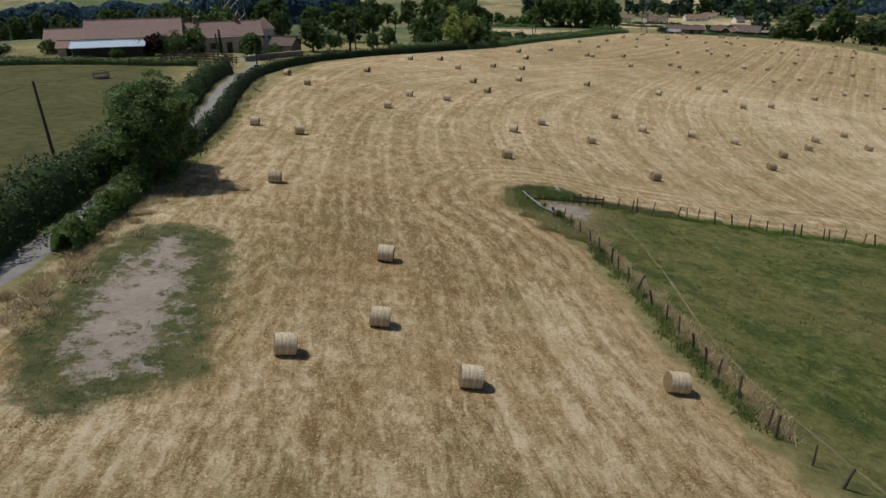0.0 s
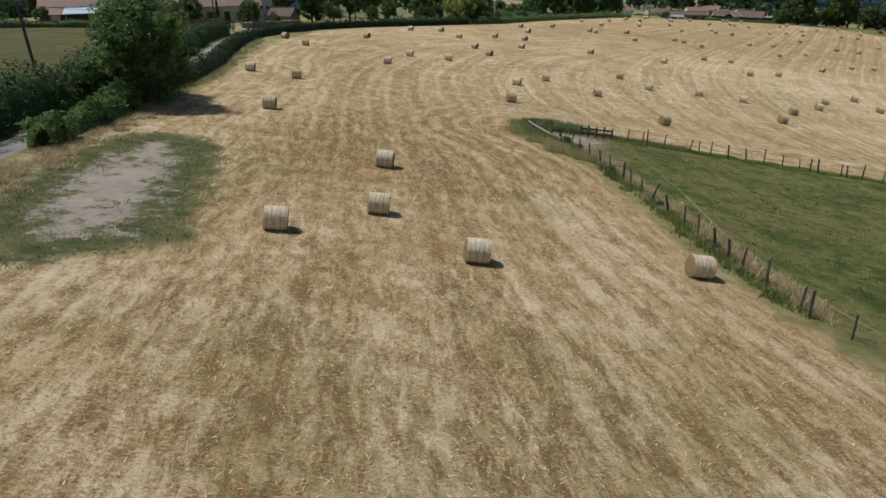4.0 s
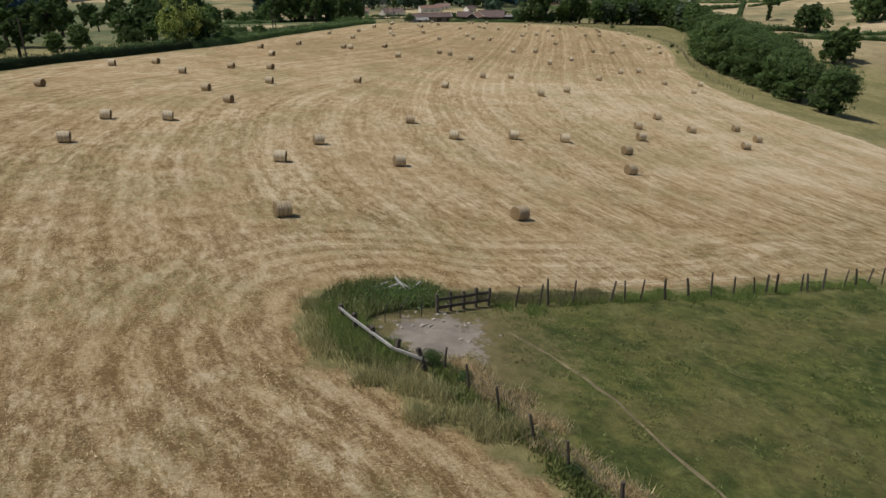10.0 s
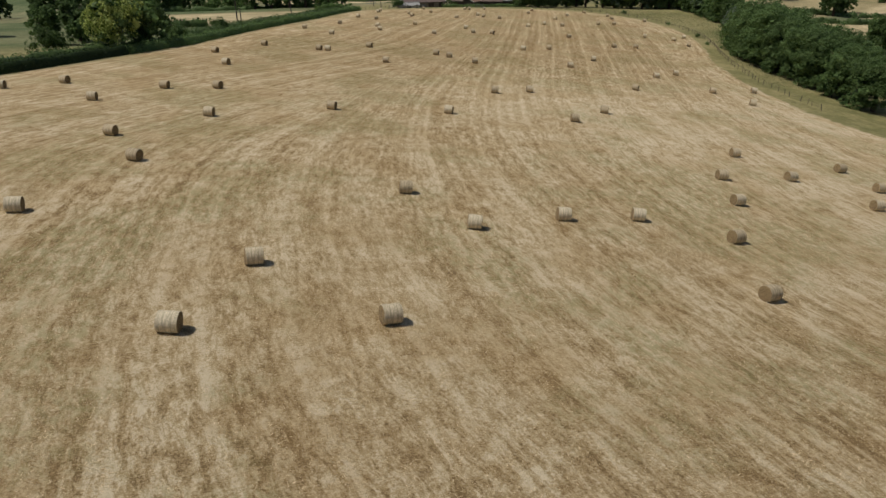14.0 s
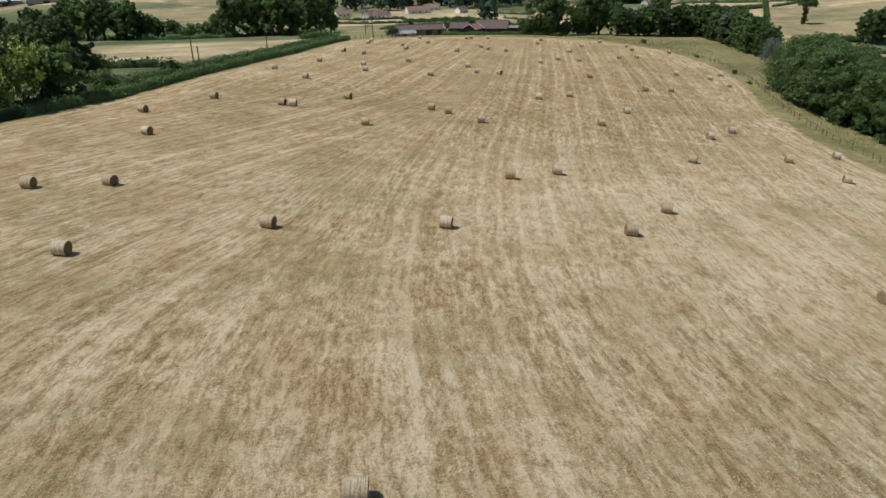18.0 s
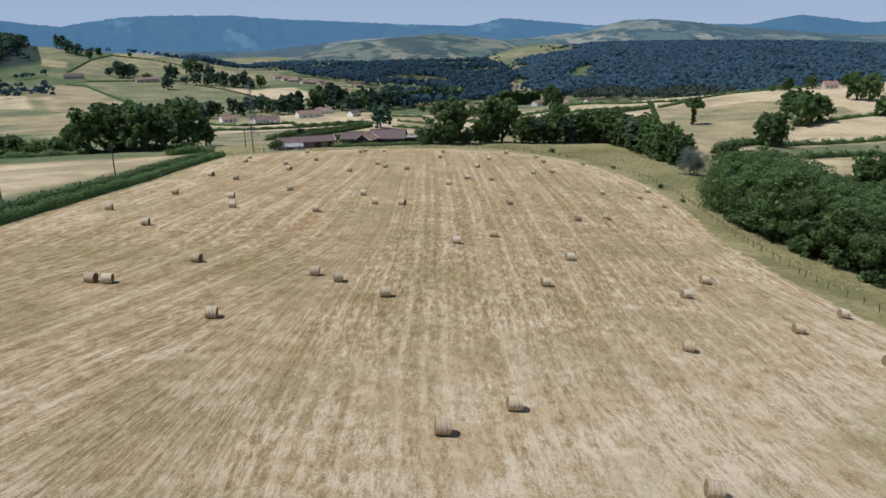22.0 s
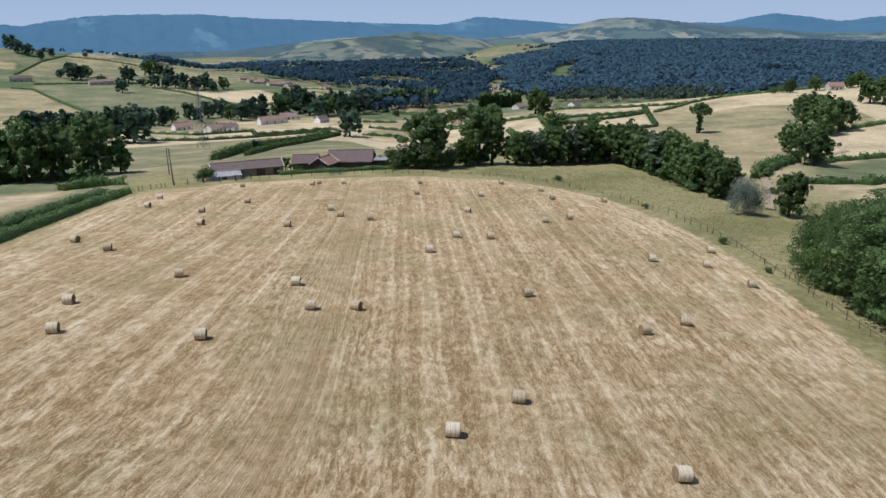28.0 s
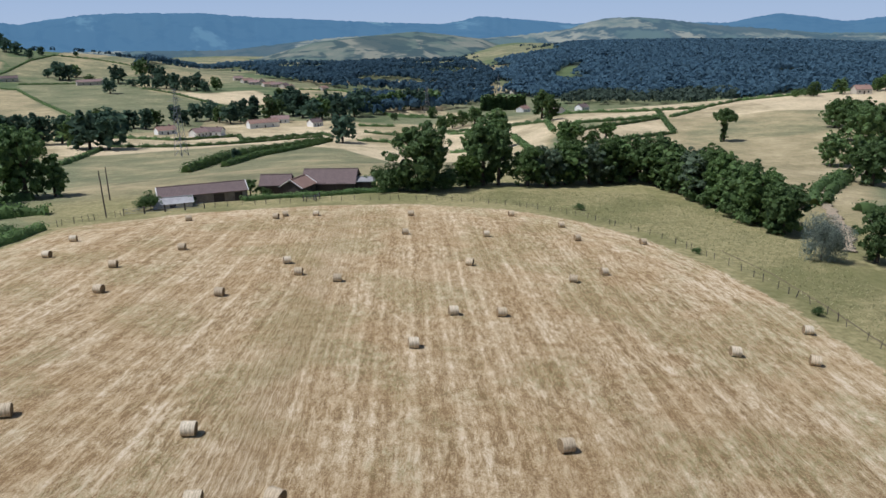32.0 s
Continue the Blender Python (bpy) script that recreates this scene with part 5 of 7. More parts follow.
blades("top_fence_grass", strip(FENCE_NORTH[:6], 0.7, 30000, 29, 0.2), 0.24, GRASS_LUSH, "rough grass under the top fence", "grass", 30, 0.011)
blades("tall_fence_grass", strip([(12.6, 61.2), (15.4, 60.8), (18.5, 60.6), (22, 60.8)], 0.6, 12000, 49, 0.1), 0.34, GRASS_MIXED, "tall yellowing grass behind the rails", "grass", 50, 0.012)
worn_spots = RN.normal((16.0, 55.5), (3.2, 3.4), (26000, 2))
worn_spots = worn_spots[(inside(PADDOCK, worn_spots[:, 0], worn_spots[:, 1]) > 0.5) & (inside(PEN, worn_spots[:, 0], worn_spots[:, 1]) < -0.1)]
blades("worn_grass", worn_spots[np.sin(worn_spots[:, 0] * 2.3) + np.sin(worn_spots[:, 1] * 1.9 + worn_spots[:, 0]) > -0.6], 0.07, GRASS_GREEN, "trampled grass round the pen", "grass", 51, 0.012, 0.7)
tuft_spots = RN.uniform((13, 8), (64, 60), (2600, 2))
tuft_spots = tuft_spots[inside(PADDOCK, tuft_spots[:, 0], tuft_spots[:, 1]) > 0.8]
tufts = (tuft_spots[RN.integers(0, len(tuft_spots), 30000)] + RN.normal(0, 0.22, (30000, 2)))
blades("paddock_tufts", tufts, 0.10, GRASS_GREEN, "uneven grazed grass tufts in the paddock", "grass", 31, 0.05, 0.6)
for bx, by, bh in ((9.6, 54.7, 0.75), (11.6, 47.4, 0.5), (12.8, 40.0, 0.45), (13.8, 33.2, 0.45), (10.4, 53.4, 0.5), (14.5, 29.0, 0.4)):
    plant(bx, by, bh, "bush", LEAF_DARK, "near", "bramble", "low dark bramble growing through the fence", 1.0, "brambles along the fence")


# ---- buildings ----
def tile_material(name, col, other):
    n = Nodes(name, 0.85)
    at = n.at()
    x = n.add("SeparateXYZ")
    n.put(x.inputs[0], at)
    ribs = n.maths("SINE", n.maths("MULTIPLY", x.outputs[0], 2 * math.pi / 0.28))
    c = n.mix(n.noise(0.9, at, 5.0, 0.7), col, other)
    c = n.vary(c, 0.22, n.noise(7.0, at, 4.0))
    n.bump(ribs, 0.5, 0.05)
    return n.done(c)


TILES = tile_material("clay_tiles", (0.205, 0.135, 0.115), (0.330, 0.230, 0.200))
TILES_BROWN = tile_material("brown_tiles", (0.100, 0.072, 0.066), (0.185, 0.135, 0.122))
TILES_ORANGE = tile_material("orange_tiles", (0.230, 0.135, 0.100), (0.330, 0.215, 0.165))
TIN_BLUE = plain("pale_tin_roof", (0.470, 0.560, 0.660), 0.45, 1.5, 0.08, 0.4, 0.1, 0.2)
TIN_GREY = plain("grey_sheet_roof", (0.30, 0.29, 0.28), 0.6, 5.0, 0.25, 0.8, 0.2)
TIN_PALE = plain("white_tin_roof", (0.46, 0.46, 0.45), 0.5, 1.5, 0.1, 0.4, 0.1)
RENDER_PALE = plain("limewashed_wall", (0.500, 0.450, 0.370), 0.9, 3.0, 0.15, 0.5, 0.3)
RENDER_WHITE = plain("white_wall", (0.70, 0.68, 0.63), 0.9, 3.0, 0.08, 0.5, 0.2)
STONE_WALL = plain("rubble_wall", (0.230, 0.190, 0.155), 0.95, 4.0, 0.35, 0.7, 0.6)
PLANKS = plain("tarred_planks", (0.060, 0.048, 0.042), 0.85, 5.0, 0.35, 0.8, 0.4)
GLASS_DARK = plain("window_glass", (0.03, 0.035, 0.04), 0.12, 2.0, 0.1, 0.5, 0.0)
SHUTTER = plain("painted_shutter", (0.22, 0.17, 0.13), 0.7, 5.0, 0.1, 0.8, 0.1)


def slab(bm, corners, thick):
    """A flat sheet with thickness below its four corners."""
    n = (Vector(corners[1]) - Vector(corners[0])).cross(Vector(corners[3]) - Vector(corners[0])).normalized() * thick
    top = [bm.verts.new(Vector(c)) for c in corners]
    low = [bm.verts.new(Vector(c) - n) for c in corners]
    bm.faces.new(top), bm.faces.new(low[::-1])
    for k in range(4):
        bm.faces.new((top[k], low[k], low[(k + 1) % 4], top[(k + 1) % 4]))


def gabled(name, label, x, y, turn, long, deep, eave, ridge, wall, roof, openings=(), over=0.35, lop=0.0, category="building", sink=0.4, verge=None):
    """A building with a pitched roof; its ridge runs along its own x. openings: side (-1 front, 1 back), place along, sill, width, height, kind."""
    ob = thing(name, label, category, at=(x, y, height(x, y)), turn=turn)
    a, b = long / 2, deep / 2
    mid = lop * b
    ring = [(-b, eave), (mid, ridge - 0.12), (b, eave)]
    for side in (-1, 1):
        holes = sorted([o for o in openings if o[0] == side], key=lambda o: o[1])
        bm = bmesh.new()
        at = -a
        t0, t1 = (side * b - 0.15, side * b + 0.15)
        for _, c, sill, w, h, kind in holes:
            box(bm, (at, t0, -sink), (c - w / 2, t1, eave))
            if sill > 0.01:
                box(bm, (c - w / 2, t0, -sink), (c + w / 2, t1, sill))
            box(bm, (c - w / 2, t0, sill + h), (c + w / 2, t1, eave))
            at = c + w / 2
        box(bm, (at, t0, -sink), (a, t1, eave))
        part("wall", bm, wall, ob)
        for _, c, sill, w, h, kind in holes:
            bm = bmesh.new()
            box(bm, (c - w / 2, side * (b - 0.02) - 0.03, sill), (c + w / 2, side * (b - 0.02) + 0.03, sill + h))
            hole = part("door" if kind == "door" else "window", bm, PLANKS if kind == "door" else GLASS_DARK, ob)
            if kind == "shut":
                for s in (-1, 1):
                    bm = bmesh.new()
                    q = c + s * (w / 2 + w * 0.25)
                    box(bm, (q - w * 0.24, side * (b + 0.19) - 0.03, sill), (q + w * 0.24, side * (b + 0.19) + 0.03, sill + h))
                    part("shutter", bm, SHUTTER, hole)
    for end in (-1, 1):
        bm = bmesh.new()
        e = end * (a - 0.15)
        pts = [(-b + 0.15, -sink), (b - 0.15, -sink), (b - 0.15, eave), (mid, ridge - 0.15), (-b + 0.15, eave)]
        v0 = [bm.verts.new((e - 0.14, p, q)) for p, q in pts]
        v1 = [bm.verts.new((e + 0.14, p, q)) for p, q in pts]
        bm.faces.new(v0[::-1]), bm.faces.new(v1)
        for k in range(5):
            bm.faces.new((v0[k], v0[(k + 1) % 5], v1[(k + 1) % 5], v1[k]))
        part("gable", bm, wall, ob)
    for side in (-1, 1):
        bm = bmesh.new()
        run = side * b - mid
        drop = (ridge - eave) / abs(run) * over
        lo = (side * (b + over), eave - drop + 0.1)
        c = [(-a - over, mid, ridge + 0.1), (a + over, mid, ridge + 0.1), (a + over, *lo), (-a - over, *lo)]
        slab(bm, c if side == -1 else c[::-1], 0.14) if side == 1 else slab(bm, c[::-1], 0.14)
        part("roof", bm, roof, ob)
    bm = bmesh.new()
    tube(bm, [(-a - over, mid, ridge + 0.12), (a + over, mid, ridge + 0.12)], [0.13, 0.13], 6)
    part("ridge_cap", bm, roof, ob)
    if verge:
        for end in (-1, 1):
            bm = bmesh.new()
            e = end * (a + over)
            tube(bm, [(e, -b - over, eave - 0.05), (e, mid, ridge + 0.16), (e, b + over, eave - 0.05)], [0.09] * 3, 5)
            part("verge_board", bm, verge, ob, "pale verge board")
    return ob


def on(ob, name, lo, hi, material, label="", bevel=0.0):
    bm = bmesh.new()
    box(bm, lo, hi, bevel)
    return part(name, bm, material, ob, label)


# the farmstead behind the pasture
barn = gabled("farm_barn", "long stone barn with a faded clay tile roof", -63.6, 151.6, 18, 18, 9.0, 3.5, 6.4, STONE_WALL, TILES,
              [(-1, -6, 0, 2.6, 2.8, "door"), (-1, 3, 1.4, 0.9, 0.8, "window"), (-1, 6.5, 0, 1.2, 2.1, "door")])
house = gabled("farmhouse", "long limewashed farmhouse with clay tile roof", -48.2, 158.6, 24, 16.5, 8.0, 3.4, 6.0, RENDER_PALE, TILES,
               [(-1, -6.9, 0.9, 1.0, 1.3, "shut"), (-1, -4.6, 0, 1.1, 2.1, "door"), (-1, -2.0, 0.9, 1.0, 1.3, "shut"), (-1, 1.2, 0.0, 1.2, 2.2, "door"), (-1, 4.0, 0.9, 1.0, 1.3, "shut"), (-1, 6.6, 0.9, 1.0, 1.3, "shut")])
for cx in (-5.0, 3.5):
    on(house, "chimney", (cx - 0.35, -0.3, 5.9), (cx + 0.35, 0.3, 7.3), TILES, "red brick chimney", 0.03)
gabled("farm_outbuilding", "lower stone outbuilding with tiled roof", -77.5, 152.0, 18, 8.5, 7, 2.6, 4.5, STONE_WALL, TILES, [(-1, 0, 0, 1.4, 2.0, "door")])
gabled("open_shed", "low shed under a pale blue metal roof", -65.2, 142.4, 18, 12.5, 6, 2.1, 2.8, PLANKS, TIN_BLUE, [(-1, -3.0, 0, 3.2, 1.9, "door"), (-1, 2.8, 0, 3.2, 1.9, "door")], 0.5)
gabled("lean_to", "small stone lean-to with tiled roof", -73.5, 143.5, 18, 4, 4, 1.7, 2.7, RENDER_PALE, TILES, [(-1, 0, 0, 0.9, 1.6, "door")])
gabled("garden_shed", "small garden shed with brown tiled roof", -35.5, 164.0, -20, 5.5, 4, 1.6, 3.0, STONE_WALL, TILES_BROWN, [(-1, 0, 0, 0.9, 1.5, "door")])


def pigeon_tower():
    ob = thing("pigeon_tower", "pale square tower with a pointed tile roof", "tower", at=(-40.6, 167.0, height(-40.6, 167.0)), turn=20)
    bm = bmesh.new()
    box(bm, (-1.9, -1.9, -0.4), (1.9, 1.9, 4.7), 0.04)
    part("wall", bm, RENDER_WHITE, ob)
    bm = bmesh.new()
    low = [bm.verts.new((x * 2.25, y * 2.25, 4.6)) for x, y in ((-1, -1), (1, -1), (1, 1), (-1, 1))]
    tip = bm.verts.new((0, 0, 7.1))
    bm.faces.new(low[::-1])
    for k in range(4):
        bm.faces.new((low[k], low[(k + 1) % 4], tip))
    part("roof", bm, TILES, ob)
    for x in (-0.5, 0.7):
        on(ob, "window", (x - 0.25, -1.96, 2.6), (x + 0.25, -1.86, 3.2), GLASS_DARK)
    bm = bmesh.new()
    tube(bm, [(0, 0, 7.0), (0, 0, 7.7)], [0.06, 0.02], 6)
    part("finial", bm, WIRE, ob)


pigeon_tower()


def cattle_pens():
    """Rails and boards of the stock pens by the lane's end."""
    ob = thing("cattle_pens", "dark timber stock pens with open rails", "fence")
    lines = [[(-52, 133.5), (-44.5, 134.2), (-38.5, 136)], [(-52, 133.5), (-51.5, 138.5)], [(-46.5, 134), (-46.0, 139)], [(-41, 135), (-40.4, 140)], [(-51.5, 138.5), (-40.4, 140)]]
    for line in lines:
        stands = along_line(line, 1.9)
        for x, y, dx, dy in stands:
            p = part("post", POSTS[RNG.randrange(8)], None, ob)
            p.matrix_local = Matrix.Translation((x, y, height(x, y))) @ Matrix.Diagonal((1.6, 1.6, 1.35, 1))
        for (ax, ay), (bx, by) in zip(line, line[1:]):
            for up in (0.4, 0.8, 1.25):
                bm = bmesh.new()
                rail(bm, (ax, ay, height(ax, ay) + up), (bx, by, height(bx, by) + up), 0.03, 0.08)
                part("rail", bm, WOOD_GREY, ob)


cattle_pens()


def yard_wall(points, label):
    ob = thing("yard_wall", label, "wall")
    for (ax, ay), (bx, by) in zip(points, points[1:]):
        bm = bmesh.new()
        rail(bm, (ax, ay, height(ax, ay) + 0.4), (bx, by, height(bx, by) + 0.4), 0.25, 0.55)
        part("wall", bm, STONE_WALL, ob)
        bm = bmesh.new()
        rail(bm, (ax, ay, height(ax, ay) + 1.0), (bx, by, height(bx, by) + 1.0), 0.31, 0.06)
        part("coping", bm, STONE, ob)


yard_wall([(-38.4, 141), (-35.6, 148), (-30.5, 157)], "low stone yard wall beside the lane")

for x, y, h, shape, leaves, label, wide in (
    (-54.5, 147.0, 5.2, "bush", LEAF_DARK, "dense dark tree beside the farmhouse", 0.9), (-51.0, 149.5, 5.6, "oak", LEAF, "rounded green tree by the farmhouse", 1.1),
    (-60.0, 143.0, 3.4, "bush", LEAF_DARK, "dark evergreen bush in the farm garden", 0.9), (-57.5, 144.5, 4.4, "oak", LEAF_PURPLE, "dark purple-leaved tree by the barn", 1.2),
    (-46.8, 153.2, 5.4, "poplar", LEAF_DARK, "slim dark cypress against the farmhouse", 0.7), (-38.5, 146.5, 5.2, "oak", LEAF, "spreading green tree in the farm yard", 1.25),
    (-35.5, 152, 3.0, "bush", LEAF, "green bush in the yard", 1.0), (-79.0, 145.0, 3.0, "oak", LEAF_DARK, "small dark tree by the outbuilding", 1.3), (-62.5, 138.6, 2.2, "bush", LEAF, "green bush by the shed", 1.0),
    (-86, 141, 3.4, "bush", LEAF, "green bush in the orchard", 1.2), (-29.6, 166, 7.4, "oak", LEAF_DARK, "dark leafy tree above the hedge", 1.1), (-22.0, 172.5, 8.2, "open", LEAF, "tall green tree above the hedge", 1.05),
    (-17.2, 180, 4.0, "oak", LEAF, "small round tree in the meadow", 1.3), (-13.6, 184, 5.6, "oak", LEAF, "small orchard tree in the meadow", 1.0), (-26.5, 171, 5.0, "bush", LEAF_DARK, "dark bush behind the hedge", 0.9),
    (4.2, 199.5, 11.5, "bush", LEAF_BLOSSOM, "round tree covered in creamy blossom", 0.70), (9.6, 204, 8.6, "oak", LEAF_DARK, "dark tree beside the blossoming one", 1.1), (-1.5, 208, 5.0, "oak", LEAF_DARK, "leafy tree behind the hedge", 1.1), (-5.5, 196, 4.8, "bush", LEAF, "green bush behind the hedge", 0.9),
    (14.5, 212, 4.0, "bush", LEAF_DARK, "dark bush by the hedge", 1.1), (24.5, 233, 3.4, "bush", LEAF, "bush growing out of the hedge", 1.1),
):
    plant(x, y, h, shape, leaves, "mid", "bush" if shape == "bush" and h < 6 else "tree", label, wide)

# ---- the lower farm beyond the field ----
gabled("long_barn", "long low barn with dark brown tiled roof", 112.8, 344.2, -8, 17.5, 7, 2.2, 3.5, STONE_WALL, TILES_BROWN, [(-1, 3, 0, 2.2, 1.9, "door"), (-1, 7.0, 0, 1.6, 1.9, "door"), (-1, -2, 1.0, 0.9, 0.7, "window")], verge=RENDER_WHITE)
gabled("pale_shed", "small shed with a pale sheet roof", 105.6, 339.4, -8, 7.5, 4, 1.1, 1.9, RENDER_PALE, TIN_GREY, [(-1, 0, 0, 1.2, 0.9, "door")])
gabled("small_barn", "small barn with orange tiled roof", 133.2, 341.5, 40, 6.2, 5.2, 2.1, 3.7, PLANKS, TILES_ORANGE, [(-1, 0, 0, 2.0, 1.9, "door")], verge=RENDER_WHITE)
gabled("rear_barn", "brown tiled barn behind the yard", 130.2, 347.0, -28, 6.5, 6, 2.2, 3.9, PLANKS, TILES_BROWN, [(-1, 0, 0, 2.2, 2.0, "door")])
gabled("big_barn", "broad barn with a large brown tiled roof", 142.6, 344.5, -33, 12, 9.5, 2.3, 4.7, PLANKS, TILES_BROWN, [(-1, -2, 0, 3.0, 2.4, "door"), (-1, 3, 0, 2.4, 2.4, "door")])
gabled("plank_shed", "dark plank shed at the barn's end", 148.9, 339.2, -33, 4.2, 5.4, 2.5, 3.0, PLANKS, TIN_GREY, [(-1, 0, 0, 1.4, 2.0, "door")])


def field_gate(x, y, turn, label, long=3.6):
    ob = thing("field_gate", label, "gate", "gates at the field's foot", at=(x, y, height(x, y)), turn=turn)
    for e in (-long / 2, long / 2):
        bm = bmesh.new()
        tube(bm, [(e, 0, -0.3), (e, 0, 1.45)], [0.1, 0.09], 7)
        part("post", bm, WOOD_GREY, ob)
    for z in (0.3, 0.6, 0.9, 1.2):
        bm = bmesh.new()
        tube(bm, [(-long / 2, 0, z), (long / 2, 0, z)], [0.03, 0.03], 6)
        part("bar", bm, GALVANISED, ob)
    bm = bmesh.new()
    tube(bm, [(-long / 2, 0, 0.3), (long / 2, 0, 1.2)], [0.03, 0.03], 6)
    part("brace", bm, GALVANISED, ob)


GALVANISED = plain("galvanised_steel", (0.22, 0.23, 0.25), 0.45, 8.0, 0.1, 1.0, 0.1, 0.7)
for k in range(4):
    field_gate(97.5 + 3.7 * k, 333.8 - 0.25 * k, -4, "grey metal hurdle in the yard fence")
field_gate(131.2, 329.5, -18, "grey field gate near the barns", 2.6), field_gate(133.4, 331.0, 40, "grey field gate near the barns", 2.6)
wire_fence("yard_fence", "leaning wooden posts along the field's foot", [(84, 328), (90, 332), (96, 333.6)], 1.6, (0.5, 0.95), 1.0)
wire_fence("foot_fence", "short grey posts along the field's foot", [(112, 333), (122, 331), (131, 328.6), (143, 324.5), (154, 317.5), (165, 306)], 2.6, (0.45, 0.85), 0.95)
wire_fence("side_fence", "thin pale posts beside the mown slope", [(165, 306), (171, 291), (172.5, 272), (169.5, 256), (163.5, 238), (153.5, 221), (144.5, 208), (134.5, 193), (124, 173), (117, 150)], 2.6, (0.45, 0.85), 0.95)
hedge([(119.6, 338.0), (128.5, 337.6), (134.5, 335.3), (146.2, 334.6), (154, 333)], 1.6, 1.2, LEAF_DARK, "clipped dark hedge before the barns", 0.26, 40, 0.2, seed=31)
for x, y, h, shape, leaves, label, wide in ((101.2, 338.2, 4.2, "bush", LEAF_DARK, "round dark bush beside the barn", 0.95), (108.8, 338.6, 2.2, "bush", LEAF_DARK, "small bush by the pale shed", 0.9), (122.6, 342.5, 4.6, "open", LEAF, "slender tree between the barns", 1.2), (125.5, 341, 2.4, "bush", LEAF_DARK, "dark bush in the farmyard", 1.1)):
    plant(x, y, h, shape, leaves, "mid", "bush" if shape == "bush" else "tree", label, wide)


# ---- trees round the slope and in the near valley ----
BELT = "tree belt below the slope"
# x, y, height, shape, leaves: 0 dark, 1 green, 2 light
BELT_TREES = [(153, 335, 7.4, "bush", 0), (158.6, 331, 16, "oak", 0), (156, 334, 6.6, "bush", 0), (165.8, 331.5, 6.2, "bush", 0), (171.3, 330, 8.0, "oak", 2), (177.1, 332, 17, "tall", 0), (180.8, 330.5, 14.6, "tall", 0), (186.4, 326, 10, "oak", 1)]
BELT_LOW = [(190.3, 323.5, 10, "oak", 3), (196.5, 323.5, 11.4, "oak", 1), (203, 322, 10.8, "oak", 3), (209.5, 321.5, 12, "oak", 1), (215, 319.5, 12.6, "oak", 0), (217, 314.5, 12.8, "oak", 0), (216, 308.5, 12.0, "oak", 1), (213.5, 302, 11, "oak", 0), (211.5, 295, 11.5, "oak", 3), (208.5, 287.5, 12.6, "tall", 1), (205.5, 280.5, 11.6, "oak", 0), (202.5, 273.5, 11, "oak", 1), (199.5, 266, 9.8, "oak", 0)]
for n_tree, (x, y, h, shape, tone) in enumerate(BELT_TREES + BELT_LOW):
    plant(x, y, h, shape, (LEAF_DARK, LEAF, LEAF_LIGHT, LEAF_SAGE)[tone], "mid", "tree", ("dark green broadleaf tree in the belt", "green broadleaf tree in the belt", "light green young tree in the belt", "grey-green tree in the belt")[tone], 0.95 if shape == "tall" else 1.2, BELT)
    plant(x + RNG.uniform(-3, 3), y + RNG.uniform(-1.5, 2.5), RNG.uniform(3.0, 5.0), "bush", LEAF_DARK, "low", "bush", "dark undergrowth below the tree belt", 1.3, "undergrowth of the belt")
    if n_tree > 7:
        plant(x + RNG.uniform(4, 7), y + RNG.uniform(1, 6), h * RNG.uniform(0.8, 1.0), "oak", (LEAF_DARK, LEAF)[n_tree % 2], "mid", "tree", "broadleaf tree deep in the belt", 1.2, BELT)
plant(189, 252.5, 9.0, "bush", LEAF_GREY, "near", "willow", "round silver-grey willow below the slope", 0.62)
plant(198.5, 248.5, 9.6, "oak", LEAF_DARK, "mid", "tree", "dark round tree beside the willow", 1.0)
plant(206, 242, 5.0, "bush", LEAF_DARK, "mid", "bush", "dark bush by the stream", 1.1)
CLUMP = "dark clump of trees on the slope's edge"
for x, y, h, tone in ((163.5, 217.5, 10.5, 2), (158, 210.5, 13, 2), (153.5, 203, 13.5, 0), (150, 196.5, 13.5, 0), (147.5, 190, 13.5, 1), (145.5, 183.5, 12.5, 0), (144, 176.5, 12, 0), (141.5, 169, 11.5, 1), (171, 212, 12.5, 1), (164, 202, 12, 0), (158.5, 193, 12.5, 0), (155, 183, 12, 1), (152, 173, 11.5, 0), (139, 161, 10.5, 0), (136, 152, 10, 0), (134, 141, 9.5, 1)):
    plant(x - 3.0, y + 2.0, h + 0.8, "oak" if tone != 2 else "bush", (LEAF_DARK, LEAF_DARK, LEAF)[tone], "near", "tree", ("dense dark green tree in the clump", "green tree in the clump", "light green tree at the clump's edge")[tone], 1.25 if tone != 2 else 0.7, CLUMP)
    plant(x - 5.0 + RNG.uniform(-1, 1), y + 3.0, RNG.uniform(3, 4.5), "bush", LEAF_DARK, "low", "bush", "dark undergrowth below the clump", 1.3, "undergrowth of the clump")
plant(168.5, 224, 8.2, "bush", LEAF, "near", "tree", "bright green rounded tree at the clump's lower end", 0.6)
for x, y, h in ((147, 205.5, 1.2), (160.5, 236, 1.3), (170, 262, 1.2), (176, 296, 1.6), (152, 222, 1.0)):
    plant(x, y, h, "bush", LEAF_DARK, "mid", "bush", "small dark thorn bush on the grass slope", 1.1, "thorn bushes on the slope")
bank = np.random.default_rng(5).uniform((120, 150), (205, 330), (60000, 2))
bank = bank[(inside([(166, 306), (172, 291), (174, 272), (171, 256), (165, 238), (155, 221), (146, 208), (136, 193), (125, 172), (132, 168), (146, 188), (158, 204), (172, 226), (190, 250), (208, 275), (205, 305), (186, 318), (160, 325), (154, 319)], bank[:, 0], bank[:, 1]) > 0)]
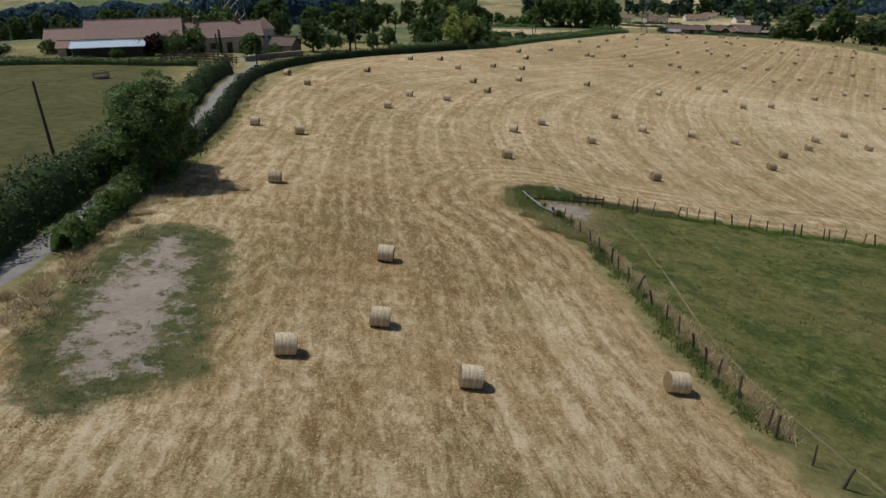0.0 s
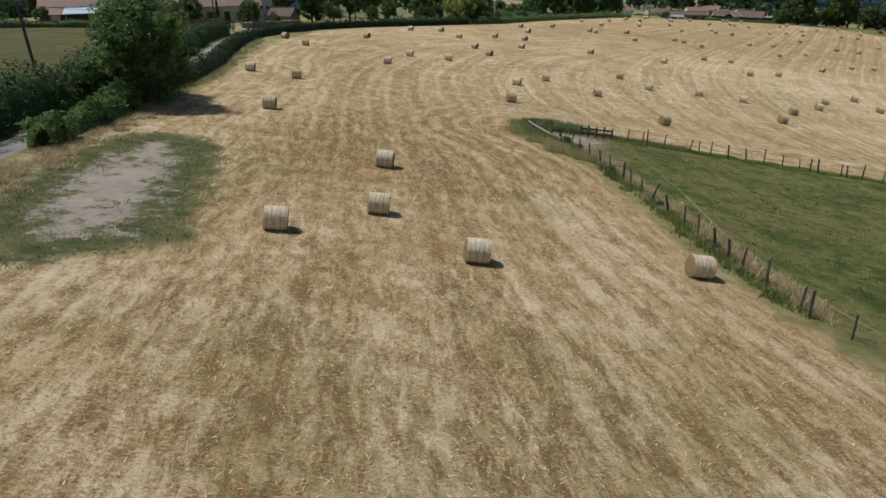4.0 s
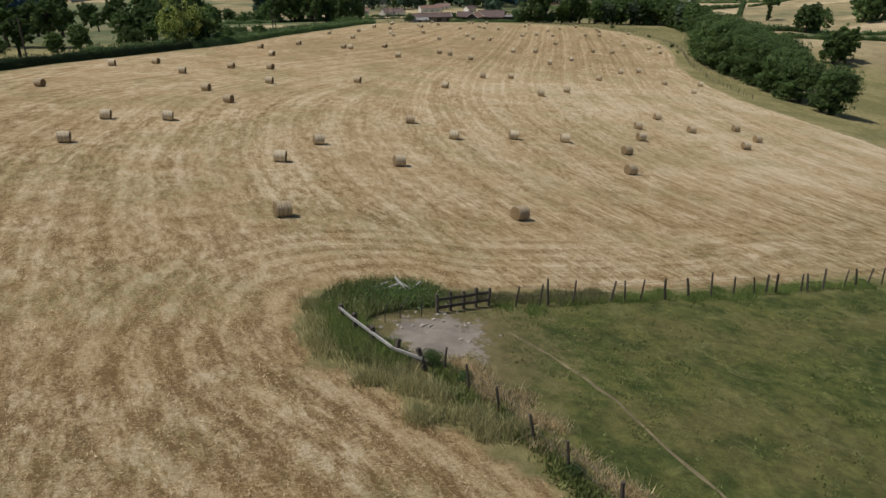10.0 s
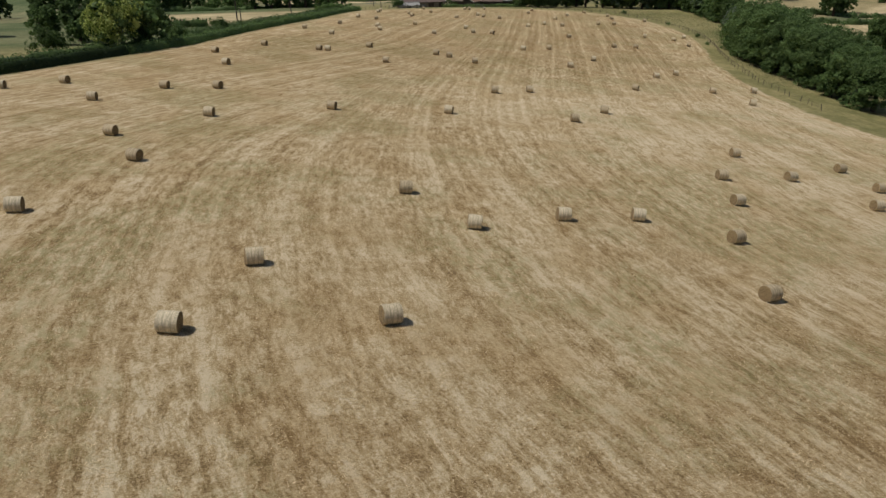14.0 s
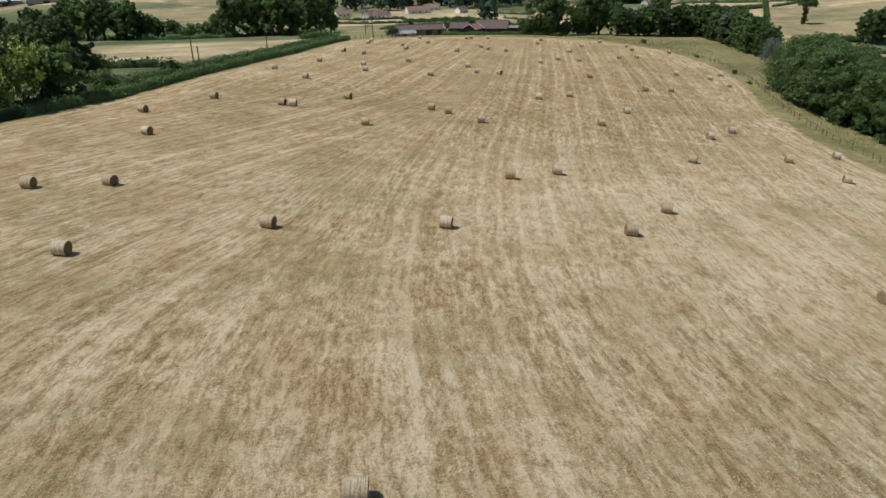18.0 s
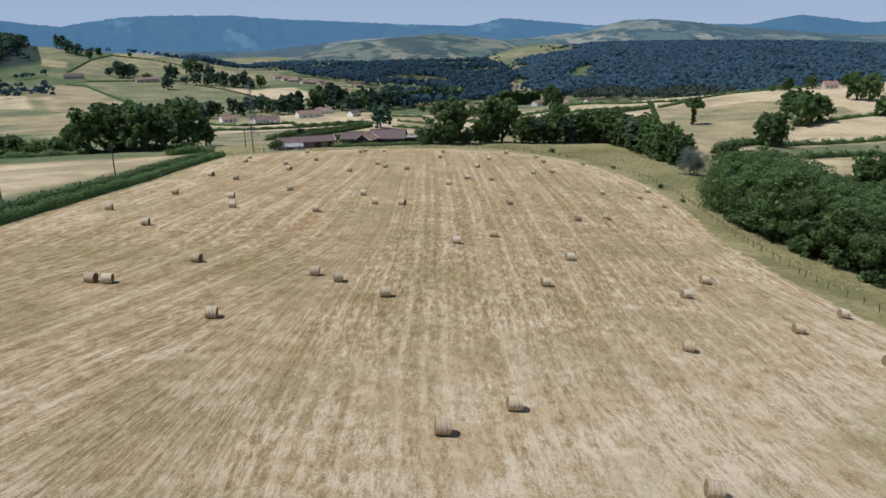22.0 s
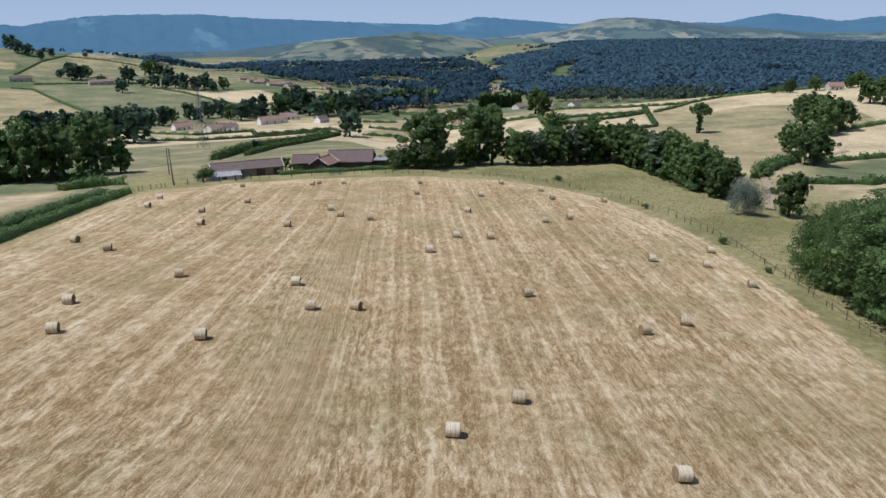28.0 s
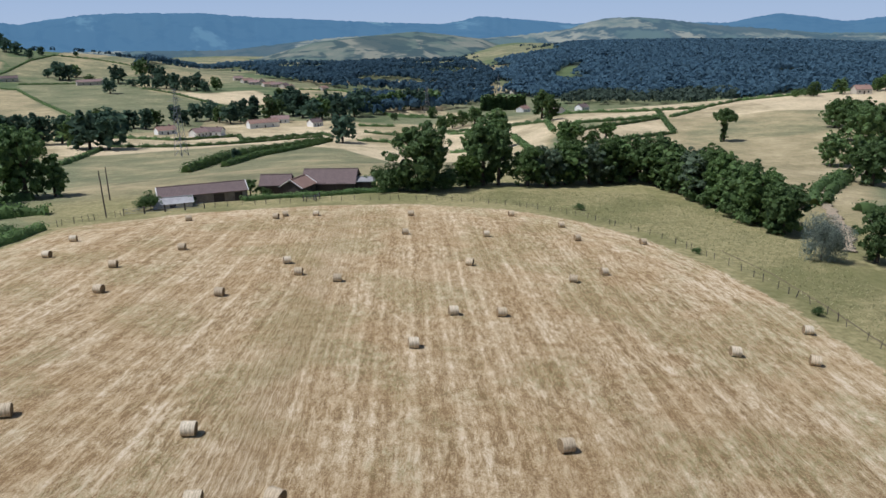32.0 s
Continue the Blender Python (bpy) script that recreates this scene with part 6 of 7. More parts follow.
blades("slope_grass", bank, 0.28, GRASS_MIXED, "rough drying grass on the slope", "grass", 33, 0.06, 0.6)

# left of the field and beyond its foot
for x, y, h, shape, tone, wide in ((7.0, 231, 11.5, "oak", 0, 1.15), (2.0, 236, 10, "oak", 0, 1.2), (11.2, 232.5, 5.5, "bush", 1, 1.0), (-4, 228, 6, "oak", 0, 1.2), (81, 372, 16.6, "oak", 0, 1.05), (77, 381, 14.3, "oak", 1, 1.1), (86.5, 371, 8.6, "oak", 0, 1.1), (70, 366, 15, "oak", 0, 1.1), (64, 368, 16.3, "oak", 0, 1.05), (57, 372, 15.9, "oak", 1, 1.1), (51, 376, 15, "oak", 0, 1.1), (47, 390, 11, "oak", 1, 1.1), (43, 388, 8.9, "bush", 0, 1.0), (36, 389, 6.7, "bush", 1, 1.1), (30, 395, 8, "oak", 0, 1.2), (24, 402, 9.4, "oak", 1, 1.2), (20, 394, 10.5, "oak", 0, 1.2), (13, 393, 14.9, "oak", 0, 1.1), (5.3, 396, 17.4, "oak", 0, 1.0), (-0.5, 397, 16.7, "oak", 0, 1.05), (-7, 406, 16.9, "oak", 0, 1.05), (-18, 402, 13, "oak", 1, 1.1), (-30, 398, 11, "oak", 0, 1.2), (-45, 395, 14, "oak", 0, 1.1)):
    plant(x, y, h, shape, (LEAF_DARK, LEAF)[tone], "mid", "bush" if shape == "bush" else "tree", ("big dark spreading oak beside the pale field", "green spreading tree beside the pale field")[tone], wide, "oaks beyond the hedge")

TRACK_TREES = [(330, 332, 13.0, "oak"), (284, 296, 14.1, "oak"), (276, 290, 13.0, "oak"), (383, 351, 17.5, "oak"), (393, 358, 19.0, "oak"), (400, 352, 16.0, "oak"), (427, 388, 14.2, "oak"), (430, 382, 15.0, "oak"), (449, 345, 12.5, "oak"), (512, 390, 18.4, "oak"), (512, 398, 17.0, "oak"), (214, 218, 11.5, "oak"), (222, 222, 12.5, "oak"), (292, 246, 14.8, "oak"), (405, 302, 12.0, "oak")]
HOUSE_TREES = [(544, 471, 10.1, "oak"), (563, 464, 11.2, "oak"), (546, 478, 6.5, "bush"), (597, 452, 11.7, "oak"), (588, 453, 9.6, "oak"), (539, 481, 5.5, "bush")]
MEADOW_TREES = [(284, 493, 14.3, "oak"), (313, 428, 10.8, "open"), (300, 423, 7.1, "oak"), (235, 365, 12.1, "oak"), (379, 554, 19.1, "tall"), (364, 528, 16.4, "tall"), (358, 630, 11.4, "oak"), (370, 634, 12.1, "oak"), (382, 636, 13.6, "oak"), (346, 624, 11.2, "oak"), (288, 479, 21.2, "tall"), (354, 712, 7.0, "oak"), (394, 719, 10.4, "oak"), (288, 551, 5.6, "bush")]
HOUSE_ROW_TREES = [(77, 670, 17.0, "oak"), (87, 664, 17.6, "oak"), (97, 653, 17.9, "oak"), (107, 658, 16.6, "oak"), (112, 625, 19.1, "oak"), (117, 616, 21.6, "oak"), (126, 612, 22.9, "oak"), (135, 731, 18.3, "oak"), (162, 765, 13.7, "oak"), (169, 756, 15.4, "oak"), (180, 773, 12.9, "oak"), (155, 767, 13.7, "oak"), (198, 790, 14.4, "oak"), (199, 765, 12.8, "tall"), (214, 794, 15.6, "oak"), (227, 799, 16.9, "oak"), (229, 778, 14.3, "tall"), (234, 765, 17.0, "oak"), (246, 778, 18.5, "oak"), (244, 746, 15.6, "oak"), (267, 808, 18.5, "tall"), (249, 580, 18.0, "oak"), (164, 502, 5.5, "oak")]
VILLAGE_TREES = [(267, 758, 22.1, "oak"), (286, 791, 22.4, "oak"), (297, 793, 24.8, "oak"), (296, 767, 22.8, "oak"), (294, 741, 17.9, "oak"), (304, 745, 20.2, "oak"), (319, 759, 22.9, "oak"), (312, 727, 17.7, "oak"), (335, 749, 22.8, "oak"), (369, 801, 20.5, "oak"), (361, 765, 18.3, "oak"), (389, 795, 18.3, "oak"), (407, 804, 19.9, "oak"), (426, 813, 20.4, "oak"), (430, 797, 21.2, "oak"), (456, 818, 19.7, "oak"), (323, 900, 17.6, "tall")]
HILL_TREES = [(136, 1206, 11.9, "oak"), (147, 1182, 23.3, "oak"), (157, 1185, 20.0, "oak"), (167, 1209, 17.1, "oak"), (176, 1146, 12.1, "bush"), (206, 1141, 22.5, "oak"), (182, 1033, 17.1, "oak"), (217, 1112, 10.9, "bush"), (227, 1088, 16.8, "oak"), (237, 1078, 13.6, "oak"), (248, 1075, 18.1, "oak"), (256, 1059, 19.3, "oak"), (264, 1044, 16.1, "oak"), (277, 1053, 20.8, "oak"), (282, 1033, 13.1, "oak"), (298, 1048, 16.3, "oak"), (126, 1353, 13.6, "oak"), (112, 1377, 17.9, "oak"), (142, 1383, 12.0, "oak"), (246, 1220, 24.5, "oak"), (263, 1235, 16.0, "oak"), (187, 1387, 8.0, "oak"), (250, 1115, 23.6, "tall"), (100, 1392, 20.1, "oak"), (92, 1432, 22.8, "oak")]
for x, y, h, shape in TRACK_TREES + HOUSE_TREES + MEADOW_TREES:
    plant(x, y, h, shape, (LEAF_DARK, LEAF)[RNG.random() < 0.35], "mid", "bush" if shape == "bush" else "tree", "dark green bush in the dry meadows" if shape == "bush" else "dark green tree among the dry meadows", 1.15, "trees among the meadows")
for x, y, h, shape in HOUSE_ROW_TREES + VILLAGE_TREES + HILL_TREES:
    plant(x, y, h, shape, (LEAF_HALF_HAZED, LEAF_HALF_HAZED, LEAF_DARK)[int(x + y) % 3], "far", "bush" if shape == "bush" else "tree", "dark bush on a far field border" if shape == "bush" else "dark tree round the valley houses", 1.15, "trees round the valley houses")
VILLAGE = random.Random(12)
for k in range(34):
    a, far = radians(-31 + k * 1.0 + VILLAGE.uniform(-0.6, 0.6)), VILLAGE.choice((205, 235, 265, 300)) + VILLAGE.uniform(-12, 12)
    plant(math.sin(a) * far, math.cos(a) * far, VILLAGE.uniform(6, 11), VILLAGE.choice(("oak", "oak", "tall", "open")), (LEAF_DARK, LEAF_DARK, LEAF)[k % 3], "mid", "tree", "dark green tree behind the farmstead", 1.15, "trees behind the farmstead")
plant(363, 403, 15.1, "ivy", LEAF_DARK, "mid", "lone_tree", "lone ivy-clad tree with a flat crown in dry grass", 1.0)
for k in range(17):
    plant(473 + 3.2 * k, 757, RNG.uniform(15, 18), "poplar", LEAF_DARK, "far", "poplar", "slim poplar in a straight row", 1.0, "row of poplars")

HEDGES_WEST = [
    [(169, 650), (209, 656), (202, 623), (258, 633), (257, 614)],
    [(104, 672), (132, 694), (146, 688), (169, 651)],
    [(128, 627), (162, 605), (194, 605), (252, 617)],
    [(98, 539), (109, 572), (123, 614)],
    [(99, 1095), (116, 945), (129, 847)],
    [(102, 1144), (187, 1142)],
    [(223, 1081), (243, 1024), (268, 910), (296, 889)],
    [(87, 1228), (125, 1332), (159, 1386)],
    [(159, 1386), (207, 1366), (251, 1324), (251, 1228)],
    [(291, 637), (304, 618), (312, 603)],
    [(263, 590), (282, 585), (280, 552)],
    [(387, 817), (369, 750), (396, 736)],
    [(364, 741), (402, 713)],
    [(306, 679), (331, 668)],
    [(-63, 604), (-9, 422), (19, 388), (44, 381), (82, 368)], [(11, 247), (23, 247)],
]
HEDGES_EAST = [
    [(337, 616), (346, 611), (363, 596), (361, 529)],
    [(338, 604), (350, 575), (362, 572)],
    [(380, 553), (422, 528), (451, 522)],
    [(342, 495), (372, 492), (421, 493)],
    [(333, 468), (414, 487)],
    [(292, 423), (318, 429), (345, 438), (374, 441)],
    [(424, 487), (453, 496), (474, 502)],
    [(451, 522), (476, 504), (516, 507)],
    [(516, 507), (548, 489), (581, 477), (626, 454)],
    [(276, 292), (313, 304), (334, 303), (376, 298), (440, 284)],
    [(232, 270), (253, 260), (303, 262), (360, 264)],
    [(381, 352), (431, 351), (468, 345), (540, 330)],
    [(229, 278), (242, 286), (268, 297), (308, 316)],
    [(232, 277), (243, 283), (260, 290), (291, 304)],
    [(287, 520), (292, 503), (292, 490)],
    [(396, 1041), (441, 1023), (448, 973)],
    [(79, 1113), (99, 1095)],
]
for n_hedge, line in enumerate(HEDGES_WEST + HEDGES_EAST):
    hedge(line, 2.8, 2.0, LEAF_DARK, "low dark hedge between meadows", 0.6, 8, 0.5, "meadow_hedge", 50 + n_hedge)
for line in ([(448, 519), (405, 474), (376, 443)], [(365, 533), (328, 482)], [(324, 512), (289, 457), (274, 432)]):
    hedge(line, 3.4, 1.8, LEAF_DARK, "broad fresh green hedge dividing pale fields", 0.6, 16, 0.3, "meadow_hedge", 90)
hedge([(134, 462), (154, 497), (165, 522), (189, 547), (241, 587)], 4.6, 3.4, LEAF, "thick green double hedge running up from the barns", 0.6, 24, 0.3, "meadow_hedge", 71)
hedge([(151, 473), (182, 523), (246, 589)], 3.4, 2.4, LEAF, "thick hedge beside the farm track", 0.6, 20, 0.3, "meadow_hedge", 72)
hedge([(70, 345), (78, 348), (84, 346)], 4, 2.4, LEAF, "overgrown hedge end by the barns", 0.4, 30, 0.4, "meadow_hedge", 73)


def valley_house(x, y, turn, long, wall, roof, tall=3.2):
    ob = gabled("house", "pale valley house with a tiled roof", x, y, turn, long, 7.5, tall, tall + 2.4, wall, roof, [(-1, -long * 0.28, 0.9, 1.1, 1.3, "window"), (-1, 0.2, 0, 1.1, 2.1, "door"), (-1, long * 0.28, 0.9, 1.1, 1.3, "window")], category="house")
    ob["group"] = "houses in the valley"
    on(ob, "chimney", (long * 0.2, -0.4, tall + 1.6), (long * 0.2 + 0.8, 0.4, tall + 3.3), TILES)


for n_house, (x, y, turn, long) in enumerate(((174, 710, 10, 13), (188, 674, 25, 10), (198, 677, -40, 14), (246, 720, 5, 23), (268, 744, -20, 14), (278, 696, 15, 9), (486, 710, 20, 12), (445, 614, 80, 9), (506, 654, 10, 10), (570, 454, -35, 10), (174, 1134, 5, 28), (91, 1171, 0, 24), (359, 1128, 20, 16), (361, 1105, -30, 14), (375, 1121, 60, 13), (373, 1084, 10, 17), (381, 1077, -15, 14), (388, 1069, 35, 12), (392, 1055, 70, 10), (360, 1171, 0, 12), (646, 929, 5, 15), (425, 1032, 20, 10))):
    valley_house(x, y, turn, long, RENDER_WHITE if n_house < 9 else RENDER_PALE, (TILES_ORANGE, TILES, TILES_BROWN)[n_house % 3], 3.2 if long < 20 else 3.8)


def works_shed(x, y, turn, long, deep, tall, roof):
    ob = gabled("works_shed", "large pale works shed in the valley", x, y, turn, long, deep, tall, tall + 2.5, TIN_GREY, roof, [(-1, 0, 0, long * 0.15, tall * 0.7, "door")])
    ob["group"] = "works in the valley"


for x, y, turn, long, deep, tall, roof in ((-13, 940, 15, 24, 18, 7, TIN_GREY), (-77, 966, 5, 37, 13, 4, TIN_PALE), (-118, 985, 5, 34, 15, 5, TIN_PALE), (-116, 1066, 0, 37, 15, 5, TIN_PALE), (-70, 1062, 8, 18, 11, 4, TIN_BLUE), (-150, 1020, 0, 31, 15, 5, TIN_PALE), (-45, 1030, 12, 16, 10, 4, TIN_PALE)):
    works_shed(x, y, turn, long, deep, tall, roof)


def pylon(x, y, tall, turn, wide=4.6):
    ob = thing("pylon", "grey steel lattice pylon", "pylon", "power line", at=(x, y, height(x, y)), turn=turn)
    at = lambda sx, sy, k: Vector((sx * wide / 2 * (1 - 0.82 * k), sy * wide / 2 * (1 - 0.82 * k), tall * k))
    corners = ((-1, -1), (1, -1), (1, 1), (-1, 1))
    for sx, sy in corners:
        bm = bmesh.new()
        tube(bm, [at(sx, sy, 0), at(sx, sy, 1)], [0.13, 0.08], 4)
        part("leg", bm, GALVANISED, ob)
    steps = [0, 0.14, 0.27, 0.39, 0.5, 0.6, 0.69, 0.77, 0.84, 0.9, 0.95, 1.0]
    for (ax, ay), (bx, by) in zip(corners, corners[1:] + corners[:1]):
        bm = bmesh.new()
        for lo, hi in zip(steps, steps[1:]):
            tube(bm, [at(ax, ay, lo), at(bx, by, hi)], [0.06, 0.06], 3)
            tube(bm, [at(bx, by, lo), at(ax, ay, hi)], [0.06, 0.06], 3)
        part("bracing", bm, GALVANISED, ob)
    for k, reach in ((0.72, 4.4), (0.84, 5.2), (0.96, 3.6)):
        bm = bmesh.new()
        for s in (-1, 1):
            tube(bm, [(0, 0, tall * k), (s * reach, 0, tall * k)], [0.1, 0.06], 4)
            tube(bm, [(0, 0, tall * (k + 0.045)), (s * reach, 0, tall * k)], [0.08, 0.05], 4)
        part("crossarm", bm, GALVANISED, ob)


pylon(152, 556, 32, 35), pylon(416, 764, 24, 35), pylon(-66, 232, 40, 35, 7.0), pylon(600, 905, 28, 35)

# ---- woods, hedgerow trees and hills further off ----
def wood(name, places, tall, leaves, label, seed, each=30, spray=0.24, broad=1.0):
    """Many trees as one mass: each a heap of large sprays over a round crown."""
    rnd = np.random.default_rng(seed)
    k = len(places)
    h = tall * rnd.uniform(0.8, 1.18, k)
    d = rnd.normal(0, 1, (k, each, 3))
    d[..., 2] = np.abs(d[..., 2]) * 1.1 - 0.1
    d /= np.linalg.norm(d, axis=2)[..., None]
    foot = np.stack([places[:, 0], places[:, 1], ground(places[:, 0], places[:, 1])], 1)
    r = h * broad * rnd.uniform(0.34, 0.5, k)
    c = foot[:, None] + np.stack([d[..., 0] * r[:, None], d[..., 1] * r[:, None], h[:, None] * 0.52 + d[..., 2] * h[:, None] * 0.47], 2) * 1.0
    v, f = cards(c.reshape(-1, 3), d.reshape(-1, 3), np.repeat(h, each) * spray * 1.2, rnd, 0.2, 0.22)
    mesh = raw_mesh(name, v, f, leaves)
    return tagged(new(name, mesh), label, "wood", kind="stuff")


RW = np.random.default_rng(77)
cand = RW.uniform((560, 300), (1860, 1700), (44000, 2))
cand = cand[in_forest(cand[:, 0], cand[:, 1]) & (np.sin(cand[:, 0] / 70) * np.sin(cand[:, 1] / 55) < 0.9)]
wood("forest", cand, 10, LEAF_HAZED, "dark broadleaf forest on the valley's far slope", 78, 11, 0.36, 1.45)
cand = RW.uniform((-700, 1150), (150, 1800), (11000, 2))
cand = cand[hill_share(cand[:, 0], cand[:, 1]) > 0.3 + 0.15 * np.sin(cand[:, 0] / 37)]
wood("forest", cand, 13, LEAF_HALF_HAZED, "dark forest over the hill behind the works", 79, 18, 0.3, 1.3)

# hedgerows: lines of trees along the borders of the fields
rows = []
for _ in range(340):
    az, far = radians(RW.uniform(-22, 68)), RW.uniform(700, 2700)
    cx, cy = 80 + math.sin(az) * far, 190 + math.cos(az) * far
    turn = radians(RW.choice((20.0, 110.0)) + RW.normal(0, 14))
    half = RW.uniform(40, 150)
    number = int(half * 2 / RW.uniform(7, 15))
    s = RW.uniform(-half, half, number)
    rows.append(np.stack([cx + math.cos(turn) * s + RW.normal(0, 2.5, number), cy + math.sin(turn) * s + RW.normal(0, 2.5, number)], 1))
rows = np.vstack(rows)
rows = rows[(np.hypot(rows[:, 0] - 80, rows[:, 1] - 190) > np.where(rows[:, 0] > 60, 1250, 790)) & (np.hypot(rows[:, 0] - 80, rows[:, 1] - 190) < 1800) & ~in_forest(rows[:, 0], rows[:, 1])]
wood("hedgerow_trees", rows, 7, LEAF_HAZED, "dark hedgerow trees between the valley's fields", 80, 16, 0.32)
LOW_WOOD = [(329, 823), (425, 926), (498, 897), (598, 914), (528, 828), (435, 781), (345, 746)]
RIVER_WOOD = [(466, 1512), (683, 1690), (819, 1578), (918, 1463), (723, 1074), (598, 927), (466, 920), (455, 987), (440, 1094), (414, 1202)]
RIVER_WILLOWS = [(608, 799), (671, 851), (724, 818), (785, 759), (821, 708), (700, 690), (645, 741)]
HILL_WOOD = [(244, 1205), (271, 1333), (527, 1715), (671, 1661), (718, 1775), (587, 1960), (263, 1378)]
for outline, share, tall, leaves, label in ((LOW_WOOD, 0.75, 12, LEAF_HAZED, "dark trees along the valley stream"), (RIVER_WOOD, 0.62, 12, LEAF_HAZED, "dark groves along the valley floor"), (RIVER_WILLOWS, 1.0, 10, LEAF_WILLOW, "paler willows along the river"), (HILL_WOOD, 0.5, 11, LEAF_HAZED, "dark groves round the hill village")):
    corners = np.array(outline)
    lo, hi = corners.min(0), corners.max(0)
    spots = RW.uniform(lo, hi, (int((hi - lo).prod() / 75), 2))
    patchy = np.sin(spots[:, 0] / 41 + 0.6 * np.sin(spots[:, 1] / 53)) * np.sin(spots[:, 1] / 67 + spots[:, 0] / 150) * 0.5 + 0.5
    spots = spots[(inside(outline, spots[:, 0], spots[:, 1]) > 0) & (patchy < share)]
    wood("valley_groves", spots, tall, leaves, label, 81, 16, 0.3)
cand = RW.uniform((-460, 260), (40, 900), (5200, 2))
cand = cand[(cand[:, 0] < 2 - 0.22 * (cand[:, 1] - 115)) & (np.sin(cand[:, 0] / 46) + np.sin(cand[:, 1] / 37) > -0.45)]
wood("valley_groves", cand, 12, LEAF_HAZED, "dark woods behind the farmstead", 82, 90, 0.13)



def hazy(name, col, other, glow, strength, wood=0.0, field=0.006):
    """Distant land with the haze of miles of bright air put into its colour and glow: a patchwork of fields, dark
    hedges between them, and woods.
    """
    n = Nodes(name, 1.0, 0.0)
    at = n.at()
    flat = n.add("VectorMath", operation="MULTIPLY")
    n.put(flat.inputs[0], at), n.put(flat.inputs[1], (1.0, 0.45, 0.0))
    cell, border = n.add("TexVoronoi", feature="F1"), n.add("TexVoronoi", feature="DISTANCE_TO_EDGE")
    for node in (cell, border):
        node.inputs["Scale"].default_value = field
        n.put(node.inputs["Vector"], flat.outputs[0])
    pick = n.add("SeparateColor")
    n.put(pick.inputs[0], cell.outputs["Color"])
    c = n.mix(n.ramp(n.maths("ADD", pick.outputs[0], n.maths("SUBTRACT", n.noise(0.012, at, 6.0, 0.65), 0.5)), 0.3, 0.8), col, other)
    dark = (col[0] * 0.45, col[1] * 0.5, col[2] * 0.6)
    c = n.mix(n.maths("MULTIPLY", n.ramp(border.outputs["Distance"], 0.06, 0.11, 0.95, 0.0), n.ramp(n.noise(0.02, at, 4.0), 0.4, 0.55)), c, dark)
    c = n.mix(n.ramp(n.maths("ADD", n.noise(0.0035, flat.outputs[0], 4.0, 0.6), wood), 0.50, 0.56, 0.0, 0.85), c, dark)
    # air haze painted in as a bluish glow of the land itself
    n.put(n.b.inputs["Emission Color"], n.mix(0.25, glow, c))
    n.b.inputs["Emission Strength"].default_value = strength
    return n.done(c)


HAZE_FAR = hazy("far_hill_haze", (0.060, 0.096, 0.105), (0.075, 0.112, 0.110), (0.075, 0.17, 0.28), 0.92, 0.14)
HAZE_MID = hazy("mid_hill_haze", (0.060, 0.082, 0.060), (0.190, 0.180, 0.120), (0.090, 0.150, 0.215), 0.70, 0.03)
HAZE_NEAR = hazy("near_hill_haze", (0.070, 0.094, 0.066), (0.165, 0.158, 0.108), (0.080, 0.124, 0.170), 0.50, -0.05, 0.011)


def far_hills(name, label, crest, near, far, material, seed, rough=1.0):
    """A range of hills; crest gives its skyline as degrees round from north and metres above the eye."""
    rnd = np.random.default_rng(seed)
    az = np.linspace(crest[0][0], crest[-1][0], 700)
    top = np.interp(az, [c[0] for c in crest], [c[1] for c in crest])
    kernel = np.hanning(9) / np.hanning(9).sum()
    top = np.convolve(np.pad(top, 4, "edge"), kernel, "valid") + rnd.normal(0, 1.3 * rough, len(az))
    rows_n = 12
    verts, faces = [], []
    for j in range(rows_n):
        k = j / (rows_n - 1)
        r = near + (far - near) * k
        z = -66 + (top + 66) * (k * k * (3 - 2 * k)) + rnd.normal(0, rough, len(az)) * math.sin(k * math.pi)
        for i, a in enumerate(az):
            verts.append((80 + r * math.sin(radians(a)), 190 + r * math.cos(radians(a)), z[i]))
    w = len(az)
    for j in range(rows_n - 1):
        for i in range(w - 1):
            faces.append((j * w + i, j * w + i + 1, (j + 1) * w + i + 1, (j + 1) * w + i))
    tagged(new(name, raw_mesh(name, verts, faces, material, True)), label, "hills", kind="structure")


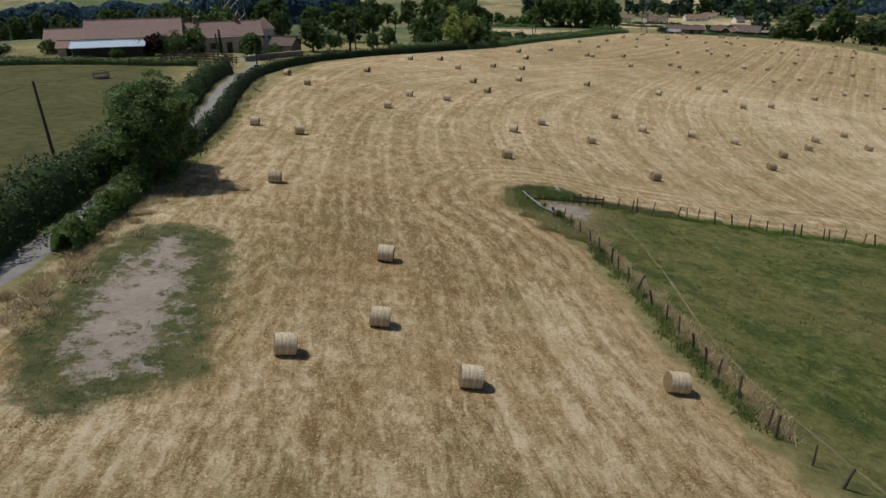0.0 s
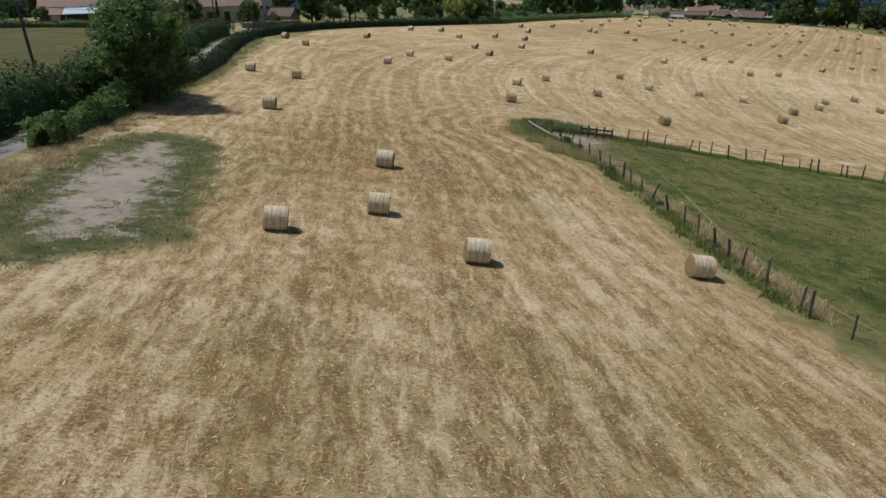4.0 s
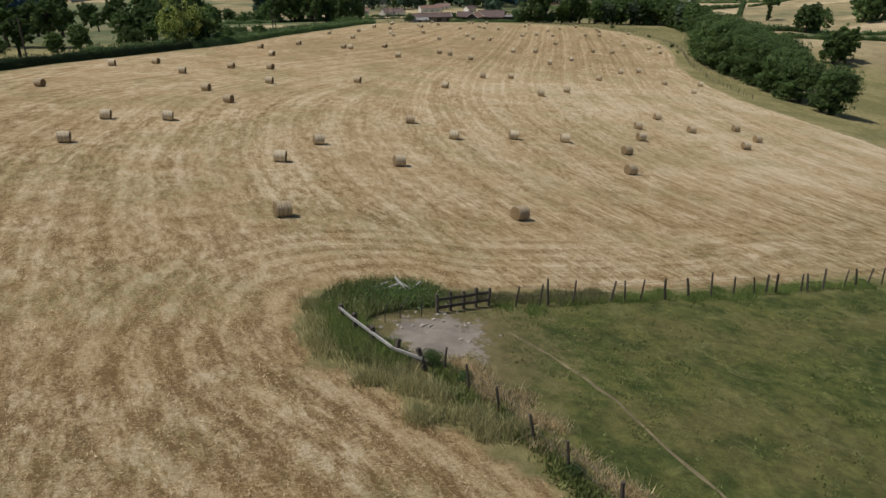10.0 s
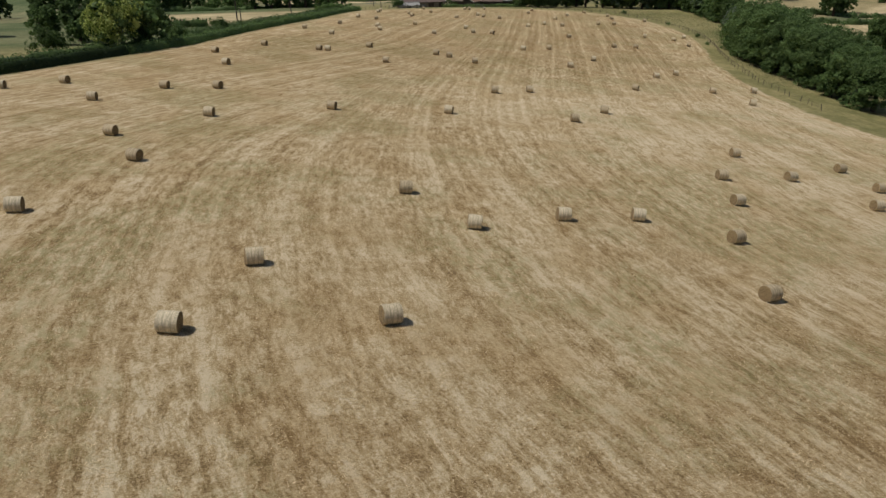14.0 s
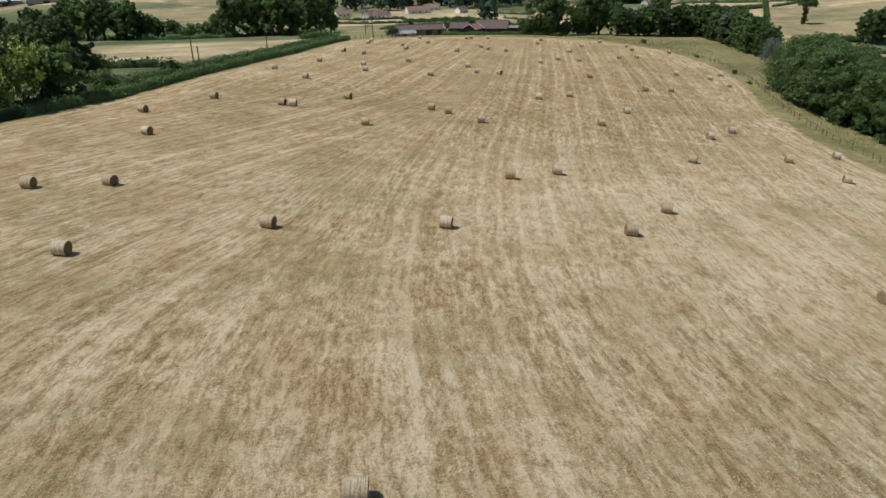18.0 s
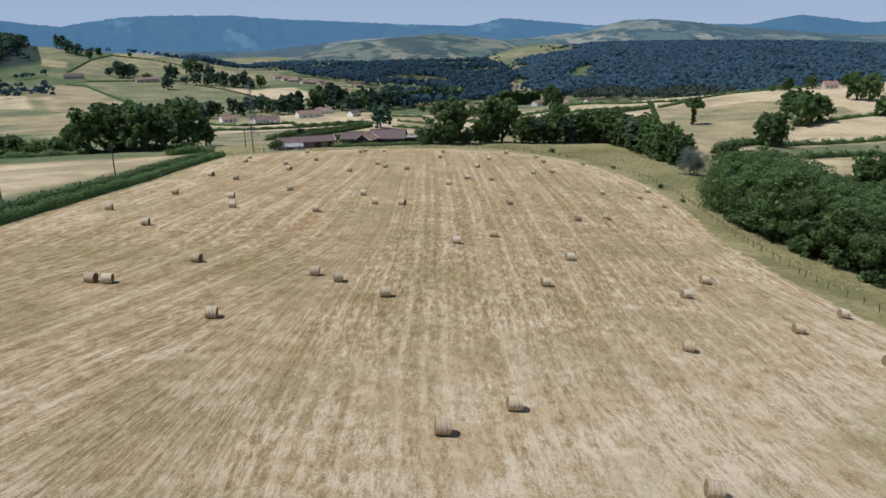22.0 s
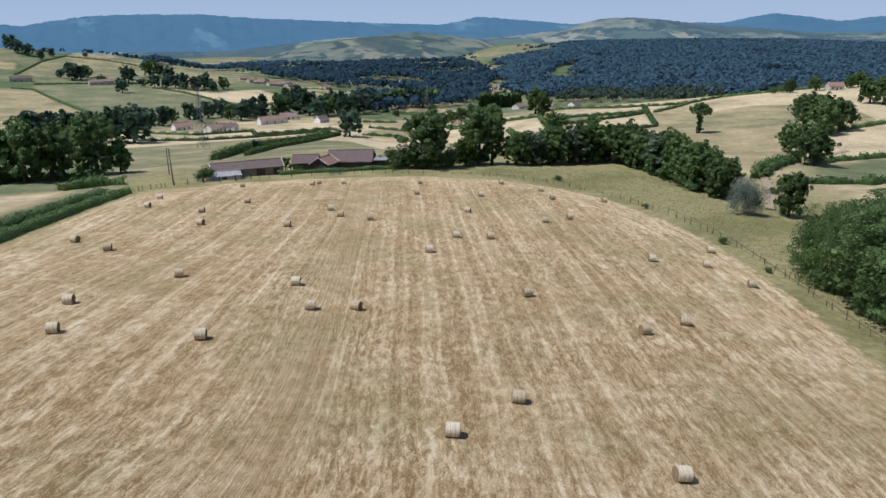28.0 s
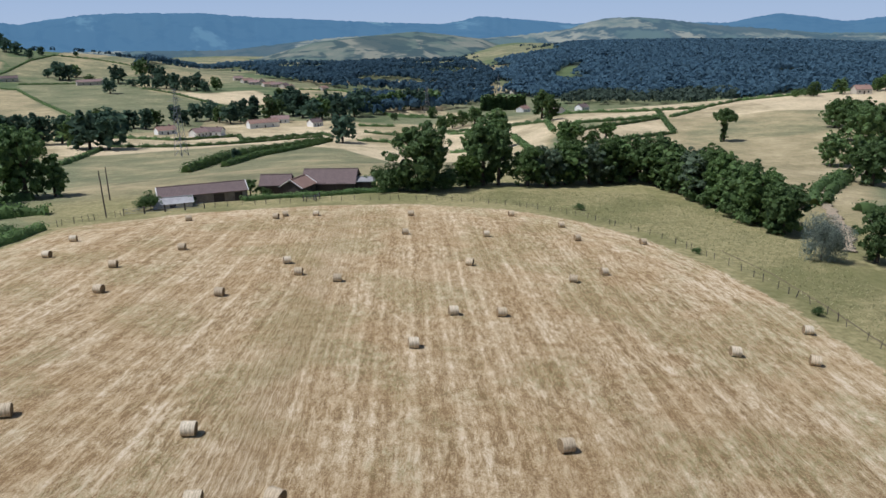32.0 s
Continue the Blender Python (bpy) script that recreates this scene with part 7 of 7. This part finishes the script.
CREST_FAR = [(-40.0, 120), (-9.4, 126), (-6.1, 131), (-4.3, 136), (-2.2, 128), (0.0, 105), (1.9, 89), (3.0, 103), (4.3, 117), (6.1, 134), (9.8, 142), (14.0, 141), (16.4, 125), (22.2, 106), (25.6, 93), (31.6, 77), (33.4, 92), (34.5, 116), (36.9, 100), (39.5, 84), (42.0, 67), (43.7, 76), (46.2, 79), (52.9, 60), (54.7, 88), (56.2, 101), (58.0, 84), (60.4, 56), (61.7, 68), (62.6, 76), (90.0, 90)]
CREST_MID = [(-40.0, -10), (-9.8, -11), (-2.8, -8), (0.6, -21), (7.6, -23), (15.3, -27), (18.7, -9), (22.1, 10), (25.5, 20), (28.1, 23), (31.6, 12), (35.1, 5), (37.8, 16), (41.2, 35), (43.7, 72), (46.2, 78), (48.6, 66), (51.0, 48), (52.9, 38), (55.2, 28), (58.8, 10), (62.8, 8), (90.0, 0)]
CREST_NEAR = [(-12.0, -66), (8.0, -60), (14.0, -52), (17.5, -42), (22.0, 4), (24.6, 14), (28.1, 26), (29.7, 30), (32.5, 18), (34.7, 6), (36.4, -14), (40.0, -50), (60.0, -66)]
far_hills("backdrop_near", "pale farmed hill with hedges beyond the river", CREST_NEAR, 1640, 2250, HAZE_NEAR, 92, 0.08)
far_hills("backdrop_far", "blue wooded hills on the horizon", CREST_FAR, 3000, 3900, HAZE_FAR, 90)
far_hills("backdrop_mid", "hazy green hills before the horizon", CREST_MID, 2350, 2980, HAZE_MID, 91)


def sky_haze():
    n = Nodes("bright_haze", 1.0, 0.0)
    x = n.add("SeparateXYZ")
    n.put(x.inputs[0], n.at())
    c = n.mix(n.ramp(x.outputs[2], -60.0, 520.0), (0.58, 0.67, 0.77), (0.42, 0.56, 0.74))
    n.put(n.b.inputs["Emission Color"], c)
    n.b.inputs["Emission Strength"].default_value = 0.8
    m = n.done((0.0, 0.0, 0.0))
    verts, faces = [], []
    for i in range(121):
        a = radians(-60 + 1.5 * i)
        verts += [(80 + 4080 * math.sin(a), 190 + 4080 * math.cos(a), z) for z in (-90, 760)]
    for i in range(85):
        faces.append((2 * i, 2 * i + 1, 2 * i + 3, 2 * i + 2))
    tagged(new("backdrop_sky", raw_mesh("backdrop_sky", verts, faces, m)), "bright hazy lower sky", "sky", kind="structure")


sky_haze()

# ---- plan units to metres ----
for ob in list(scene.objects):
    if ob.parent is None and ob.type in ("MESH", "EMPTY"):
        ob.matrix_world = Matrix.Scale(PLAN, 4) @ ob.matrix_world
